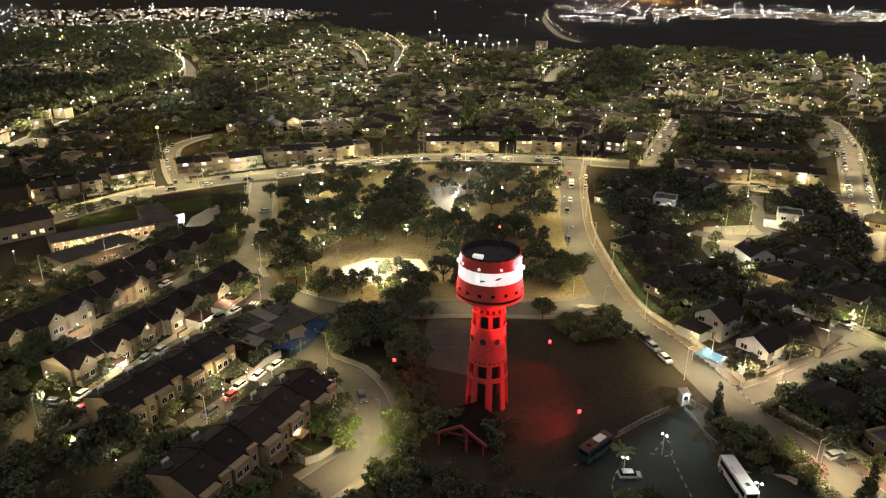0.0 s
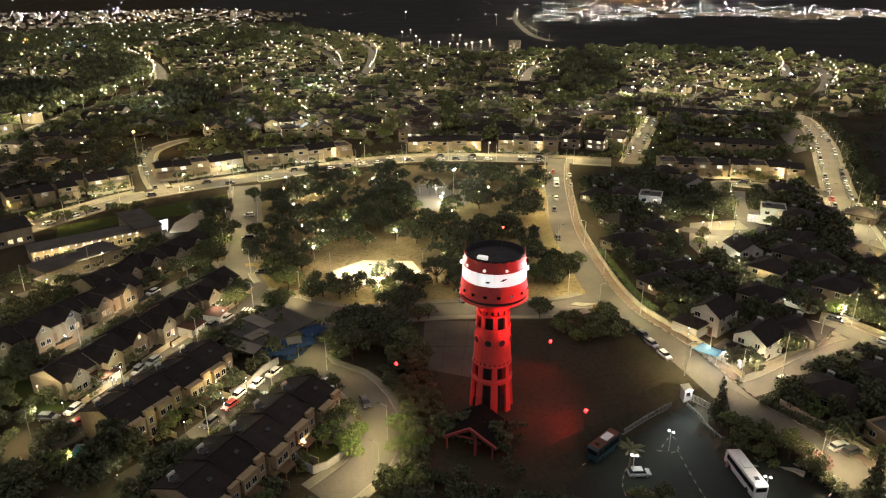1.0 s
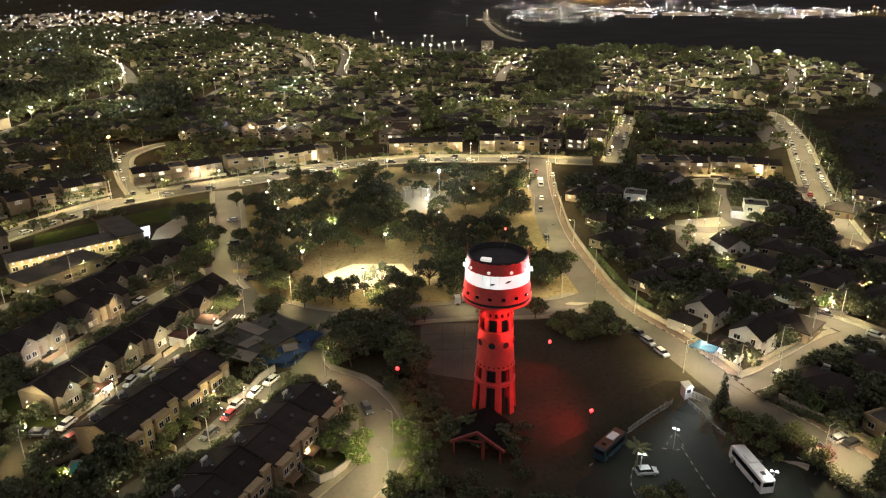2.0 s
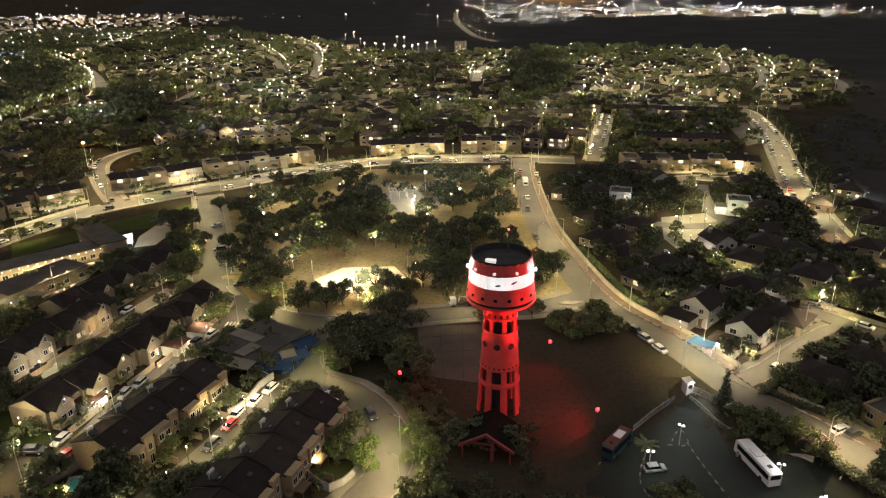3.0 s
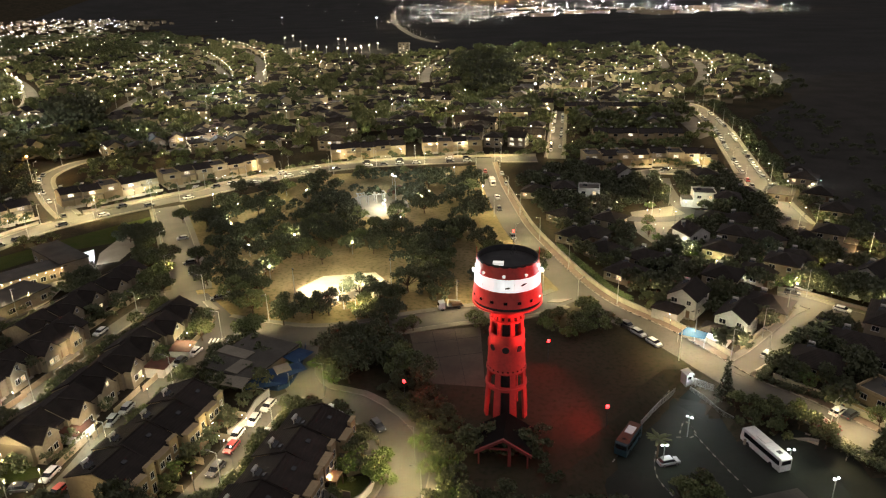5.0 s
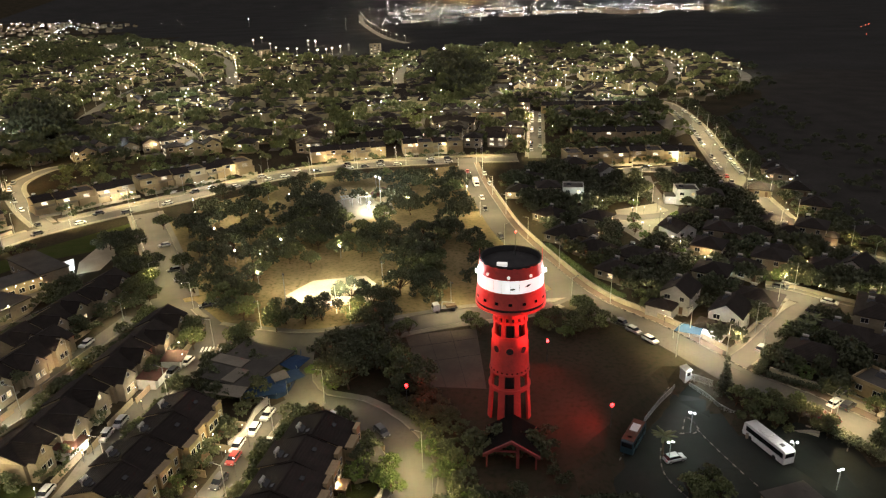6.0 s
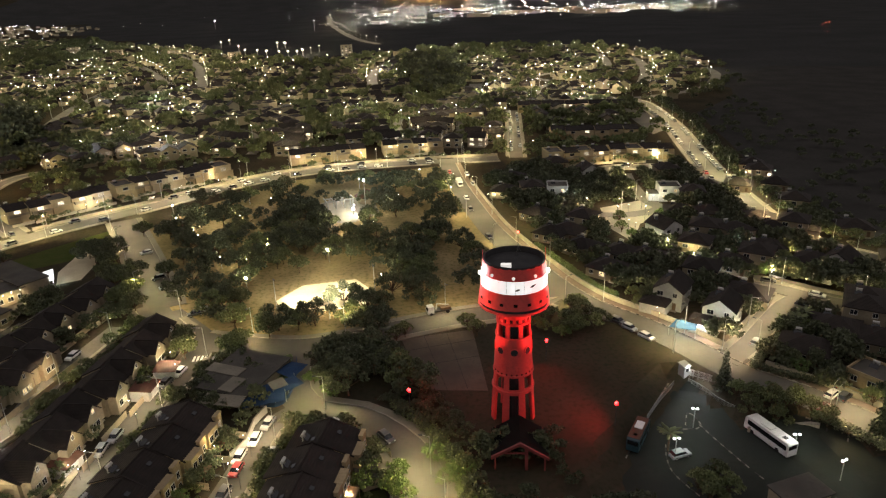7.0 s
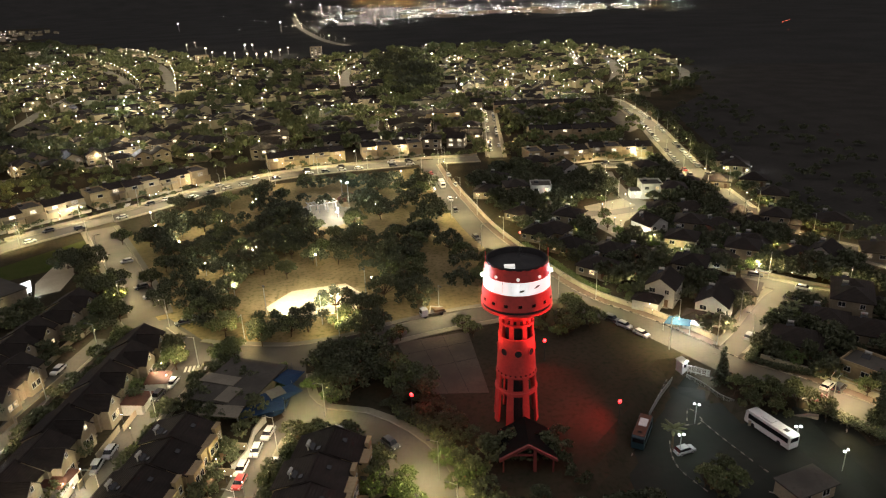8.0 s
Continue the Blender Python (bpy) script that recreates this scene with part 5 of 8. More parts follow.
joined_trees("garden_trees", "dark dense garden trees between the villas", small + broad[2:3], [q for q in scatter(SOUTH_EAST, 720, 1.2, 32, 0.8, 1.35, 40) if edge_distance(COURT, q[0], q[1] + 3) < -5 and not on_road(q[0], q[1] + 4, 0.5)], M_LEAF_DARK, 32)
FRONT = [(q[0], q[1]) for q in offset_line(ROAD_LINES["avenue"][0], 8.6)]
grng = random.Random(61)
front_trees = [(x + grng.uniform(-2, 2), y + grng.uniform(-1, 1.2), grng.uniform(0.45, 0.95)) for x, y in FRONT if grng.random() < 0.75 and not on_road(x, y, 2.0, "avenue")]
for (x0, y0), (x1, y1) in TERRACE_LINES:
    rot = math.atan2(y1 - y0, x1 - x0)
    n = int(math.hypot(x1 - x0, y1 - y0) / 5)
    for i in range(n):
        f, off = (i + grng.random()) / n, grng.uniform(-3.5, -1.0)
        if grng.random() < 0.75:
            q = (x0 + (x1 - x0) * f - math.sin(rot) * off, y0 + (y1 - y0) * f + math.cos(rot) * off)
            if not on_road(*q, 1.2):
                front_trees.append((*q, grng.uniform(0.45, 0.95)))
        q = (x0 + (x1 - x0) * f - math.sin(rot) * 16, y0 + (y1 - y0) * f + math.cos(rot) * 16)
        if not on_road(*q, 2.0):
            front_trees.append((*q, grng.uniform(0.9, 1.5)))
row_shrubs = []
for house in [o for o in bpy.context.scene.objects if o.parent is None and o.name.split(".")[0] in ("row_house", "terraced_house")]:
    ochre = house.name.startswith("terraced")
    for lx, ly, k in ((1.8, -9.6, 0.5), (3.0, -8.4, 0.42), (0.6, -10.6, 0.36)) if ochre else ((2.6, -7.6, 0.5), (-4.2, -8.2, 0.42), (0.9, -8.6, 0.34), (1.5, 7.4, 0.6), (-2.6, 8.2, 0.5)):
        q = house.matrix_basis @ Vector((lx + grng.uniform(-0.6, 0.6), ly + grng.uniform(-0.5, 0.5), 0))
        if grng.random() < 0.8 and not on_road(q.x, q.y, 0.8):
            row_shrubs.append((q.x, q.y, k * grng.uniform(0.8, 1.25)))
joined_trees("garden_shrubs", "dark shrubs and small trees in patios of the rows", small, row_shrubs, M_LEAF, 62)
joined_trees("front_garden_trees", "small trees and shrubs in the front gardens of the terraces", small, front_trees, M_LEAF, 61)
BEYOND = [(-264.3, 97.2), (-289.9, 136.7), (-296.5, 185.7), (-322.9, 271.2), (-288.5, 273.9), (-228.3, 204.1), (-198.9, 173.3), (-205.4, 139.3), (-221.2, 108.7)]
joined_trees("slope_trees", "dark trees between the avenue and the upper road", broad, scatter(BEYOND, 150, 1.5, 62, 0.6, 1.15, 40), M_LEAF_DARK, 62)
ENDS = ([(-81.1, -28.1), (-78.2, -17.7), (-66.9, -26.4), (-58.2, -34.2), (-61.1, -37.5), (-70.0, -37.3)], [(-54.5, -35.7), (-54.2, -26.8), (-45.0, -35.7), (-33.1, -42.8), (-44.1, -45.7)], [(-77.0, -3.3), (-68.7, 23.3), (-58.0, 13.1), (-64.3, -14.7), (-66.4, -24.8)], [(-47.7, -10.3), (-39.5, 6.6), (-40.9, -12.9), (-45.5, -36.1)])
for k, (poly, n) in enumerate(zip(ENDS, (20, 20, 26, 22))):
    joined_trees("row_end_trees", "tall dark trees beside the ends of the terraced rows", small if k > 1 else broad, scatter(poly, n, 0.8, 70 + k, 0.6, 0.95, 60), M_LEAF_DARK, 70 + k)
LANE_EDGE = offset_line(ROAD_LINES["curved_lane"][0], 8.2)
joined_trees("lane_shrubs", "green shrubs lit along the bend of the lane", small, [(x + grng.uniform(-1.2, 1.2), y + grng.uniform(-1.2, 1.2), grng.uniform(0.28, 0.45)) for x, y in LANE_EDGE[14:] for _ in range(2) if not on_road(x, y, 2.0)], M_LEAF, 77)
row_trees = []
for row in (ROW_A, ROW_B, ROW_C):
    rot = radians(bearing(row[0], row[-1]))
    for x, y in filled(row, 4.5):
        for off, share, k in ((11.5, 0.9, 1.1), (14.5, 0.7, 1.0), (-4.0, 0.6, 0.6)):
            if grng.random() < share:
                q = (x - 2 - math.sin(rot) * off + grng.uniform(-1, 1), y + math.cos(rot) * off + grng.uniform(-1, 1))
                if not on_road(*q, 1.0):
                    row_trees.append((*q, k * grng.uniform(0.75, 1.2)))
joined_trees("row_garden_trees", "dark trees in the gardens of the row houses", small, row_trees, M_LEAF_DARK, 63)
BACKS = ([(-214.9, 231.6), (-168.1, 270.1), (-116.1, 278.3), (-101.6, 242.6), (-160.6, 208.6), (-190.0, 180.8)], [(33.6, 308.1), (52.2, 314.0), (40.5, 238.6), (23.4, 227.3)], [(69.3, 365.7), (86.9, 369.8), (55.8, 220.0), (43.1, 223.4)], [(110.7, 270.6), (124.3, 284.3), (107.1, 200.2), (93.9, 192.1)])
for k, (poly, n) in enumerate(zip(BACKS, (90, 14, 22, 18))):
    joined_trees("yard_trees", "dark trees behind the avenue terraces", small + broad[2:3], scatter(poly, n, 1.5, 64 + k, 0.7, 1.2, 40), M_LEAF, 64 + k)
CORNER = [(63.2, 18.6), (73.1, 29.8), (84.4, 33.9), (90.7, 22.7), (78.6, 12.5), (71.4, 12.6)]
joined_trees("corner_trees", "dark dense trees behind the corner hedge", small, scatter(CORNER, 34, 1.2, 35, 0.8, 1.2, 60), M_LEAF_DARK, 35)
# Patch tone stands for the lack of light beyond the road.
M_SCRUB = surface("dark_scrub_soil", (0.048, 0.045, 0.042), (0.037, 0.036, 0.033), 0.05, 0.6, 0.95, 0.5)
patch("scrub_ground", [(184.9, 339.2), (160.1, 232.3), (137.0, 146.3), (133.9, 115.1), (141.3, 81.8), (166.5, 35.1), (346.7, 108.1), (555.9, 505.2), (367.6, 587.8), (276.0, 484.0), (241.6, 403.6)], 0.02, M_SCRUB, "dark dry scrub beyond the last road", "ground")
SCRUB = [(135.8, 151.1), (132.0, 112.0), (139.5, 79.4), (164.8, 33.6), (259.9, 120.8), (231.9, 219.2), (236.9, 389.5), (187.9, 350.7)]
joined_trees("roadside_scrub", "dark scrub beyond the road", small, scatter(SCRUB, 160, 6.0, 33, 0.7, 1.2), M_LEAF_DARK, 33)
UNDER = [(-26.0, 10.7), (-17.3, 20.8), (-6.9, -3.8), (-12.1, -11.4), (-17.6, -2.5)]
joined_trees("low_scrub", "low dark scrub between the lane and the tower ground", small, scatter(UNDER, 80, 1.5, 38, 0.35, 0.7, 40), M_LEAF_DARK, 38)
BASE = [(-6.0, 0.1), (9.1, -0.8), (11.2, -17.0), (6.4, -26.9), (-11.9, -26.0), (-12.6, -10.9)]
foot = random.Random(37)
joined_trees("foot_shrubs", "dark shrubs in front of the tower legs", small, [(foot.uniform(-8, 8), foot.uniform(-12.2, -8.2), foot.uniform(0.75, 1.15)) for _ in range(18)], M_LEAF_DARK, 37)
joined_trees("base_shrubs", "dark shrubs round the foot of the tower", small, [q for q in scatter(BASE, 60, 2.0, 36, 0.4, 0.8, 40) if math.hypot(q[0], q[1]) > 7.5 and not (abs(q[0] + 3) < 9 and -22 < q[1] < -9)], M_LEAF_DARK, 36)
VERGE = offset_line(ROAD_LINES["east_road"][0], -9)
vrng = random.Random(81)
joined_trees("verge_trees", "dark trees along the outer side of the road", small + broad[2:3], [(x + vrng.uniform(-1, 7), y + vrng.uniform(-3, 3), vrng.uniform(0.5, 1.1)) for x, y in VERGE for _ in range(2) if clear((x, y), 2.0)], M_LEAF_DARK, 81)
SPUR = [(145.2, 374.8), (162.7, 384.5), (219.1, 389.8), (280.8, 467.8), (342.2, 644.1), (318.9, 722.0), (249.3, 621.6), (185.5, 462.1)]
LOWER = [(-16.6, -11.0), (-11.3, -12.3), (-6.0, -23.0), (12.0, -25.8), (19.3, -21.0), (22.5, -26.3), (13.1, -38.0), (-18.7, -40.7)]
joined_trees("dark_scrub", "dark scrub on the slope below the tower", small, scatter(LOWER, 60, 2.0, 34, 0.6, 1.1), M_LEAF_DARK, 34)


def hedge(name, pts, high, wide, leaf, label, density=120):
    line = curve_points(pts, 0.6)
    vs, fs = [], []
    g = Geo()
    for (x, y) in line:
        for _ in range(int(density * 0.6)):
            c = Vector((x + rng.uniform(-wide, wide), y + rng.uniform(-wide, wide), land(x, y) + high * rng.random() ** 0.5))
            q = Euler((rng.uniform(-0.9, 0.9), rng.uniform(-0.9, 0.9), rng.uniform(0, 6.28))).to_matrix()
            k, n = rng.uniform(0.09, 0.19), len(vs)
            vs += [tuple(c + q @ Vector(p)) for p in ((-k, -k, 0), (k, -k, 0), (k, k, -k * 0.4), (-k, k, -k * 0.3))]
            fs.append((n, n + 1, n + 2, n + 3))
    g.add(vs, fs)
    return tagged(new(name, g.mesh(name, leaf)), label, "hedge")


# Both corner hedges take the dark leaf tone in place of shade.
hedge("hedge", [(59.9, 14.5), (67.8, 22.5), (72.6, 26.8), (76.7, 29.1)], 2.2, 0.9, M_LEAF_DARK, "tall clipped green hedge at the lane corner")
hedge("hedge", [(60.9, 15.7), (64.3, 11.7), (67.9, 9.2), (71.4, 6.9)], 1.4, 0.8, M_LEAF_DARK, "dark green hedge behind the roadside wall")
hedge("hedge", [(-26.0, -12.5), (-28.0, -8.0), (-31.0, -4.5)], 2.0, 1.3, M_LEAF, "green garden shrubs inside the lane bend")
hedge("hedge", [(-22.6, 8.6), (-16.6, 0.4), (-12.0, -9.9), (-10.2, -20.6)], 1.5, 1.4, M_LEAF, "green shrubs along the curved lane")
hedge("hedge", [(63.0, -5.5), (65.5, -8.2), (68.0, -12.8), (70.8, -16.7)], 1.8, 1.4, M_LEAF_DARK, "dark green shrubs above the bus yard")
hedge("hedge", [(65.3, -3.6), (66.4, -4.7)], 2.4, 1.4, M_LEAF_RED, "red flowering bougainvillea bush")
hedge("hedge", [(26.3, 100.0), (32.0, 80.0), (36.4, 64.9), (40.6, 57.2)], 1.4, 1.0, M_LEAF_BRIGHT, "green garden shrubs behind the wall")
hedge("hedge", [(-50.0, 15.3), (-48.7, 20.7), (-49.1, 30.7)], 1.8, 1.1, M_LEAF_BRIGHT, "green hedge beside the blue fence")

# ---- cars ----
def build_car(color, tall=0.0, length=4.4, simple=False):
    c = thing("car", {"white": "white parked car with dark windows", "silver": "silver parked car with dark windows", "dark": "dark grey parked car with dark windows",
                      "red": "red parked car with dark windows", "blue": "dark blue parked car with dark windows"}[color], "car", "parked cars")
    L, W, H = length, 0.88, 1.45 + tall
    side = [(-L / 2, 0.35), (L / 2 - 0.05, 0.35), (L / 2, 0.6), (L / 2 - 0.12, 0.82), (L * 0.27, 0.95), (-L * 0.42, 1.0), (-L / 2 + 0.03, 0.9)]
    g = Geo()
    n = len(side)
    for y, inset in ((-W, 0.06), (-W + 0.07, 0.0), (W - 0.07, 0.0), (W, 0.06)):
        g.v += [(x * (1 - inset * 0.4), y, z - (inset if z > 0.5 else -inset)) for x, z in side]
    g.f = [tuple(range(n)), tuple(range(4 * n - 1, 3 * n - 1, -1))]
    for r in range(3):
        g.f += [(r * n + i, r * n + n + i, r * n + n + (i + 1) % n, r * n + (i + 1) % n) for i in range(n)]
    roof = [(L * 0.12, H - 0.04), (-L * 0.3, H), (-L * 0.35, H - 0.06)]
    g.prism([(-L * 0.36, H - 0.09), (L * 0.13, H - 0.09), (L * 0.11, H - 0.02), (-L * 0.1, H + 0.02), (-L * 0.33, H - 0.02)], -0.66, 0.66)
    part("body", g, PAINTS[color], c, smooth=True)
    q = Geo()
    a = [(L * 0.29, 0.92), (L * 0.12, H - 0.06), (-L * 0.34, H - 0.06), (-L * 0.46, 0.96)]
    vs = [(x, s * (0.82 if z < 1.1 else 0.64), z) for s in (-1, 1) for x, z in a]
    q.add(vs, [(0, 1, 2, 3), (7, 6, 5, 4), (0, 4, 5, 1), (1, 5, 6, 2), (2, 6, 7, 3)])
    if simple:
        part("cabin_glass", q, M_GLASS_CAR, c)
    else:
        for nm, fc in (("side_window", (0, 1, 2, 3)), ("side_window", (7, 6, 5, 4)), ("windscreen", (0, 4, 5, 1)), ("rear_window", (2, 6, 7, 3))):
            part(nm, Geo().add([vs[i] for i in fc], [(0, 1, 2, 3)]), M_GLASS_CAR, c)
    for x in (-L * 0.31, L * 0.31):
        for s in (-1, 1):
            w = part("wheel", Geo().tube((x, s * 0.68, 0.33), (x, s * 0.9, 0.33), 0.33, segs=14), M_RUBBER, c)
            if simple:
                continue
            part("rim", Geo().tube((x, s * 0.9, 0.33), (x, s * 0.915, 0.33), 0.2, segs=10), M_METAL, w)
    for s in () if simple else (-1, 1):
        part("headlight", Geo().box(L / 2 - 0.1, L / 2 + 0.01, s * 0.62 - 0.17, s * 0.62 + 0.17, 0.62, 0.76), M_HEAD, c)
        part("tail_light", Geo().box(-L / 2 - 0.01, -L / 2 + 0.1, s * 0.66 - 0.14, s * 0.66 + 0.14, 0.72, 0.9), M_TAIL, c)
    return c


cars = {k: build_car(k, t, l) for k, t, l in (("white", 0.0, 4.4), ("silver", 0.12, 4.3), ("dark", 0.2, 4.5), ("red", 0.0, 4.0))}


street_cars = {k: build_car(k, t, l, True) for k, t, l in (("white", 0.0, 4.4), ("silver", 0.12, 4.3), ("dark", 0.2, 4.5), ("red", 0.0, 4.0), ("blue", 0.05, 4.2))}


def park(color, p, rot, lift=0.07, models=None):
    kind = (models or cars)[color]
    m = pose(p[0], p[1], land(*p) + lift, 0, 0, rot)
    if kind.name in used:
        return copy_thing(kind, m)
    used.add(kind.name)
    kind.matrix_basis = m
    return kind


def road_turn(road, p):
    pts = ROAD_LINES[road][0]
    i = min(range(len(pts) - 1), key=lambda k: math.hypot(pts[k][0] - p[0], pts[k][1] - p[1]))
    return bearing(pts[i], pts[i + 1])


for road, spots, colors in (
        ("tower_road", [(36.3, 41.2), (38.2, 37.0), (40.9, 31.9), (7.5, 160.0), (7.6, 144.0), (12.8, 181.9), (11.6, 200.2), (10.8, 110.5), (3.6, 205.3)], ("dark", "silver", "white", "white", "dark", "silver", "white", "dark", "red")),
        ("row_lane", [(-74.4, 28.0), (-76.3, 23.1), (-80.2, 3.5), (-81.3, -0.9), (-84.7, -17.8), (-80.6, -22.3)], ("white", "dark", "silver", "silver", "white", "red")),
        ("terrace_lane", [(-49.3, 4.7), (-51.0, -0.5), (-52.7, -9.6), (-53.6, -16.2), (-46.9, -5.9), (-53.0, -5.6), (-50.4, -19.8)], ("white", "white", "red", "dark", "silver", "white", "dark")),
        ("park_lane", [(-94.0, 80.2), (-99.0, 88.2), (-111.1, 112.3), (-79.5, 60.0), (-78.0, 61.8)], ("white", "dark", "silver", "dark", "silver")),
        ("curved_lane", [(-24.5, -2.6), (-34.7, 2.9)], ("dark", "white")),
        ("carport_lane", [(87.9, 60.8), (92.3, 63.5), (81.7, 55.9), (89.3, 44.4), (96.3, 49.7)], ("dark", "white", "silver", "dark", "white")),
        ("hedge_lane", [(77.0, 32.7), (66.4, 25.9)], ("white", "silver")),
        ("tower_road", [(71.1, 2.3), (73.0, 1.1), (74.7, 6.0)], ("white", "dark", "dark"))):
    for p, c in zip(spots, colors):
        turn = road_turn(road, p) + (90 if road == "park_lane" or (road == "tower_road" and p[0] > 62) else 0)
        park(c, p, turn)
park("dark", (-87.9, -21.6), 10)
crng = random.Random(9)
for road, side, n0, n1, gap, chance in (("avenue", -1, 0.1, 0.95, 6.5, 0.6), ("avenue", 1, 0.05, 0.9, 7, 0.3), ("east_road", 1, 0.25, 0.85, 5.6, 0.75), ("east_road", -1, 0.3, 0.85, 5.6, 0.7),
                                        ("link_street", 1, 0.1, 0.95, 5.5, 0.8), ("link_street", -1, 0.1, 0.95, 5.5, 0.6), ("block_street", 1, 0.1, 0.9, 6, 0.5),
                                        ("orange_street", 1, 0.05, 0.7, 5.5, 0.6), ("west_road", -1, 0.2, 0.9, 9, 0.4), ("upper_row_lane", -1, 0.1, 0.9, 9, 0.4)):
    pts, w = ROAD_LINES[road]
    line, acc = offset_line(pts, side * (w - 1.1)), 0.0
    lo, hi = int(len(line) * n0), int(len(line) * n1)
    for a, b in zip(line[lo:hi], line[lo + 1:hi]):
        acc += math.hypot(b[0] - a[0], b[1] - a[1])
        if acc > gap:
            acc = 0
            if crng.random() < chance and not on_road(*b, -0.5, road):
                park(crng.choices(("white", "silver", "dark", "red", "blue"), (5, 3, 3, 0.15, 0.25))[0], b, bearing(a, b) + crng.choice((0, 180)), 0.13, street_cars)


# ---- buses ----
def build_bus(label, color_mat, length=11.8):
    b = thing("bus", label, "bus")
    L, W, H = length, 1.26, 3.25
    g = Geo().prism([(-L / 2, 0.35), (L / 2 - 0.1, 0.35), (L / 2, 0.9), (L / 2 - 0.25, H - 0.25), (L / 2 - 0.6, H), (-L / 2 + 0.3, H), (-L / 2, H - 0.3)], -W, W)
    part("body", g, color_mat, b)
    for s in (-1, 1):
        part("window_band", Geo().box(-L / 2 + 0.4, L / 2 - 0.9, s * W - 0.02, s * W + 0.02, 1.55, 2.65), M_GLASS_CAR, b)
        for x in (-L * 0.28, L * 0.3):
            part("wheel", Geo().tube((x, s * (W - 0.25), 0.48), (x, s * (W + 0.02), 0.48), 0.48, segs=16), M_RUBBER, b)
    part("windscreen", Geo().prism([(L / 2 - 0.02, 1.1), (L / 2 + 0.03, 1.1), (L / 2 - 0.2, H - 0.3), (L / 2 - 0.27, H - 0.3)], -W + 0.1, W - 0.1), M_GLASS_CAR, b)
    part("rear_window", Geo().box(-L / 2 - 0.02, -L / 2 + 0.02, -W + 0.2, W - 0.2, 1.8, 2.75), M_GLASS_CAR, b)
    part("roof_unit", Geo().box(-0.6, 2.0, -0.8, 0.8, H, H + 0.22), PAINTS["white"], b)
    part("roof_hatch", Geo().box(-L * 0.36, -L * 0.28, -0.4, 0.4, H, H + 0.1), M_DARKMETAL, b)
    return b


bus = build_bus("white coach with dark windows parked in the yard", PAINTS["white"], 11.0)
B0, B1 = (49.8, -4.0), (53.0, -14.1)
bus.matrix_basis = pose((B0[0] + B1[0]) / 2 + 0.9, (B0[1] + B1[1]) / 2 + 1.4, YARD_Z + 0.04, 0, 0, bearing(B1, B0))
bus_b = build_bus("blue-sided bus with a red-brown roof at the yard edge", M_TEAL, 8.6)
part("roof_cover", Geo().box(-4.0, 3.7, -1.2, 1.2, 3.25, 3.35), M_TILE_RED, bus_b, "red-brown roof")
C0, C1 = (23.3, -8.8), (28.4, -1.1)
bus_b.matrix_basis = pose((C0[0] + C1[0]) / 2 + 0.5, (C0[1] + C1[1]) / 2, land((C0[0] + C1[0]) / 2, (C0[1] + C1[1]) / 2) + 0.04, 0, 0, bearing(C0, C1))
park("silver", (32.9, -10.4), 15, 0.05)

# ---- street lamps ----
def build_lamp(high=8.5):
    s = thing("street_lamp", "grey steel street lamp with a flat warm head", "street lamp", "street lamps")
    part("post", Geo().tube((0, 0, -0.4), (0, 0, high), 0.1, 0.06), M_METAL, s)
    part("arm", Geo().tube((0, 0, high - 0.1), (1.6, 0, high + 0.25), 0.045), M_METAL, s)
    h = part("head", Geo().box(1.3, 2.1, -0.17, 0.17, high + 0.18, high + 0.32), M_DARKMETAL, s)
    part("lens", Geo().box(1.4, 2.05, -0.13, 0.13, high + 0.16, high + 0.178), M_LENS, h)
    return s


street_lamp = build_lamp()
near_light = bpy.data.lights.new("street_light", "SPOT")
near_light.energy, near_light.color, near_light.spot_size, near_light.spot_blend, near_light.shadow_soft_size = LAMP_POWER * 0.78, WARM, radians(150), 0.6, 0.25
far_light = bpy.data.lights.new("distant_street_light", "POINT")
far_light.energy, far_light.color, far_light.shadow_soft_size = LAMP_POWER * 0.7, (1.0, 0.82, 0.5), 0.4


lane_light = near_light.copy()
lane_light.color = (1.0, 0.75, 0.46)
lane_light.name, lane_light.energy, lane_light.spot_size = "lane_light", LAMP_POWER * 0.7, radians(112)
main_light = near_light.copy()
main_light.name, main_light.energy, main_light.spot_size = "avenue_light", LAMP_POWER * 1.2, radians(132)


def lamp_at(p, rot, data):
    m = pose(p[0], p[1], land(*p), 0, 0, rot)
    if street_lamp.name in used:
        copy_thing(street_lamp, m)
    else:
        used.add(street_lamp.name)
        street_lamp.matrix_basis = m
    if data:
        ob = new("street_light", data)
        ob.matrix_basis = m @ pose(1.72, 0, 8.6)


LAMP_LINES = (("tower_road", 1, 26, 8), ("tower_road", -1, 34, 20), ("ring_road", 1, 24, 4), ("avenue", 1, 21, 6), ("avenue", -1, 24, 16), ("park_lane", 1, 22, 6), ("row_lane", 1, 20, 4),
              ("terrace_lane", 1, 19, 8), ("upper_row_lane", 1, 20, 6), ("school_lane", 1, 17, 3), ("hedge_lane", 1, 14, 4), ("carport_lane", 1, 18, 6),
              ("east_road", -1, 28, 6), ("east_road", 1, 34, 20), ("link_street", 1, 22, 5), ("orange_street", 1, 24, 8), ("block_street", 1, 20, 5), ("inner_street", 1, 22, 5))
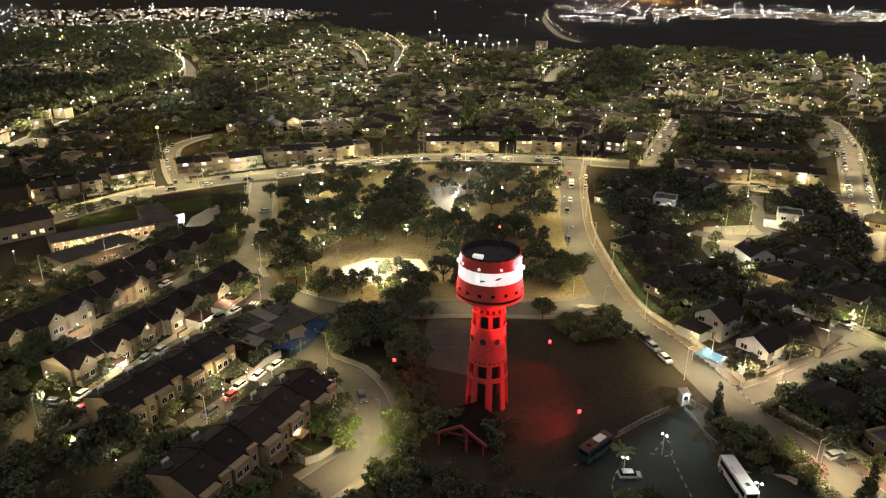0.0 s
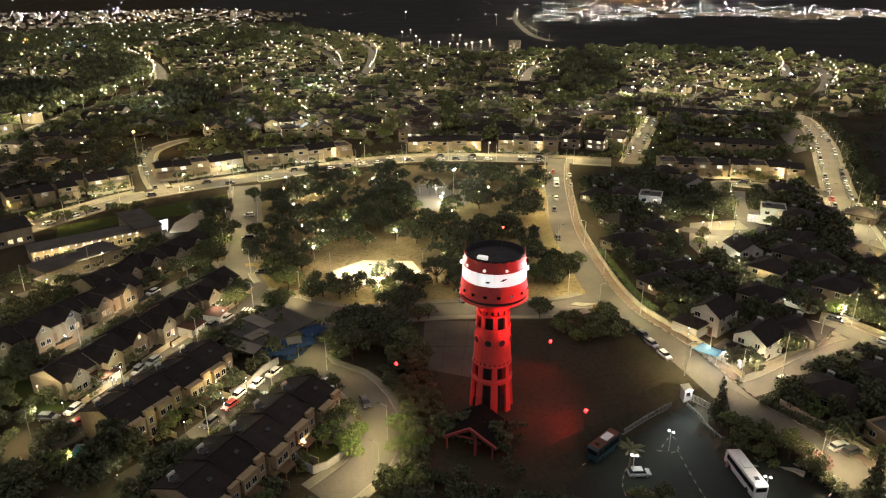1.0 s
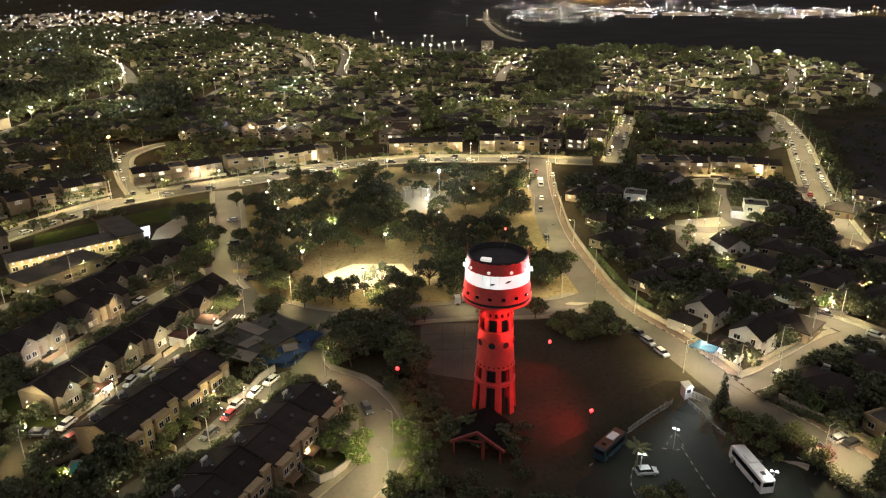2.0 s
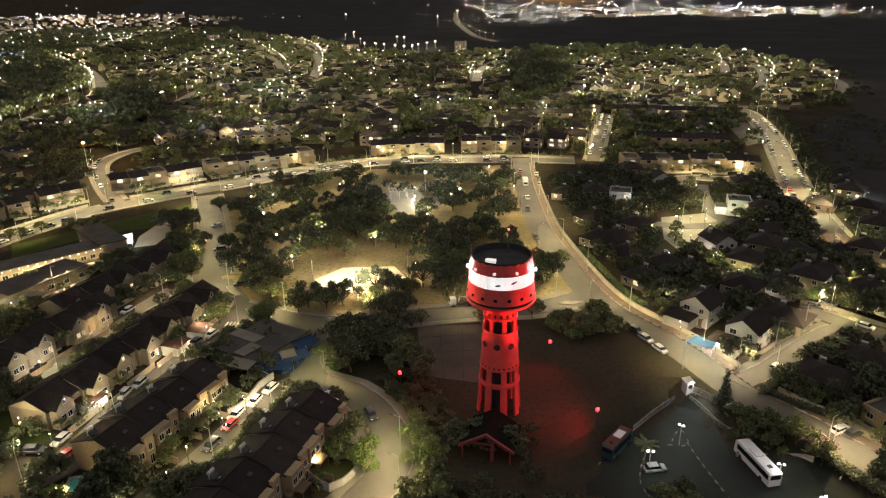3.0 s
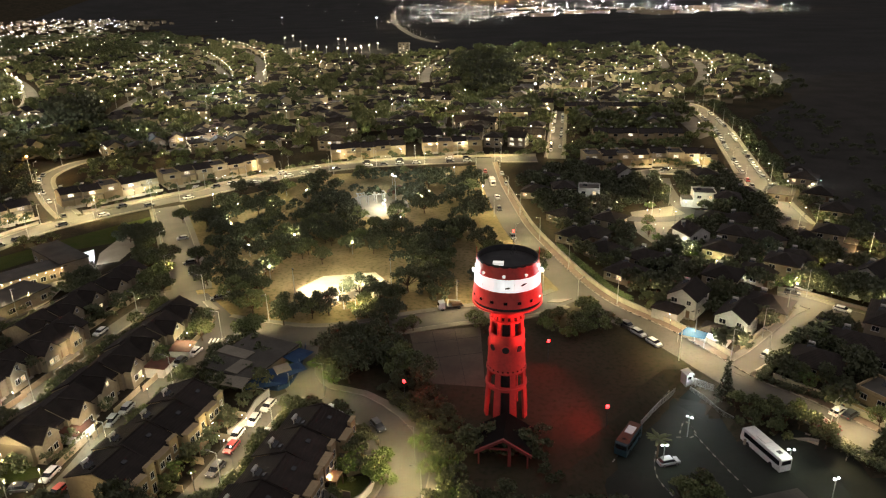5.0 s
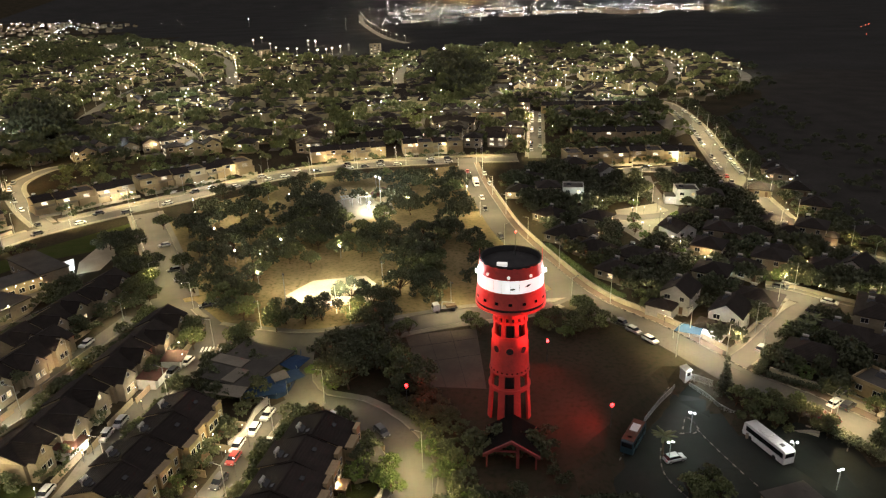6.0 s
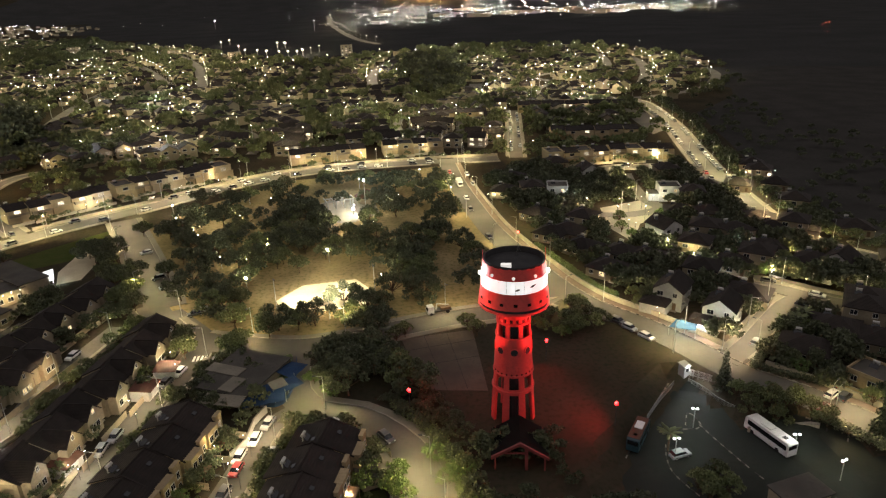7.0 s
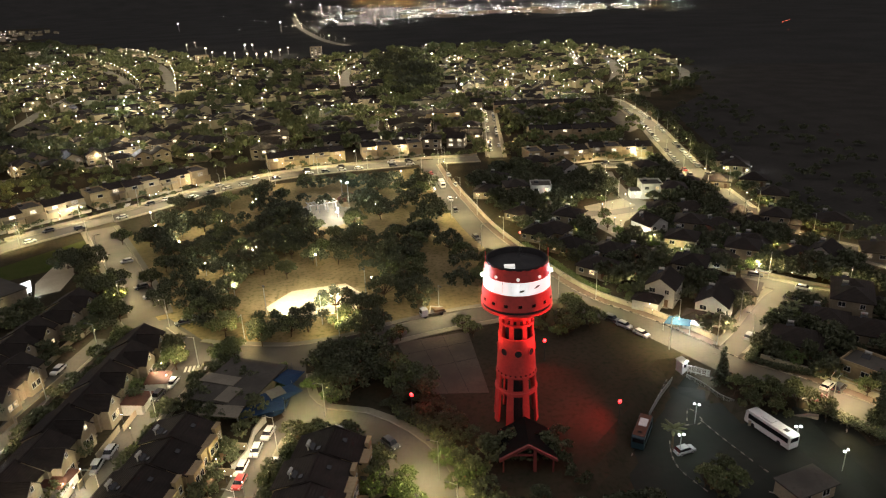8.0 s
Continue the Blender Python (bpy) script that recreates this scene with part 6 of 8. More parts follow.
for road, side, gap, first in LAMP_LINES:
    pts, w = ROAD_LINES[road]
    line, acc = offset_line(pts, side * (w + 0.9)), gap - first
    for a, b in zip(line, line[1:]):
        acc += math.hypot(b[0] - a[0], b[1] - a[1])
        if acc >= gap and not on_road(*b, 0.2, road) and not (road == "tower_road" and side == 1 and b[1] < 17):
            acc = 0
            lamp_at(b, bearing(a, b) - 90 * side, lane_light if road in ("row_lane", "curved_lane", "hedge_lane", "terrace_lane", "upper_row_lane", "school_lane") else main_light if road in ("avenue", "east_road", "block_street", "link_street", "orange_street", "park_lane") else near_light)

# Street lamps set to brighten the lower road and the lane mouth.
for p, rot in (((65.3, -5.4), 35), ((79.8, -8.2), 214), ((64.8, 22.2), 135)):
    lamp_at(p, rot, lane_light)
# The last of these is added to brighten the lane's lower end.
for p in ((-37.8, 9.0), (-16.0, -13.9), (-14.0, -25.6)):
    q = min(ROAD_LINES["curved_lane"][0], key=lambda c: math.hypot(c[0] - p[0], c[1] - p[1]))
    lamp_at(p, bearing(p, q), near_light)

# floodlights of the games court and lamps in the park
court_light = bpy.data.lights.new("court_light", "SPOT")
court_light.energy, court_light.color, court_light.spot_size, court_light.spot_blend, court_light.shadow_soft_size = 34000, PALE, radians(112), 0.6, 0.3
CC = (-44.0, 68.3)
for p in [(-56.9, 61.5), (-28.9, 68.5), (-40.9, 53.1)]:
    f = thing("floodlight_mast", "tall steel floodlight mast beside the sand court", "floodlight", "court floodlights", pose(p[0], p[1], 0))
    part("post", Geo().tube((0, 0, -0.4), (0, 0, 9), 0.1, 0.07), M_METAL, f)
    turn = math.degrees(math.atan2(CC[1] - p[1], CC[0] - p[0]))
    h = part("head", Geo().box(-0.1, 0.3, -0.5, 0.5, 8.9, 9.2, pose(0, 0, 0, 0, 0, turn)), M_DARKMETAL, f)
    part("lens", Geo().box(0.0, 0.31, -0.45, 0.45, 8.88, 8.898, pose(0, 0, 0, 0, 0, turn)), M_LENS, h)
    ob = new("court_light", court_light)
    d = Vector((CC[0] - p[0], CC[1] - p[1], -14)).normalized()
    ob.matrix_basis = look(Vector((p[0], p[1], 8.8)) + d * 0.3, (CC[0], CC[1], 0))


def park_lamp(p, power, color, lens, high=4.0, label="park lamp with a round globe on a short post"):
    f = thing("park_lamp", label, "park lamp", "park lamps", pose(p[0], p[1], land(*p)))
    part("post", Geo().tube((0, 0, -0.3), (0, 0, high), 0.06), M_METAL, f)
    part("globe", Geo().lathe([(0.01, high), (0.2, high + 0.08), (0.26, high + 0.25), (0.2, high + 0.42), (0.01, high + 0.5)], 12), lens, f, smooth=True)
    lamp("POINT", "park_light", pose(p[0], p[1], land(*p) + high + 0.25 + 0.4), power, color, 0.3)


for p in [(-115.3, 157.5), (-86.0, 167.9), (-83.8, 139.3), (-100.1, 143.9), (-71.0, 90.9), (-45.1, 95.8), (-26.9, 73.0), (-41.5, 121.4), (-24.4, 147.8), (-5.4, 117.0), (-21.8, 158.6), (-71.1, 202.3), (-11.4, 199.2), (-75.3, 162.1), (-94.4, 118.5), (-108.3, 139.5), (-66.4, 172.8), (-66.8, 104.3), (-80.5, 94.8), (-30.9, 123.5), (-13.8, 180.1), (1.4, 165.5), (-68.0, 75.0)]:
    park_lamp(p, 4600, PALE, M_LENS)
park_lamp((-38.3, 168.0), 15000, COOL, M_LENS_WHITE, 9.0, "tall white lamp over the park playground")

# ---- distant town ----
cottage = build_house("distant_house", "small pale house with dark gable roof in the town", 9, 10, 2, "gable", 2.4, M_PLASTER, M_TILE, M_PANE_FAR, extras=False, lots=False, group="distant houses")
hut = build_house("distant_house", "low pale house with dark hip roof in the town", 11, 10, 2, "hip", 2.0, M_PLASTER, M_TILE, M_PANE_FAR, extras=False, lots=False, group="distant houses")
block = build_house("apartment_block", "distant pale flat-roofed apartment block", 16, 14, 5, "flat", 0, M_PLASTER, M_BITUMEN, M_PANE_FAR, extras=False, lots=False, category="building", group="apartment blocks")
HOUSE_LAMPS = []
# lit streets of the far town: centre line, half width, lamp spacing
FAR_STREETS = (
    ([(-232.8, 358.7), (-223.8, 400.0), (-203.2, 420.1), (-189.7, 444.6)], 4.0, 30), ([(-422.1, 940.1), (-356.5, 823.0), (-292.7, 688.9), (-262.1, 613.4)], 5.0, 26), ([(-507.5, 1239.1), (-402.0, 1078.5), (-306.3, 872.0), (-249.7, 699.6), (-212.2, 558.7)], 6.0, 34),
    ([(-269.9, 887.8), (-209.2, 766.4), (-163.9, 647.9)], 4.0, 40), ([(-43.2, 513.7), (-48.9, 643.4), (-40.8, 742.3), (-22.7, 850.4)], 5.0, 30), ([(-42.8, 554.9), (-12.0, 567.4)], 4.0, 30), ([(62.1, 673.0), (92.2, 721.4), (120.4, 761.1), (152.3, 766.4), (189.6, 817.7), (232.8, 865.4)], 4.5, 40),
    ([(87.1, 412.2), (104.1, 489.6), (127.0, 514.9), (133.9, 475.6)], 3.5, 26), ([(166.1, 567.4), (191.4, 594.1), (216.1, 654.9), (238.0, 753.9), (242.7, 813.8)], 4.5, 30), ([(260.2, 766.8), (265.9, 718.5), (246.5, 621.7), (219.7, 540.7), (192.1, 475.1)], 6.0, 30),
    ([(87.7, 617.2), (110.4, 573.3), (142.7, 600.4), (154.6, 563.3)], 4.0, 40), ([(-625.2, 498.7), (-610.2, 514.6), (-560.9, 494.1), (-478.8, 433.4)], 4.5, 40), ([(-780.4, 574.3), (-735.1, 634.5), (-645.0, 643.4), (-550.1, 609.3)], 4.0, 60),
    ([(-1477.9, 1539.7), (-1573.9, 1958.5), (-1625.3, 2291.4), (-2156.7, 3526.7)], 6.0, 90), ([(-429.0, 592.7), (-403.9, 612.6), (-399.7, 657.0), (-429.7, 764.3)], 3.6, 45), ([(-442.2, 863.8), (-400.1, 733.8), (-397.4, 681.0)], 4.0, 40), ([(-149.2, 397.6), (-116.8, 414.4), (-86.6, 457.2), (-58.8, 470.3)], 3.0, 50),
    ([(-183.6, 260.8), (-164.4, 274.3), (-145.4, 281.6), (-130.7, 292.4)], 3.0, 30), ([(-105.8, 267.9), (-106.1, 296.6), (-118.7, 331.3), (-138.0, 357.5)], 3.0, 30), ([(-21.4, 366.0), (-23.3, 328.9), (-16.2, 298.7)], 4.0, 24), ([(13.5, 287.4), (19.6, 317.9), (22.5, 350.7)], 3.0, 26),
    ([(-16.9, 769.6), (18.6, 739.0), (56.3, 736.8), (69.4, 684.6)], 4.0, 60), ([(-704.4, 1265.6), (-861.6, 1441.7), (-824.7, 1281.8), (-699.8, 964.0)], 5.0, 70), ([(52.7, 535.9), (48.6, 476.3), (69.5, 469.4)], 6.0, 30),
)
far_lines = [(curve_points(p, 9.0), w, gap) for p, w, gap in FAR_STREETS]
for i, (pts, w, gap) in enumerate(far_lines):
    g = Geo()
    ribbon(g, pts, w, -w, 0.16 + 0.004 * i)
    tagged(new("road_far", g.mesh("far_street", M_ROAD)), "lit asphalt street between houses of the far town", "road", "", "structure")
far_xy = np.array([(*q[:2], w) for pts, w, gap in far_lines for q in pts])
far_turn = np.array([bearing(pts[max(0, j - 1)], pts[min(len(pts) - 1, j + 1)]) for pts, w, gap in far_lines for j in range(len(pts))])


def street_gap(x, y):
    """Distance to the edge of the nearest far street, and that street's bearing."""
    d = np.hypot(far_xy[:, 0] - x, far_xy[:, 1] - y) - far_xy[:, 2]
    j = int(np.argmin(d))
    return float(d[j]), float(far_turn[j])


HOUSING = ([(-614.9, 895.5), (-468.3, 944.1), (-283.0, 542.5), (-305.1, 501.9), (-368.6, 535.5), (-438.5, 603.2)], [(-227.4, 351.7), (-152.7, 364.5), (-106.3, 257.0), (-173.2, 261.2)], [(-173.7, 457.6), (-103.5, 499.3), (-29.6, 581.7), (-15.8, 378.0), (-139.3, 362.2)], [(101.7, 569.0), (172.2, 488.8), (148.9, 399.3), (83.1, 398.9)],
           [(66.3, 843.6), (348.5, 911.4), (254.4, 611.4), (160.6, 554.5), (55.7, 579.3)], [(-617.1, 1288.5), (-389.1, 1191.3), (-199.3, 586.4), (-262.7, 493.7)], [(-104.6, 839.2), (-3.3, 866.6), (-0.5, 537.0), (-54.8, 538.0)], [(185.7, 478.5), (247.5, 461.7), (289.6, 531.3), (324.9, 672.6), (272.2, 675.1)])
trng = random.Random(77)
# dark woods between the far streets, without houses or lamps
DARKWOODS = ([(-26, 809), (52, 831), (48, 507), (16, 448), (-15, 508)], [(-625, 641), (-599, 735), (-409, 485), (-357, 395), (-438, 431)], [(-546, 402), (-469, 423), (-381, 389), (-351, 305), (-403, 265)],
             [(-333, 402), (-325, 463), (-266, 371), (-254, 318), (-286, 323)], [(-911, 750), (-837, 831), (-682, 666), (-715, 563)])


def wooded(x, y):
    return any(edge_distance(q, x, y) > 0 for q in DARKWOODS)


cells, far_spots, far_lit = set(), [], []
for _ in range(90000):
    if len(far_spots) >= 2250:
        break
    p = (trng.uniform(-1150, 420), 190 + 1350 * trng.random() ** 1.4)
    cell = (int(p[0] // 14), int(p[1] // 14))
    if cell in cells or edge_distance(TOWN, *p) < 0 or wooded(*p):
        continue
    gap, turn = street_gap(*p)
    housing = any(edge_distance(q, *p) > 0 for q in HOUSING)
    if gap < 7 or not clear(p, 7) or (gap > 26 and trng.random() > (0.6 if housing else 0.12)):
        continue
    cells.add(cell)
    far_spots.append(p)
    far_lit.append(housing)
far_spots.sort(key=lambda p: math.hypot(*p))


def town_turn(p):
    gap, turn = street_gap(*p)
    return turn if gap < 40 else 25 * math.sin(p[0] * 0.012) + 30 * math.cos(p[1] * 0.01)


for i, p in enumerate(far_spots[:80]):
    stand((cottage, hut)[i % 2], p, town_turn(p) + trng.uniform(-8, 8))
# the rest of the town: walls, roofs and windows in one mesh
walls, roofs, lit = Geo(), Geo(), Geo()
CITY = [(-2400, 2250), (-1700, 3000), (-1000, 2300), (-898, 1751), (-720, 1000), (-1200, 1050)]
city_spots = []
while len(city_spots) < 380:
    p = (trng.uniform(min(q[0] for q in CITY), max(q[0] for q in CITY)), trng.uniform(min(q[1] for q in CITY), max(q[1] for q in CITY)))
    if edge_distance(CITY, *p) > 0:
        city_spots.append(p)
for p in far_spots[80:] + city_spots:
    w, d, h, rise = trng.uniform(6.5, 9.5), trng.uniform(7.5, 10), trng.choice((3.4, 6.1, 6.1, 6.6)), trng.uniform(1.8, 3.0)
    m = pose(p[0], p[1], 0, 0, 0, town_turn(p) + trng.uniform(-10, 10) + trng.choice((0, 90)))
    if p[1] > 1250:
        w, d, h = w * 1.25, d * 1.2, trng.choice((4, 6, 6, 9))
    walls.box(-w / 2, w / 2, -d / 2, d / 2, -0.5, h, m)
    if h < 7 and trng.random() < 0.72:
        gr = gable_roof(w, d, h, rise) if trng.random() < 0.6 else hip_roof(w, d, h, rise)
        walls.prism([(-w / 2, h), (w / 2, h), (0, h + rise * 0.85)], -d / 2, -d / 2 + 0.3, m)
    else:
        gr = Geo().box(-w / 2 + 0.3, w / 2 - 0.3, -d / 2 + 0.3, d / 2 - 0.3, h, h + 0.15)
    gr.v = [tuple(m @ Vector(q)) for q in gr.v]
    roofs.add(gr.v, gr.f)
    for side in (0, 1, 3):
        for z in (1.3, 4.2)[:1 if h < 4 else 2]:
            if trng.random() < 0.2:
                lit.box(-0.7, 0.7, -0.05, 0.02, 0, 1.2, m @ side_pose(side, trng.uniform(-2.5, 2.5), w, d, z))
M_TOWNWALL = surface("town_plaster", (0.38, 0.33, 0.22), (0.26, 0.225, 0.15), 0.02, 0.4, 0.9, 0.2)
joined = Geo().add(walls.v, walls.f).add(roofs.v, roofs.f).add(lit.v, lit.f)
me = joined.mesh("distant_houses", M_TOWNWALL)
me.materials.append(M_TILE)
me.materials.append(glow("town_window_glow", (1.0, 0.8, 0.5), 2.2))
nw, nr = len(walls.f), len(roofs.f)
idx = np.zeros(len(joined.f), dtype=np.int32)
idx[nw:nw + nr], idx[nw + nr:] = 1, 2
me.polygons.foreach_set("material_index", idx)
tagged(new("distant_houses", me), "countless pale houses of the distant town", "houses", "", "stuff")
for p, rot in zip([(-349.6, 933.9), (-452.7, 986.3), (-566.1, 1096.6), (-95.8, 912.0), (-243.3, 849.3), (-626.2, 807.2)], (5, 10, -10, 0, 20, 12)):
    stand(block, p, rot)
tree_spots = []
grid_cells = {}
for p in far_spots:
    grid_cells.setdefault((int(p[0] // 20), int(p[1] // 20)), []).append(p)
for _ in range(40000):
    if len(tree_spots) >= 4300:
        break
    p = (trng.uniform(-1150, 420), 190 + 1350 * trng.random() ** 1.35)
    if edge_distance(TOWN, *p) < 0 or not clear(p, 5.0) or street_gap(*p)[0] < 4.5:
        continue
    c = (int(p[0] // 20), int(p[1] // 20))
    if all(math.hypot(p[0] - h[0], p[1] - h[1]) > 4.8 for a in (-1, 0, 1) for b in (-1, 0, 1) for h in grid_cells.get((c[0] + a, c[1] + b), ())):
        tree_spots.append((*p, trng.uniform(0.7, 1.35) * (1.0 if p[1] < 700 else 1.25)))
for k, q in enumerate(DARKWOODS):
    joined_trees("dark_wood", "dark wood between streets of the far town", far_tree, scatter(q, 150, 3.0, 200 + k, 1.0, 1.7), M_LEAF_DARK, 200 + k)
# The lighter leaf material here stands in for haze over the town.
joined_trees("distant_trees", "trees among the distant houses, leaf tone lightened for haze", far_tree, tree_spots, M_LEAF, 41)
NORTH = [(-100.8, 225.2), (-83.0, 257.7), (64.2, 288.7), (62.7, 225.0), (123.0, 221.4), (125.3, 176.0), (165.2, 379.7), (166.9, 495.9), (-133.5, 341.8)]
joined_trees("street_trees", "dark trees between the terraces", far_tree, scatter(NORTH, 230, 1.5, 43, 0.5, 0.95), M_LEAF, 43)
joined_trees("spur_trees", "dark trees round the last street of the hill", far_tree, scatter(SPUR, 110, 3.5, 82, 0.5, 0.8), M_LEAF_DARK, 82)
PLOTS.append((*(-239.4, 224.2), 14))
WOODS = [(-254.6, 213.1), (-194.7, 221.8), (-174.8, 300.5), (-166.2, 341.3), (-252.6, 363.3), (-283.5, 339.5), (-333.3, 362.4), (-322.6, 297.2)]
joined_trees("distant_wood", "dark wooded slope beyond the avenue", far_tree, scatter(WOODS, 260, 4.0, 42, 0.6, 1.0), M_LEAF_DARK, 42)


globe = thing("distant_lamp", "bright lamp on a post in the distant town", "street lamp", "distant lamps")
part("post", Geo().tube((0, 0, -0.3), (0, 0, 10), 0.1), M_DARKMETAL, globe)
part("lens", Geo().lathe([(0.01, 10.0), (0.2, 10.08), (0.26, 10.25), (0.2, 10.42), (0.01, 10.5)], 8), M_LENS, globe)
far_posts, far_lenses, far_count = Geo(), Geo(), [0]


def far_lamp(x, y, data, z=11.5):
    """A lamp of the distant town with its light; past 120 of them they go into one mesh."""
    if globe.name not in used:
        used.add(globe.name)
        globe.matrix_basis = pose(x, y, 0)
    elif far_count[0] < 120:
        copy_thing(globe, pose(x, y, 0))
    else:
        far_posts.box(x - 0.08, x + 0.08, y - 0.08, y + 0.08, -0.3, 10.0)
        far_lenses.box(x - 0.22, x + 0.22, y - 0.22, y + 0.22, 10.0, 10.45)
    far_count[0] += 1
    ob = new("distant_street_light", data)
    ob.matrix_basis = pose(x, y, z)


far_cool, far_dim = far_light.copy(), far_light.copy()
far_cool.name, far_cool.color, far_dim.name, far_dim.energy = "distant_white_light", (0.9, 0.96, 1.0), "distant_dim_light", LAMP_POWER * 0.35
for i in range(0, len(far_spots), 9):
    x, y = far_spots[i]
    a = trng.uniform(0, 6.28)
    p = (x + 9 * math.cos(a), y + 9 * math.sin(a))
    if not on_road(*p, 0):
        far_lamp(p[0], p[1], (far_dim, far_dim, far_light, far_cool)[i // 9 % 4])
FAR_LAMPS = []
for road, gap in (("west_road", 26), ("slope_road", 36), ("pine_road", 48), ("north_road", 36), ("hill_street", 55), ("valley_road", 60)):
    FAR_LAMPS.append((*ROAD_LINES[road], gap))
for pts, w, gap in FAR_LAMPS + far_lines:
    acc = 0
    for a, b in zip(pts, pts[1:]):
        acc += math.hypot(b[0] - a[0], b[1] - a[1])
        if acc > gap:
            acc = 0
            q = offset_line([a, b], w + 0.5)[1]
            if math.hypot(*q) < 3000:
                far_lamp(q[0], q[1], far_light)


def light_field(name, label, n, area, r0, r1, mat, seed, near=False):
    """Far town lights, too many to count, each sized by distance to fit the camera's view."""
    r = random.Random(seed)
    g, made = Geo(), 0
    xs, ys = [p[0] for p in area], [p[1] for p in area]
    while made < n:
        x, y = r.uniform(min(xs), max(xs)), 1 / r.uniform(1 / (max(ys) + 120), 1 / (min(ys) + 120)) - 120
        if edge_distance(area, x, y) < 0 or (near and (wooded(x, y) or not clear((x, y), 0.5))):
            continue
        made += 1
        d = math.hypot(x, y)
        z = hills(x, y) + (r.uniform(3.0, 7.0) if near else r.uniform(4, 14))
        k = r.uniform(r0, r1) * d / 1000
        g.add([(x - k, y, z), (x + k, y, z), (x, y - k, z), (x, y + k, z), (x, y, z - k), (x, y, z + k)],
              [(0, 2, 5), (2, 1, 5), (1, 3, 5), (3, 0, 5), (2, 0, 4), (1, 2, 4), (3, 1, 4), (0, 3, 4)])
    return tagged(new(name, g.mesh(name, mat)), label, "distant lights", "", "stuff")


WESTTOWN = [(-2600, 2350), (-1900, 3250), (-1250, 2700), (-900, 1819), (-709, 932), (-1065, 909), (-1250, 950)]
TOWN_GLOW = glow_varied("town_lights_warm", (1.0, 0.86, 0.56), 2400.0)
light_field("distant_lights", "warm lights of the far town on the plain", 820, WESTTOWN, 0.08, 0.19, glow_varied("far_lights_warm", (1.0, 0.78, 0.5), 300.0), 1)
light_field("distant_lights", "white lights of the far town on the plain", 420, WESTTOWN, 0.08, 0.22, glow_varied("far_lights_cool", (0.9, 0.95, 1.0), 300.0), 7)
light_field("distant_lights", "white lights of the far industrial town", 1100, [(-420, 3800), (700, 3600), (1080, 2950), (1100, 2150), (930, 2020), (560, 1990), (190, 2100), (75, 1730), (-240, 1690), (-150, 2600)], 0.12, 0.26, glow_varied("far_lights_white", (1.0, 0.86, 0.62), 150.0), 2)
light_field("distant_lights", "orange sodium lights of the far town", 60, [(-420, 3850), (600, 3700), (900, 3100), (200, 3000), (-250, 3300)], 0.25, 0.6, glow_varied("far_lights_orange", (1.0, 0.45, 0.08), 40.0), 3)
light_field("distant_lights", "scattered lights in the dark valley", 45, [(-934.0, 2110.9), (-1207.7, 3513.1), (-359.2, 4037.2), (170.2, 2238.9), (125.5, 1591.4), (-203.8, 1607.7)], 0.1, 0.25, glow_varied("valley_lights", (1.0, 0.9, 0.75), 60.0), 4)
for k, area in enumerate(HOUSING):
    light_field("town_lights", "small porch and garden lamps among distant houses", (130, 130, 190, 200, 400, 170, 130, 170)[k], area, 0.07, 0.14, TOWN_GLOW, 50 + k, True)
for k, (n, color) in enumerate(((650, (0.85, 0.94, 1.0)), (450, (1.0, 0.9, 0.7)), (160, (1.0, 0.6, 0.2)))):
    light_field("town_lights", "single bright lamps in streets of the distant town", n, TOWN, 0.12, 0.23, glow_varied("town_sparkle", color, 80.0), 90 + k, True)
light_field("town_lights", "small porch and garden lamps scattered over the distant town", 520, TOWN, 0.06, 0.12, TOWN_GLOW, 5, True)
RING = [(-343.2, 1185.4), (-342.8, 1250.0), (-285.1, 1065.7), (-254.4, 967.7), (-231.0, 944.2), (-215.3, 932.4), (-193.6, 910.5), (-178.8, 899.5), (-165.9, 898.4), (-162.0, 927.8), (-153.3, 958.3), (-144.2, 990.5), (-229.0, 1110.0), (-215.0, 1105.0)]
light_field("mast_lights", "red warning lights of far masts over the valley", 4, [(770.9, 1157.6), (786.2, 1148.8), (662.8, 948.7), (649.1, 955.0)], 0.3, 0.6, glow("far_lights_red", (1.0, 0.12, 0.05), 6.0), 9)
# Lamps added over the far town to brighten its ground.
city_light = far_light.copy()
city_light.name, city_light.energy = "city_mast_light", 2500
for p in [(-1557.1, 1400.9), (-1178.7, 1088.3), (-1730.6, 1753.7), (-972.0, 996.9), (-1219.2, 1375.3), (-1548.6, 1911.8), (-989.4, 1280.3), (-1388.8, 1961.3), (-951.2, 1454.9), (-2013.2, 2278.6), (-2263.9, 2198.6), (-762.7, 904.1), (-803.6, 769.2), (-933.4, 803.1), (-730.8, 1000.9), (-1151.4, 1931.7)]:
    far_lamp(p[0], p[1], city_light, 13)
rest = Geo().add(far_posts.v, far_posts.f).add(far_lenses.v, far_lenses.f)
me = rest.mesh("distant_lamps", M_METAL)
me.materials.append(M_LENS)
me.polygons.foreach_set("material_index", [0] * len(far_posts.f) + [1] * len(far_lenses.f))
tagged(new("distant_lamps", me), "rows of lamps on posts in the farthest streets", "street lamps", "", "stuff")

# the industrial estate and the far town: sheds, flood masts with their lights
shed_a = build_house("warehouse", "long pale warehouse of the far industrial estate", 70, 34, 3, "flat", 0, M_PLASTER, M_BITUMEN, M_PANE_FAR, extras=False, lots=False, category="warehouse", group="warehouses", sides=())
shed_b = build_house("warehouse", "low white shed of the far industrial estate", 46, 30, 2, "flat", 0, M_WHITEWALL, M_BITUMEN, M_PANE_FAR, extras=False, lots=False, category="warehouse", group="warehouses", sides=())
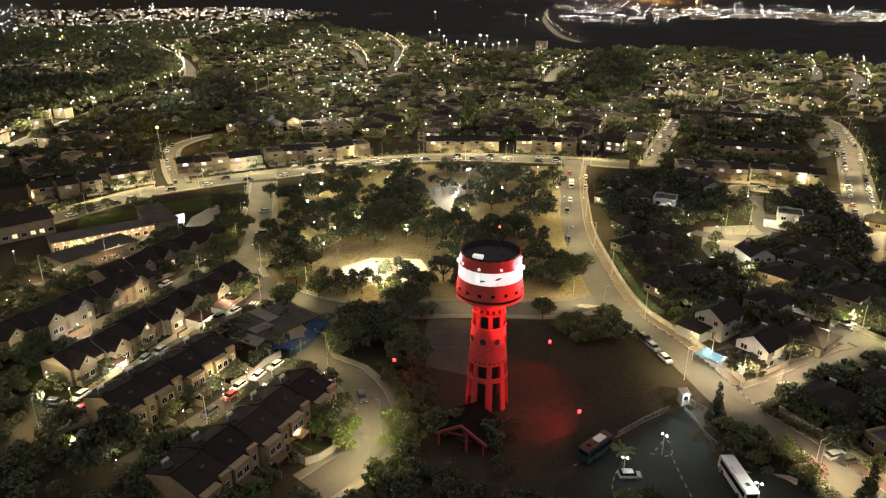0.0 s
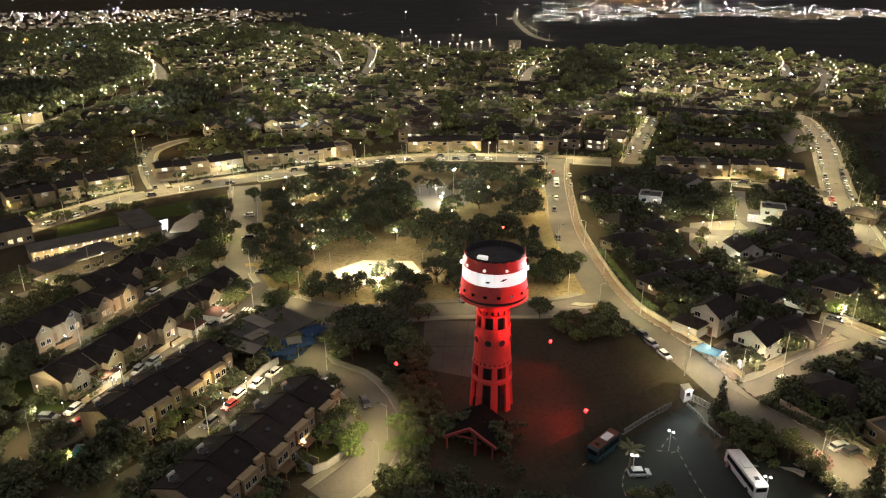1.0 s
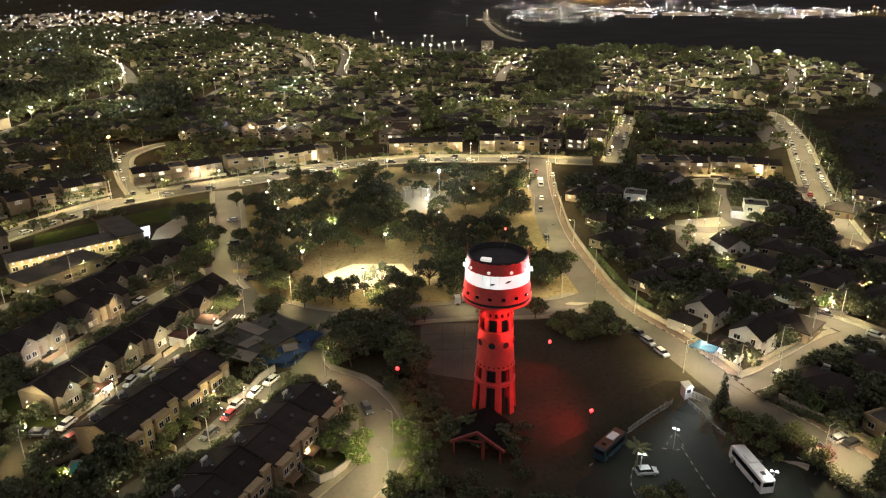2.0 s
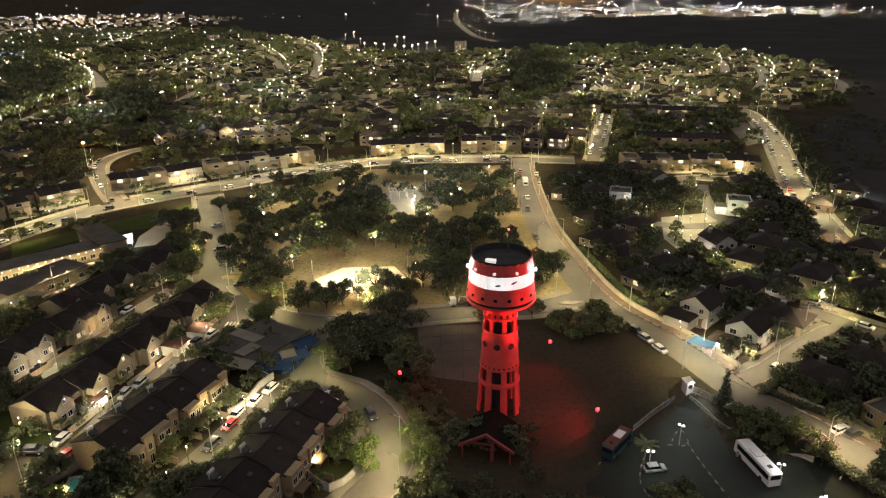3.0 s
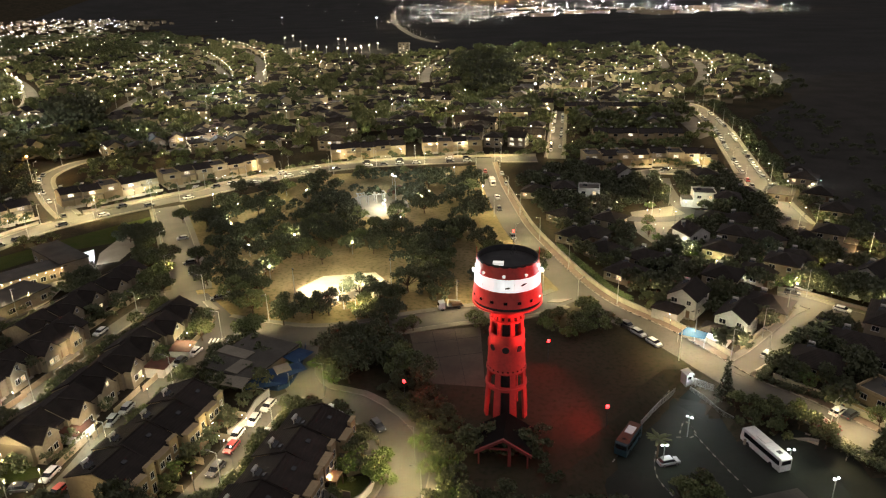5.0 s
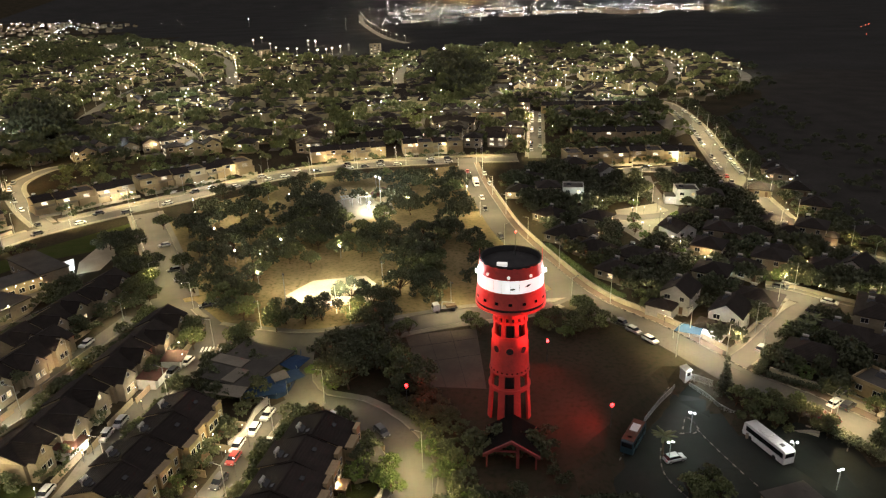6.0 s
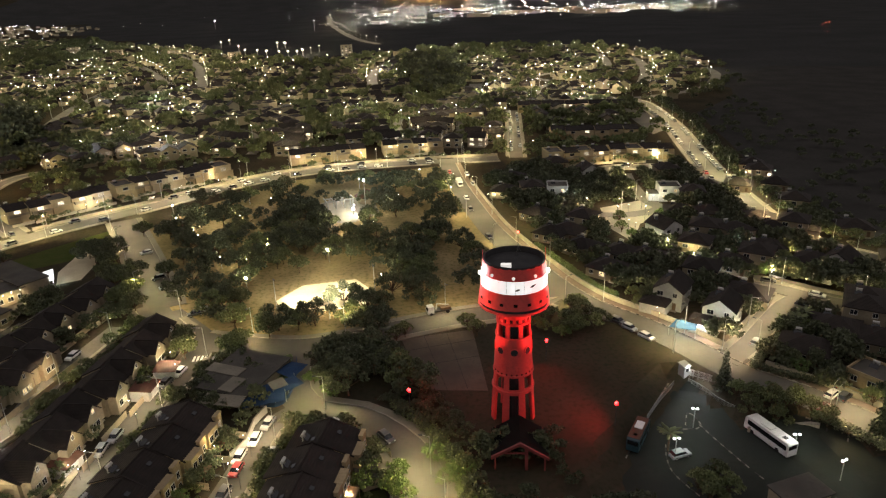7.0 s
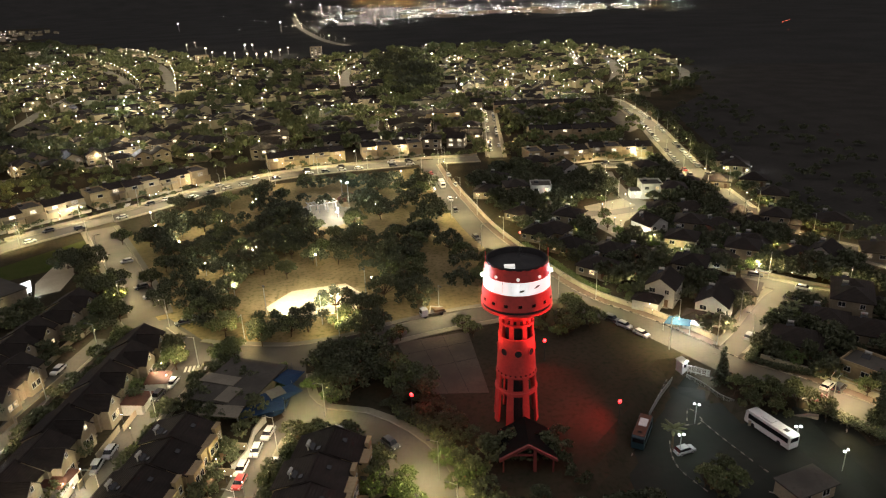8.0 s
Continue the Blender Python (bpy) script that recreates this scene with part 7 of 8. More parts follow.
ESTATE = [(-260, 1720), (70, 1790), (180, 2150), (520, 2060), (700, 2200), (1040, 2150), (1020, 2800), (700, 3150), (-150, 3200)]
irng = random.Random(15)
sheds = 0
while sheds < 44:
    p = (irng.uniform(-260, 1040), irng.uniform(1720, 3200))
    if edge_distance(ESTATE, *p) > 0 and not on_road(*p, 40):
        stand((shed_a, shed_b)[sheds % 2], p, irng.choice((-24, -20, 66)) + irng.uniform(-3, 3))
        sheds += 1


def flood_mast(p, color, lens, power, high=24, size=1.2):
    z = hills(*p)
    f = thing("floodlight_mast", "tall floodlight mast over far paved yards", "floodlight", "far floodlights", pose(p[0], p[1], z))
    part("post", Geo().tube((0, 0, -1), (0, 0, high), 0.3, 0.2), M_METAL, f)
    part("lens", Geo().lathe([(0.01, high), (size, high + size * 0.4), (size, high + size), (0.01, high + size * 1.4)], 8), lens, f)
    lamp("POINT", "flood_light", pose(p[0], p[1], z + high - 1.5), power, color, 1.0)


SODIUM = (1.0, 0.5, 0.1)
for p in RING:
    flood_mast(p, PALE, M_LENS, 16000, 9, 0.75)
for p in [(-232, 1696), (7, 1769), (57, 2589), (321, 2900), (578, 2619), (780, 2973), (571, 2015), (702, 2181), (466, 3200), (541, 2990), (893, 3061), (818, 2366), (921, 2361), (1014, 2383), (955, 2060), (1040, 2200), (160, 2290), (250, 2420), (780, 2680), (-126, 3150), (15, 3500), (-399, 3700)]:
    flood_mast(p, PALE, M_LENS_WHITE, 55000)
for p in [(293, 2405), (340, 2585), (390, 2765), (433, 2942), (500, 3120), (598, 3383), (680, 2800), (730, 2740), (774, 2681), (779, 2500), (779, 2341), (640, 2860), (100, 1850), (135, 2000)]:
    flood_mast(p, COOL, M_LENS_WHITE, 22000, 18, 0.9)
for p in [(90, 3640), (149, 3640), (205, 3590), (-28, 3680), (330, 3480), (1048, 2499), (1075, 2470)]:
    flood_mast(p, SODIUM, M_LENS_ORANGE, 400000, 26, 1.6)
for p in [(-1171, 1007), (-1334, 1235), (-1315, 1240), (-1360, 1424), (-2500, 2330), (-2460, 2370), (-1605, 2050), (-1168, 2001), (-563, 2025), (-987, 859), (-1880, 2400), (-1330, 1330)]:
    flood_mast(p, PALE, M_LENS_WHITE, 24000, 20, 1.5)
for p in [(-1358, 1772), (-1380, 1848), (-1404, 1924), (-1430, 2012), (-1457, 2100), (-1490, 2220), (-1527, 2340), (-1564, 2459), (-1610, 2600), (-1660, 2750)]:
    flood_mast(p, WARM, M_LENS, 60000, 12, 0.8)
for p in [(-970, 1182), (-901, 867)]:
    flood_mast(p, SODIUM, M_LENS_ORANGE, 60000, 10, 1.0)
M_LENS_BLUE = glow("blue_sign_lens", (0.25, 0.35, 1.0), 3.0)
for p in [(-772, 808), (-722, 784), (-745, 795)]:
    flood_mast(p, (0.35, 0.45, 1.0), M_LENS_BLUE, 20000, 8, 0.9)
# House lamps at random spots, added to brighten the gardens.
E0 = random.Random(5)
for (x, y, r) in PLOTS[14:]:
    if E0.random() < 0.5 and not (x > 60 and y < 32):
        a = E0.uniform(3.4, 6.0)
        q = (x + r * 0.95 * math.cos(a), y + r * 0.95 * math.sin(a))
        if not on_road(*q, 0.5):
            HOUSE_LAMPS.append((q, E0.uniform(350, 1600), E0.choice((WARM, WARM, WARM, PALE, COOL))))

# ---- bus yard: lamps, gate, booth ----
yard_light = bpy.data.lights.new("yard_light", "SPOT")
yard_light.energy, yard_light.color, yard_light.spot_size, yard_light.spot_blend, yard_light.shadow_soft_size = 300, (0.95, 1.0, 0.88), radians(160), 0.5, 0.2


def yard_lamp(p, high, rot):
    z0 = land(*p)
    f = thing("yard_lamp", "double-headed white yard lamp on a steel post", "yard lamp", "bus yard lamps", pose(p[0], p[1], z0, 0, 0, rot))
    h = high - z0
    part("post", Geo().tube((0, 0, -0.3), (0, 0, h), 0.08, 0.06), M_METAL, f)
    for s in (-1, 1):
        part("arm", Geo().tube((0, 0, h - 0.05), (s * 0.5, 0, h + 0.05), 0.04), M_METAL, f)
        hd = part("head", Geo().lathe([(0.01, h - 0.1), (0.12, h - 0.08), (0.2, h + 0.0)], 12, cx=s * 0.55), M_METAL, f)
        part("lens", Geo().lathe([(0.01, h - 0.05), (0.15, h + 0.0), (0.21, h + 0.09), (0.15, h + 0.19), (0.01, h + 0.24)], 12, cx=s * 0.45), M_LENS_WHITE, hd)
        ob = new("yard_light", yard_light)
        ob.matrix_basis = f.matrix_basis @ pose(s * 0.55, 0, h - 0.15)


yard_lamp((39.1, -1.9), 2.1, -30)
yard_lamp((31.6, -11.0), 2.1, 0)
yard_lamp((54.8, -12.2), 2.1, -10)
yard_lamp((59.0, -20.3), 2.1, 20)

GATE = (44.1, 15.7)
booth = thing("gate_booth", "small white guard booth at the yard gate", "booth", m=pose(GATE[0], GATE[1], land(*GATE), 0, 0, 25))
part("wall", Geo().box(-0.9, 0.9, -0.9, 0.9, -0.6, 2.4), M_WHITEWALL, booth)
part("roof", Geo().slab([(-1.1, -1.1, 2.45), (1.1, -1.1, 2.45), (1.1, 1.1, 2.9), (-1.1, 1.1, 2.9)], 0.15), M_WHITEWALL, booth)
part("window", Geo().box(-0.5, 0.5, -0.94, -0.89, 1.0, 1.9), M_GLASS_CAR, booth)
lamp("SPOT", "gate_light", look((GATE[0] + 0.6, GATE[1] - 2.0, 3.6), (GATE[0] + 3, GATE[1] - 14, -2)), 5000, COOL, 0.1, 110, 0.8)
# Unseen lamp before the booth, added to whiten its wall.
lamp("POINT", "gate_wall_light", booth.matrix_basis @ pose(0.3, -2.2, 2.3), 330, COOL, 0.1)
fl = part("gate_floodlight", Geo().box(-0.2, 0.2, -1.15, -1.0, 2.5, 2.7), M_LENS_WHITE, booth, "bright white floodlight over the gate")


def bar_fence(name, pts, high, label, mat, gap=0.5):
    line = curve_points(pts, 1.0)
    f = thing(name, label, "fence")
    r = Geo()
    for k in (0.25, high):
        ribbon(r, line, 0.03, -0.03, k, 0.06)
    part("rail", r, mat, f)
    acc = 0
    for i in range(0, len(line) - 1):
        x, y = line[i]
        part("post", Geo().box(-0.04, 0.04, -0.04, 0.04, -0.3, high + 0.1, pose(x, y, land(x, y))), mat, f)
    b = Geo()
    for (x0, y0), (x1, y1) in zip(line, line[1:]):
        for q in range(1, 6):
            x, y = x0 + (x1 - x0) * q / 6, y0 + (y1 - y0) * q / 6
            b.box(-0.015, 0.015, -0.015, 0.015, 0.1, high, pose(x, y, land(x, y)))
    tagged(part("bars", b, mat, f), kind="stuff")


bar_fence("sliding_gate", [(45.0, 14.4), (48.4, 10.6)], 1.7, "white barred sliding gate of the bus yard", M_WHITEWALL)
bar_fence("yard_fence", [(44.2, 13.1), (46.0, 9.8), (47.9, 5.8), (50.2, 2.7)], 1.5, "thin steel fence along the yard edge", M_METAL)
bar_fence("yard_fence", [(41.0, 13.6), (35.6, 7.7), (30.3, 1.1)], 1.5, "thin steel fence along the yard edge", M_METAL)
wall_along("retaining_wall", [(49.5, -4.4), (53.5, -4.4), (59.0, -5.4), (62.3, -7.7)], 1.2, 0.3, M_STONE, "pale retaining wall at the back of the yard")

# ---- open gable pavilion below the tower, lit red ----
PV0, PV1, PVA = (-4.7, -13.6), (5.9, -15.1), (-0.5, -12.0)
M_TARRED = surface("black_felt_roof", (0.012, 0.011, 0.01), (0.009, 0.008, 0.008), 0.4, 1.5, 0.95, 0.3)
# Red floodlight on the pale beams is put into their colour.
M_RED_LIT_BEAM = surface("red_brown_beam_paint", (0.2, 0.035, 0.03), (0.15, 0.028, 0.025), 0.5, 2.0, 0.7, 0.2)
pav = thing("pavilion", "open gabled pavilion, beams coloured as if lit red, dark roof", "pavilion", m=pose((PV0[0] + PV1[0]) / 2, (PV0[1] + PV1[1]) / 2, 0, 0, 0, bearing(PV0, PV1)))
half = math.hypot(PV1[0] - PV0[0], PV1[1] - PV0[1]) / 2
for s in (-1, 1):
    part("verge_beam", Geo().prism([(s * half, 2.3), (s * half, 2.9), (0, 6.1), (0, 5.5)][::s], -0.2, 0.25), M_RED_LIT_BEAM, pav)
    part("roof_slope", Geo().slab([(-half if s < 0 else 0, 0.3, 2.7 if s < 0 else 5.9), (0 if s < 0 else half, 0.3, 5.9 if s < 0 else 2.7),
                                   (0 if s < 0 else half, 9, 5.9 if s < 0 else 2.7), (-half if s < 0 else 0, 9, 2.7 if s < 0 else 5.9)], 0.2), M_TARRED, pav)
    part("post", Geo().box(s * half * 0.86 - 0.15, s * half * 0.86 + 0.15, -0.1, 0.2, -0.5, 3.2), M_RED_LIT_BEAM, pav)
    part("post", Geo().box(s * half * 0.86 - 0.15, s * half * 0.86 + 0.15, 8.5, 8.8, -0.5, 3.2), M_RED_LIT_BEAM, pav)
part("king_post", Geo().box(0.9, 1.5, -0.1, 0.2, -0.5, 5.2), M_RED_LIT_BEAM, pav)
part("tie_beam", Geo().box(-half * 0.55, half * 0.2, -0.1, 0.15, 3.6, 3.95), M_RED_LIT_BEAM, pav)
# Unseen red lamp without a fixture, added to redden the pavilion.
lamp("SPOT", "red_spill", look((TX - 3, TY - 13, 3.2), ((PV0[0] + PV1[0]) / 2, PV0[1] - 2, 3)), 650, RED, 0.2, 150, 1.0)

# ---- school with lit front, yard building, white panel ----
def long_building(name, label, ends, depth, high, wall_mat, roof_mat, n_win, category="building", pitch=0.0, door=True):
    (x0, y0), (x1, y1) = ends
    w, rot = math.hypot(x1 - x0, y1 - y0), bearing(*ends)
    cx, cy = (x0 + x1) / 2 - math.sin(radians(rot)) * depth / 2, (y0 + y1) / 2 + math.cos(radians(rot)) * depth / 2
    b = thing(name, label, category, m=pose(cx, cy, land(cx, cy), 0, 0, rot))
    part("wall", Geo().box(-w / 2, w / 2, -depth / 2, depth / 2, -0.6, high), wall_mat, b)
    if pitch:
        part("roof", ridge_roof(w + 0.8, depth, high + 0.1, pitch), roof_mat, b)
    else:
        part("roof", Geo().box(-w / 2 - 0.3, w / 2 + 0.3, -depth / 2 - 0.6, depth / 2 + 0.3, high, high + 0.3), roof_mat, b)
    for i in range(n_win):
        opening(b, side_pose(0, (i + 0.5) / n_win * w - w / 2, w, depth, 1.1), 1.6, 1.4, M_PANE)
    PLOTS.append((cx, cy, depth))
    return b, w


sch, sw = long_building("school_building", "long pale school wing with a brightly lit front", [(-156.9, 51.2), (-135.1, 78.0)], 9, 4.2, M_PLASTER, M_BITUMEN, 12, "school")
# Eaves lamps are added so that the whole front is evenly lit.
for i in range(14):
    x = (i + 0.5) / 14 * sw - sw / 2
    fx = part("wall_lamp", Geo().box(x - 0.12, x + 0.12, -4.75, -4.5, 3.7, 3.8), M_LENS, sch, "warm lamp added under the eaves")
    ob = lamp("SPOT", "school_light", sch.matrix_basis @ look((x, -5.4, 3.7), (x, -4.8, 0)), 420, WARM, 0.1, 165, 0.8)
long_building("school_hall", "low school hall with dark roof and pale front", [(-139.4, 37.9), (-130.7, 61.5)], 11, 4.2, M_PLASTER, M_BITUMEN, 5, "school")
long_building("carport", "flat pale carport roof beside the school", [(-134.8, 33.7), (-132.5, 42.6)], 7, 2.8, M_PLASTER, M_GREYPAVE, 0, "carport")
long_building("school_building", "dark-roofed school block with pale upper wall", [(-185.6, 50.2), (-173.5, 70.4)], 14, 6.2, M_PLASTER, M_TILE, 8, "school", 2.0)
long_building("sports_hall", "dark hall beside the lit white panel", [(-154.8, 91.9), (-135.5, 76.7)], 8.5, 5.0, M_PLASTER, M_BITUMEN, 5)
# Panel stands for a lit white wall; its outline fits the camera's view.
SC = (-134.4, 89.0)
scr = thing("outdoor_screen", "white slanted panel standing for a lit wall", "screen", m=pose(SC[0], SC[1], 0, 0, 0, 28))
part("panel", Geo().prism([(-2.9, 4.1), (-0.9, 2.4), (0.1, 0.9), (2.2, 1.1), (2.6, 4.9)], -0.12, 0.12), M_WHITEWALL, scr)
for x in (-1.8, 1.8):
    part("post", Geo().box(x - 0.1, x + 0.1, 0.16, 0.36, -0.4, 4.4), M_METAL, scr)
# Unseen lamp added to make the panel white.
lamp("SPOT", "screen_light", scr.matrix_basis @ look((3.5, -6, 0.8), (1.5, 0, 2.4)), 9000, COOL, 0.15, 125, 0.8)
# Light on the ground beside the panel is put in as pale colour.
patch("screen_plaza", [(-131.2, 88.2), (-135.6, 99.0), (-136.0, 113.6), (-134.7, 122.2), (-130.1, 120.1), (-125.5, 104.0), (-124.9, 91.3)], 0.06, M_SAND, "pale plaza patch, lightened to stand for lit ground", "pavement")

# ---- kindergarten with blue fence ----
K0, K1 = (-68.2, 16.2), (-53.5, 11.9)
long_building("kindergarten", "low dark kindergarten with flat roofs", [(-67.6, 16.7), (-54.7, 10.8)], 17, 3.4, M_PLASTER, M_BITUMEN, 4, "kindergarten")
long_building("kindergarten_wing", "low kindergarten wing with a flat pale roof", [(-55.2, 15.0), (-49.7, 22.6)], 9, 3.2, M_PLASTER, M_BITUMEN, 2, "kindergarten")
KX = pose(-61.5, 20.5, 0, 0, 0, bearing((-67.6, 16.7), (-54.7, 10.8)))
for x, y, w, d, z in ((-1.0, 1.6, 9.0, 3.6, 3.95), (4.6, -3.4, 3.6, 5.6, 4.05)):
    rp = thing("roof_canopy", "pale flat roof canopy of the kindergarten", "roof", "kindergarten roofs", KX @ pose(x, y, 0))
    part("deck", Geo().box(-w / 2, w / 2, -d / 2, d / 2, z - 0.12, z), M_GREYPAVE, rp)
    part("upstand", Geo().box(-w / 2 + 0.3, w / 2 - 0.3, -d / 2 + 0.3, d / 2 - 0.3, 3.6, z - 0.12), M_PLASTER, rp)
for ends, dep in (([(-63.5, 13.1), (-54.6, 10.7)], 3.5), ([(-51.0, 15.6), (-48.0, 17.6)], 3.0)):
    aw = thing("awning", "pale corrugated sheet awning over the play yard", "awning", m=pose(*ends[0], 0, 0, 0, bearing(*ends)))
    ln = math.hypot(ends[1][0] - ends[0][0], ends[1][1] - ends[0][1])
    part("sheet", Geo().slab([(0, -dep, 3.3), (ln, -dep, 3.3), (ln, 0, 3.75), (0, 0, 3.75)], 0.08), M_GREYPAVE, aw)
    for x in (0.1, ln - 0.1):
        part("post", Geo().box(x - 0.06, x + 0.06, -dep + 0.1, -dep + 0.22, -0.4, 3.25), M_METAL, aw)
wall_along("blue_fence", [(-56.8, 13.2), (-49.0, 11.4), (-46.5, 14.9), (-46.1, 23.5), (-47.1, 31.6)], 1.1, 0.08, M_BLUE, "blue canvas fence round the play yard", False, 3.0)
patch("play_yard", [(-55.1, 13.1), (-49.3, 11.9), (-46.1, 19.7), (-47.1, 28.8), (-50.5, 25.0)], 0.04, M_BLUE, "blue rubber play yard floor", "ground")
for k, (c, w, d, rot) in enumerate((((-47.6, 15.4), 8, 5, 35), ((-50.9, 10.5), 9, 4, 10), ((-46.7, 22.4), 6, 5, 60))):
    sail = thing("shade_sail", "blue shade sail over the play yard", "shade sail", "play yard sails", pose(c[0], c[1], 0, 0, 0, rot))
    part("cloth", Geo().slab([(-w / 2, -d / 2, 2.6), (w / 2, -d / 2, 3.1), (w / 2, d / 2, 2.7), (-w / 2, d / 2, 3.3)], 0.04), M_BLUE, sail)
    for x in (-1, 1):
        part("post", Geo().tube((x * w / 2, d / 2, -0.3), (x * w / 2, d / 2, 3.4), 0.06), M_METAL, sail)
wall_along("garden_wall", [(-50.4, 9.6), (-52.2, 5.1), (-52.5, -1.8), (-54.7, -5.8)], 1.7, 0.2, M_WHITEWALL, "white garden wall lit by a lamp", step=3.0)

# ---- park plaza ----
PZ = (-39.5, 148.9)
per = thing("pergola", "white pergola of posts and beams on the plaza", "pergola", m=pose(PZ[0] - 7, PZ[1] + 8, 0, 0, 0, 20))
for ix in range(4):
    for iy in range(2):
        part("post", Geo().box(ix * 3.6 - 5.5, ix * 3.6 - 5.2, iy * 4.2 - 2, iy * 4.2 - 1.7, -0.3, 3.6), M_WHITEWALL, per)
for iy in range(2):
    part("beam", Geo().box(-6, 6.2, iy * 4.2 - 2, iy * 4.2 - 1.7, 3.6, 3.95), M_WHITEWALL, per)
for ix in range(9):
    part("slat", Geo().box(ix * 1.45 - 5.8, ix * 1.45 - 5.65, -2.6, 3.1, 3.95, 4.15), M_WHITEWALL, per)
DZ = (-35.2, 164.0)
kio = thing("kiosk", "round kiosk with a red-brown tiled cone roof", "kiosk", m=pose(DZ[0], DZ[1], 0))
part("wall", Geo().lathe([(4.2, -0.4), (4.2, 3.0), (4.0, 3.0)], 12), M_PLASTER, kio)
part("roof", Geo().lathe([(5.4, 2.8), (5.4, 3.0), (3.0, 4.4), (0.05, 5.6)], 12), M_TILE_RED, kio)
patch("plaza_floor", [(-56.7, 161.9), (-49.3, 172.3), (-32.4, 164.4), (-29.0, 145.6), (-41.8, 134.5), (-51.5, 140.4)], 0.045, M_GREYPAVE, "pale paved plaza in the park", "pavement")
lamp("POINT", "plaza_light", pose(PZ[0], PZ[1] - 1, 4.8), 9000, PALE, 0.3)
park_lamp((PZ[0], PZ[1] - 1.5), 200, PALE, M_LENS_WHITE, 3.6, "bright plaza lamp on a short post")
MS = (-35.0, 148.0)
ms = thing("floodlight_mast", "tall mast with a white floodlight over the plaza", "floodlight", m=pose(*MS, 0))
part("post", Geo().tube((0, 0, -0.4), (0, 0, 13.9), 0.12, 0.07), M_METAL, ms)
part("lens", Geo().lathe([(0.01, 13.7), (0.45, 13.85), (0.45, 14.1), (0.01, 14.25)], 10), M_LENS_WHITE, ms)
lamp("POINT", "mast_light", pose(*MS, 13.5), 9000, COOL, 0.3)

# ---- sodium lamp, pool, odd lights ----
OP = (-211.2, 184.0)
so = thing("sodium_lamp", "orange sodium lamp on a tall post", "street lamp", m=pose(*OP, 0))
part("post", Geo().tube((0, 0, -0.5), (0, 0, 15.8), 0.12), M_METAL, so)
# Lens swollen to the size of the lamp's orange halo.
part("lens", Geo().lathe([(0.01, 15.4), (0.8, 15.7), (0.8, 16.4), (0.01, 16.8)], 10), M_LENS_ORANGE, so)
lamp("POINT", "sodium_light", pose(*OP, 17.2), 30000, (1.0, 0.5, 0.08), 0.4)
PO = (-73.4, -29.6)
pool = thing("garden_pool", "small turquoise garden pool with a white rim", "pool", m=pose(*PO, 0, 0, 0, 20))
part("water", Geo().box(-1.5, 1.5, -2.2, 2.2, -0.5, 0.12), M_POOL, pool)
rim = Geo().box(-2.1, 2.1, -2.8, -2.2, -0.3, 0.22).box(-2.1, 2.1, 2.2, 2.8, -0.3, 0.22).box(-2.1, -1.5, -2.2, 2.2, -0.3, 0.22).box(1.5, 2.1, -2.2, 2.2, -0.3, 0.22)
part("rim", rim, M_WHITEWALL, pool)


def porch_lamp(p, power, color, z=2.6, lens=None, label="small lamp on a post near a house"):
    f = thing("porch_lamp", label, "lamp", "porch lamps", pose(p[0], p[1], land(*p)))
    part("post", Geo().tube((0, 0, -0.2), (0, 0, z), 0.05), M_DARKMETAL, f)
    part("lens", Geo().lathe([(0.01, z), (0.09, z + 0.03), (0.09, z + 0.14), (0.01, z + 0.17)], 8), lens or M_LENS_SMALL, f)
    lamp("POINT", "porch_light", pose(p[0], p[1], land(*p) + z + 0.6), power, color, 0.15)


for p in [(56.4, 33.5), (45.5, 65.0), (82.6, 143.1), (37.0, 161.1), (104.7, 189.3), (54.1, 93.7)]:
    porch_lamp(p, 600, COOL, 2.6, M_LENS_COOL, "cool white lamp at a villa porch")
for p in [(76.4, 45.5), (73.6, 94.8), (90.4, 63.5), (76.5, 152.4), (92.3, 197.8), (47.4, 104.5), (74.4, 77.9), (96.4, 56.0), (102.5, 75.9), (112.1, 71.7), (94.4, 108.4), (69.5, 133.8), (93.7, 152.2), (40.2, 127.2), (49.6, 131.9), (25.9, 123.9), (73.6, 169.2), (108.8, 208.2)]:
    porch_lamp(p, 2600, WARM)
for p in [(-52.8, -1.8), (-55.2, -8.7), (-84.2, -7.6), (-77.3, 8.1), (-101.2, 55.7), (-77.8, 29.4), (-113.9, 20.9), (-107.4, 7.0), (-111.3, -8.9), (-59.9, -36.6)]:
    porch_lamp(p, 450, PALE)
for p in [(-89.7, -22.8), (-164.3, 195.6), (-153.0, 212.6), (-152.9, 162.1), (-175.2, 167.5), (-186.5, 118.0), (-183.5, 133.0)]:
    porch_lamp(p, 1800, PALE)
for p in [(128.8, 162.3), (122.7, 141.1), (117.0, 59.3), (134.3, 75.1), (150.6, 88.5)]:
    porch_lamp(p, 1000, PALE)
porch_lamp((-112.4, 31.9), 260, (0.5, 0.2, 1.0), 2.4, glow("violet_lens", (0.5, 0.25, 1.0), 14), "violet party lamp in a back garden")
for q, power, color in HOUSE_LAMPS:
    porch_lamp(q, power, color, 2.4, M_LENS_COOL if color == COOL else M_LENS_SMALL)


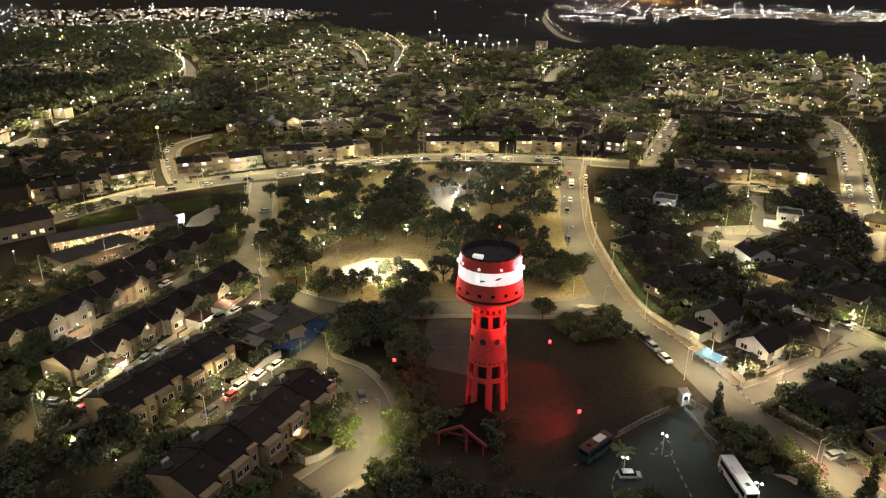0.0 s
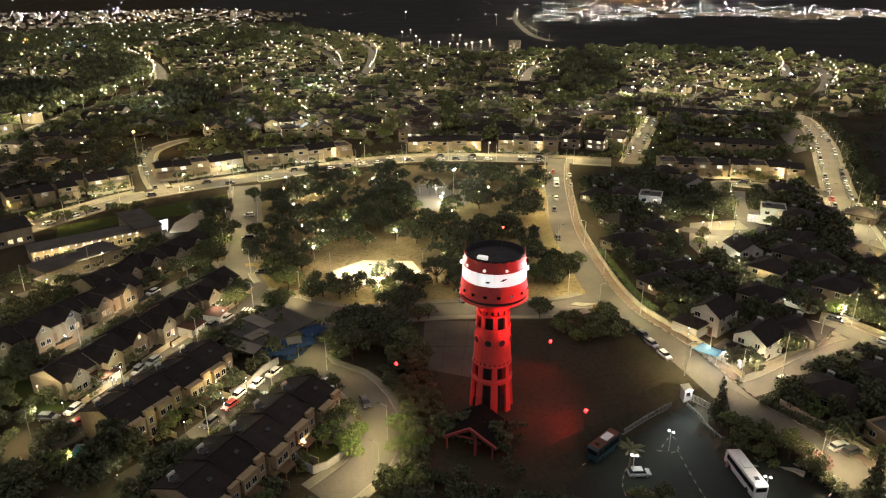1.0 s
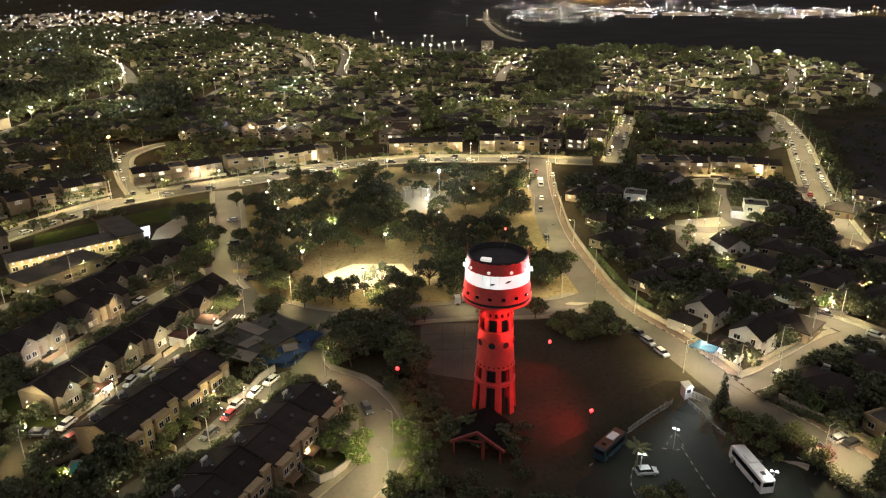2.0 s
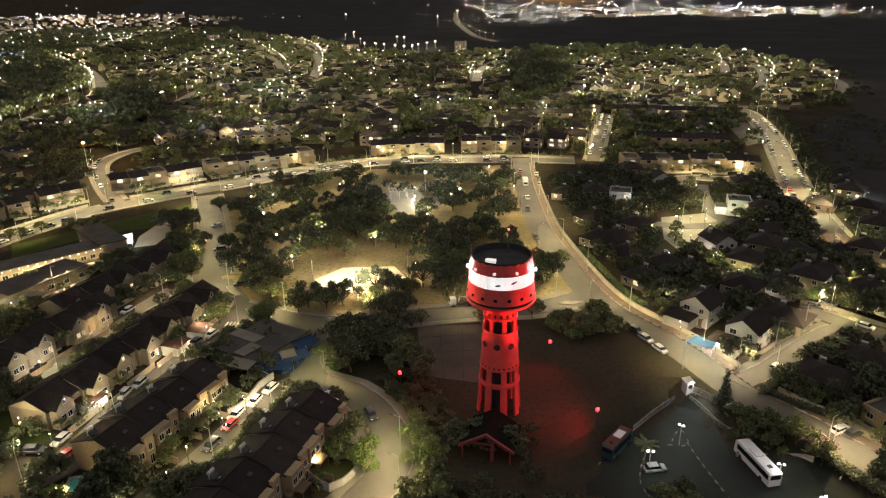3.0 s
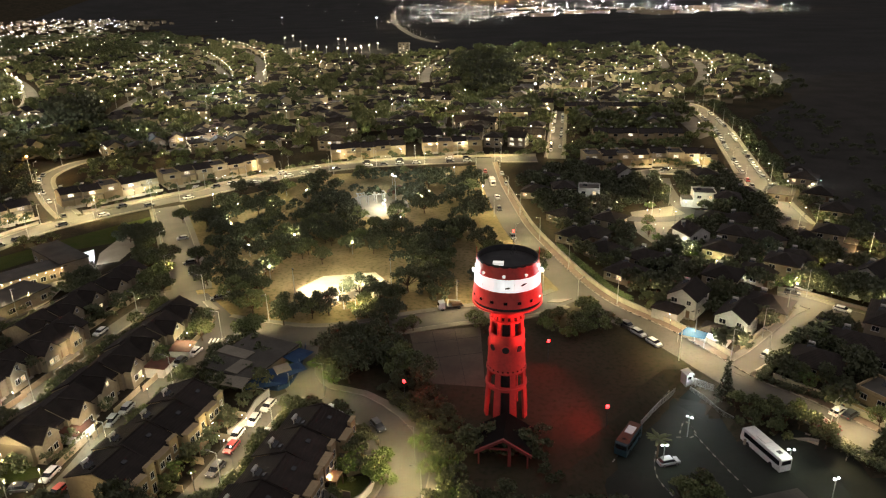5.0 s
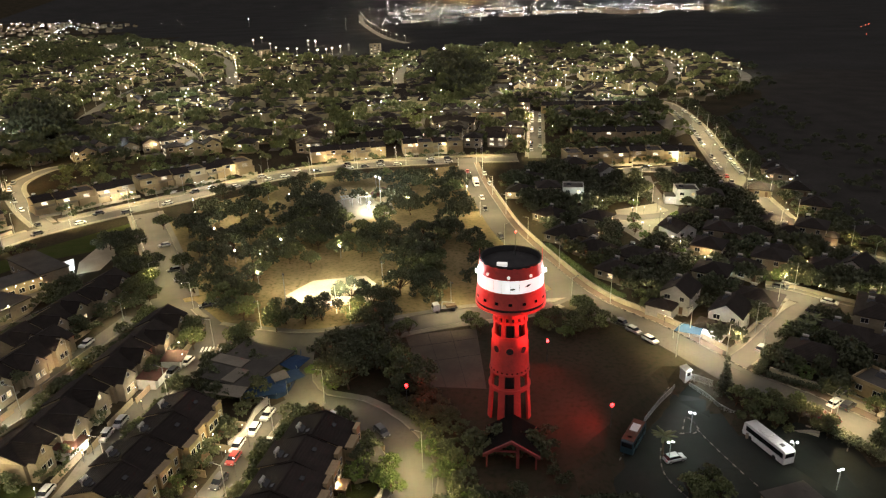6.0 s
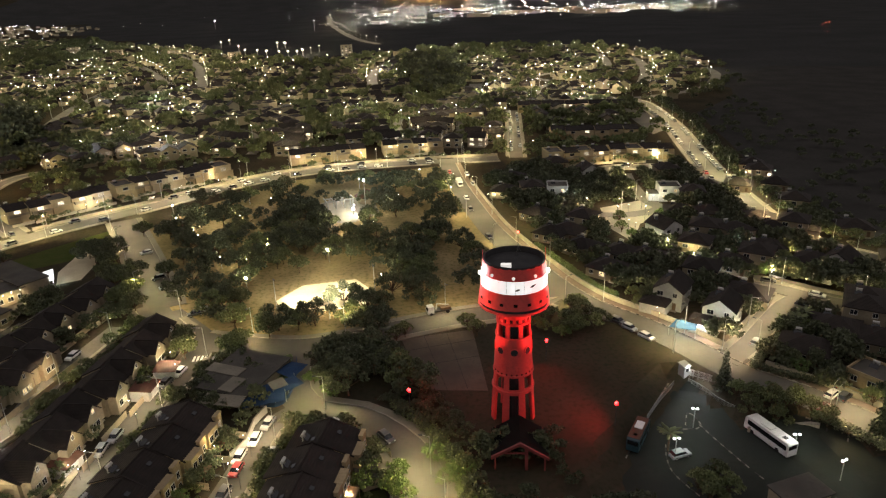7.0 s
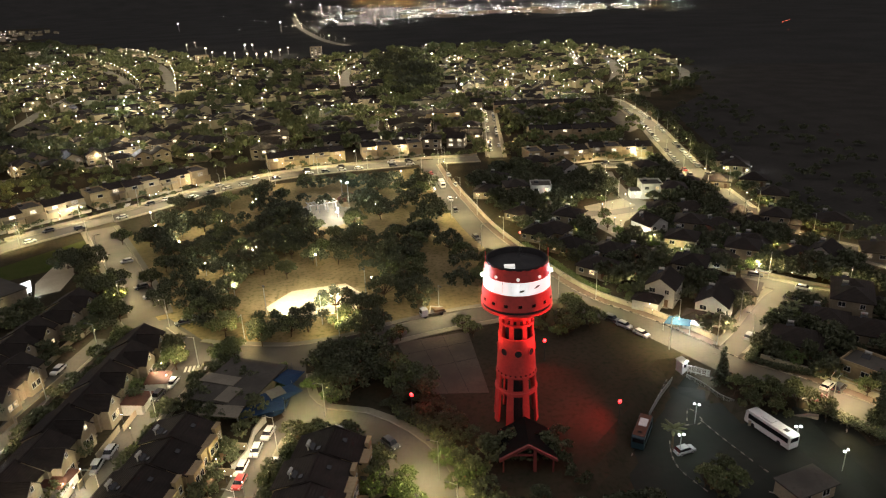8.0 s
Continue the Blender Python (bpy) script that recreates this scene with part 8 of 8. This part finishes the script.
# Post lamps at bright places; many are added just to brighten the ground.
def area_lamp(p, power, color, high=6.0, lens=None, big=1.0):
    f = thing("yard_light", "lamp on a post placed where the ground reads bright", "lamp", "yard lights", pose(p[0], p[1], 0))
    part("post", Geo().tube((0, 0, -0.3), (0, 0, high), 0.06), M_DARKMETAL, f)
    # A larger big makes the lens stand for the lamp's glare.
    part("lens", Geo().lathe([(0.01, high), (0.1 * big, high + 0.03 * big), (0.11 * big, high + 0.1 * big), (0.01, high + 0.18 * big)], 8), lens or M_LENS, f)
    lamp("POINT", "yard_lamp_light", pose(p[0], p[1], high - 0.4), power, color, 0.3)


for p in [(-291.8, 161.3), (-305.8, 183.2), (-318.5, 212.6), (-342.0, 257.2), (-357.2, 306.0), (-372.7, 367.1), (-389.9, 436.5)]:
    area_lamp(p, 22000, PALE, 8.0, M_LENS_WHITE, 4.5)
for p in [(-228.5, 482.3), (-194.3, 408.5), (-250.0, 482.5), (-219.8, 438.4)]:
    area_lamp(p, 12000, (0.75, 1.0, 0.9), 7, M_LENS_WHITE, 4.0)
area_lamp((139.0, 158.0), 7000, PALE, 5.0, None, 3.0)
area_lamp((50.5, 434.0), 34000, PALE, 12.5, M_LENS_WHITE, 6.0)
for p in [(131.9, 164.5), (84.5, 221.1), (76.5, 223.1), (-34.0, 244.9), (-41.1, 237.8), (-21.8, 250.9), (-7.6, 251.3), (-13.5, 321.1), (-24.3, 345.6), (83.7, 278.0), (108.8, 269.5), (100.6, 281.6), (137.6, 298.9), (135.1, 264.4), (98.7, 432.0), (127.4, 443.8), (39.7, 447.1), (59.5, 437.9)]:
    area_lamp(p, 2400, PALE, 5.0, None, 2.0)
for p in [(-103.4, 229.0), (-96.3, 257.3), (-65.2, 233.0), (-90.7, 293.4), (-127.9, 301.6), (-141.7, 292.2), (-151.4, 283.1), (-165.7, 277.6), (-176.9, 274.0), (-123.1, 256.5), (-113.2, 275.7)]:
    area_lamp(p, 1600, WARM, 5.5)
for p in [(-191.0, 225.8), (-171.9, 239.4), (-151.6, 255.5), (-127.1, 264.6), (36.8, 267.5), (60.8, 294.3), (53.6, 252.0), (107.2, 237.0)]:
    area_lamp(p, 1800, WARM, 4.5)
for p in [(-149.3, 176.6), (-152.6, 173.5), (-156.1, 170.4), (-125.9, 192.3), (-122.9, 195.7)]:
    porch_lamp(p, 800, COOL, 2.6, M_LENS_COOL)
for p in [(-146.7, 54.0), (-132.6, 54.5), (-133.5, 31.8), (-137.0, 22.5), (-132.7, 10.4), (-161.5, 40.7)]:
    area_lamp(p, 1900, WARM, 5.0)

# From here: lamps added to brighten villa gardens, roadside and row lanes.
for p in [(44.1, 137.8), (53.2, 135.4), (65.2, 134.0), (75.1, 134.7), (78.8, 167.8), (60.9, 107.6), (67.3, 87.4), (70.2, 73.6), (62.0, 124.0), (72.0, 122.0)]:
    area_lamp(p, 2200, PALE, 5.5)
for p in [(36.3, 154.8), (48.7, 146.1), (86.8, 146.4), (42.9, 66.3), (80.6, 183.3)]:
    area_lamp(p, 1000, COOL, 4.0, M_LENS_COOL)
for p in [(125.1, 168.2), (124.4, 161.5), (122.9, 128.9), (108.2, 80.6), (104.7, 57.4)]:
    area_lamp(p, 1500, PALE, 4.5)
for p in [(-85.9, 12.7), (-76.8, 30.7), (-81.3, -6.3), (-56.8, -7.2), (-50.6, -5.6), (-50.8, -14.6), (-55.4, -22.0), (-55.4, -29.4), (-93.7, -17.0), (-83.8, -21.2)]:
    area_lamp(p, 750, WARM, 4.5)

for p in [(-82.0, -8.7), (-107.1, 6.9)]:
    porch_lamp(p, 700, COOL, 2.4, M_LENS_WHITE, "white lamp over a garage front")
# Several of these lamps are added to brighten the villa walls.
for p, power in (((-53.8, -10.2), 350), ((-70.9, -3.5), 420), ((-58.6, 24.0), 400), ((-75.3, 28.2), 420), ((-80.7, 13.5), 350), ((47.8, 43.6), 450), ((57.4, 31.2), 300), ((47.0, 56.5), 500), ((89.8, 62.5), 3600)):
    porch_lamp(p, power, PALE, 2.6, M_LENS, "bright lamp on a post before a garden front")

# avenue terraces' front gardens: lawn, lamps added to brighten them; the lamp behind the playground
for p in [(-207.6, 174.7), (-198.7, 168.0), (-167.8, 157.0), (-187.9, 158.8), (-144.8, 167.6), (-123.0, 192.4), (-107.8, 203.3), (-228.8, 161.7), (-184.9, 117.9), (-187.9, 128.9), (-222.6, 148.0), (-234.1, 172.9), (-190.7, 209.3), (-249.6, 207.0), (-211.0, 108.0), (-48.8, 231.9), (-27.5, 236.7)]:
    if not on_road(*p, 0.3):
        porch_lamp(p, 1500, PALE, 2.6, M_LENS, "lamp added to brighten a terrace front garden")
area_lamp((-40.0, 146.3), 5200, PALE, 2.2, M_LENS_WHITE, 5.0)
for ends in TERRACE_LINES[:7]:
    (x0, y0), (x1, y1) = ends
    n, t = max(1, round(math.hypot(x1 - x0, y1 - y0) / 8.4)), radians(bearing(*ends))
    for i in range(n):
        bed = []
        for f, out in ((0.08, 4.3), (0.6, 4.3), (0.6, 1.2), (0.08, 1.2)):
            f = (i + f) / n
            bed.append((x0 + (x1 - x0) * f + math.sin(t) * out, y0 + (y1 - y0) * f - math.cos(t) * out))
        if not any(on_road(*q, 1.0) for q in bed):
            patch("front_lawn", bed, 0.06, M_LAWN, "small green lawn of a terrace front garden", "lawn")

SL = (51.0, 32.9)
sail = thing("shade_sail", "blue canvas shade sail over a villa terrace", "shade sail", m=pose(SL[0], SL[1], 0, 0, 0, -38))
part("canvas", Geo().slab([(-3.2, -2.2, 2.3), (3.2, -1.8, 2.7), (2.8, 2.0, 3.0), (-2.8, 2.2, 2.6)], 0.06), M_SAIL, sail)
for x, y in ((-3.2, -2.2), (3.2, -1.8), (2.8, 2.0), (-2.8, 2.2)):
    part("pole", Geo().tube((x, y, -0.3), (x, y, 2.75), 0.05), M_METAL, sail)
porch_lamp((54.1, 32.2), 600, COOL, 2.2, M_LENS_COOL, "cool white lamp on a villa terrace")
porch_lamp((52.3, 33.5), 450, COOL, 2.0, M_LENS_COOL, "cool white lamp on a villa terrace")

# ---- corner garden at the lane bend, garages, service building ----
patch("corner_lawn", [(-29.5, -17.5), (-24.6, -17.2), (-23.6, -21.5), (-26.0, -24.6), (-30.2, -22.0)], 0.04, M_LAWN, "small green lawn inside a pale fence", "lawn")
wall_along("garden_fence", [(-32.0, -22.6), (-26.8, -26.0), (-23.4, -21.6), (-23.2, -17.4)], 1.8, 0.12, M_WHITEWALL, "pale slatted garden fence along the lane bend", True, 2.0)
shed = thing("garden_shed", "low garden shed with a dark felt roof", "shed", m=pose(-26.4, -14.2, 0, 0, 0, 24))
part("wall", Geo().box(-3.2, 3.2, -2.2, 2.2, -0.4, 2.5), M_PLASTER, shed)
part("roof", Geo().slab([(-3.6, -2.6, 2.55), (3.6, -2.6, 2.55), (3.6, 2.6, 3.1), (-3.6, 2.6, 3.1)], 0.14), M_BITUMEN, shed)
for k, (p, rot) in enumerate((((-86.2, -5.6), 76), ((-79.6, 19.5), 84), ((-77.2, 27.5), 92))):
    gar = thing("garage", "small white garage with a ribbed door beside the lane", "garage", "row garages", pose(p[0], p[1], 0, 0, 0, rot))
    part("wall", Geo().box(-2.6, 2.6, -2.2, 2.2, -0.4, 2.5), M_WHITEWALL, gar)
    part("roof", Geo().slab([(-2.8, -2.9, 2.56), (2.8, -2.9, 2.56), (2.8, 2.4, 2.9), (-2.8, 2.4, 2.9)], 0.12), M_TILE_RED, gar)
    part("door", Geo().box(-1.3, 1.3, -2.27, -2.19, 0.05, 2.1), M_FRAME, gar)
    lamp("POINT", "garage_light", gar.matrix_basis @ pose(1.9, -3.3, 2.1), 420, PALE, 0.1)
    part("lamp_lens", Geo().box(1.75, 2.05, -2.4, -2.2, 2.0, 2.2), M_LENS_SMALL, gar)
skip = thing("skip_container", "green steel skip container beside the lane", "container", m=pose(-75.4, -10.4, 0, 0, 0, 46))
part("tub", Geo().prism([(-2.0, 1.3), (-1.5, 0.1), (1.5, 0.1), (2.0, 1.3)][::-1], -0.9, 0.9), M_GREENPLAST, skip)
part("lip", Geo().box(-2.1, 2.1, -1.0, 1.0, 1.3, 1.38), M_GREENPLAST, skip)
long_building("service_building", "low service building with a dark roof at the bus yard", [(44.8, -28.4), (53.4, -26.0)], 5.0, 3.0, M_PLASTER, M_BITUMEN, 2)
lamp("SPOT", "service_light", look((47.0, -24.6, -0.2), (46.6, -21.5, -2.6)), 500, COOL, 0.1, 140, 0.8)
pan = thing("notice_panel", "white panel on the roadside wall", "panel", m=pose(66.3, -3.3, land(66.3, -3.3), 0, 0, -72))
part("sheet", Geo().box(-1.9, 1.9, -0.05, 0.05, 0.9, 2.3), M_WHITEWALL, pan)
for x in (-1.7, 1.7):
    part("post", Geo().box(x - 0.05, x + 0.05, 0.055, 0.15, -0.4, 2.2), M_METAL, pan)

# ---- lorries and crossings ----
def build_lorry(label, crane):
    t = thing("lorry", label, "lorry")
    part("chassis", Geo().box(-3.4, 3.3, -0.5, 0.5, 0.55, 0.85), M_DARKMETAL, t)
    part("cab", Geo().prism([(1.7, 0.6), (3.5, 0.6), (3.55, 1.3), (3.3, 2.5), (1.7, 2.6)], -1.1, 1.1), PAINTS["white"], t)
    part("windscreen", Geo().prism([(3.53, 1.4), (3.57, 1.4), (3.36, 2.3), (3.31, 2.3)], -0.95, 0.95), M_GLASS_CAR, t)
    if crane:
        part("bed", Geo().box(-3.5, 1.5, -1.15, 1.15, 0.9, 1.15), M_DARKMETAL, t)
        part("crane_arm", Geo().tube((0.9, 0, 1.1), (0.6, 0, 2.9), 0.16).tube((0.6, 0, 2.9), (-2.8, 0.2, 2.2), 0.12), M_METAL, t)
        part("load", Geo().box(-3.2, -0.4, -0.9, 0.9, 1.15, 1.7), M_WOOD, t)
    else:
        part("box", Geo().box(-3.5, 1.55, -1.15, 1.15, 0.9, 3.1), PAINTS["white"], t)
    for x in (-2.3, 2.5):
        for s_ in (-1, 1):
            part("wheel", Geo().tube((x, s_ * 0.8, 0.48), (x, s_ * 1.1, 0.48), 0.48, segs=14), M_RUBBER, t)
    return t


lorry = build_lorry("white lorry with a crane parked beside the ring road", True)
LP = (-10.6, 52.9)
lorry.matrix_basis = pose(LP[0], LP[1], 0.08, 0, 0, 195)
van = build_lorry("white box lorry standing at the road edge", False)
VP = (6.3, 181.9)
van.matrix_basis = pose(VP[0], VP[1], 0.08, 0, 0, road_turn("tower_road", VP))
for (p, rot, n) in (((-69.9, 34.9), road_turn("row_lane", (-69.9, 34.9)), 7), ((-134.2, 185.5), 10, 6)):
    zebra = thing("zebra_crossing", "worn white zebra crossing on the asphalt", "road marking", m=pose(p[0], p[1], 0, 0, 0, rot), kind="structure")
    for i in range(n):
        part("stripe", Geo().box(-1.3, 1.3, (i - n / 2) * 0.95, (i - n / 2) * 0.95 + 0.48, 0.1, 0.165), M_WHITE, zebra)
copy_thing(cypress, pose(*(72.4, -11.1), 0, 0, 0, 40))

# models that only lent their meshes do not stand anywhere
for kind in far_tree:
    if kind.name not in used:
        for o in (*kind.children_recursive, kind):
            bpy.data.objects.remove(o)
for kind in [*street_cars.values(), *cars.values(), palm, cypress, *broad, *small]:
    if kind.name not in used:
        for o in (*kind.children_recursive, kind):
            bpy.data.objects.remove(o)
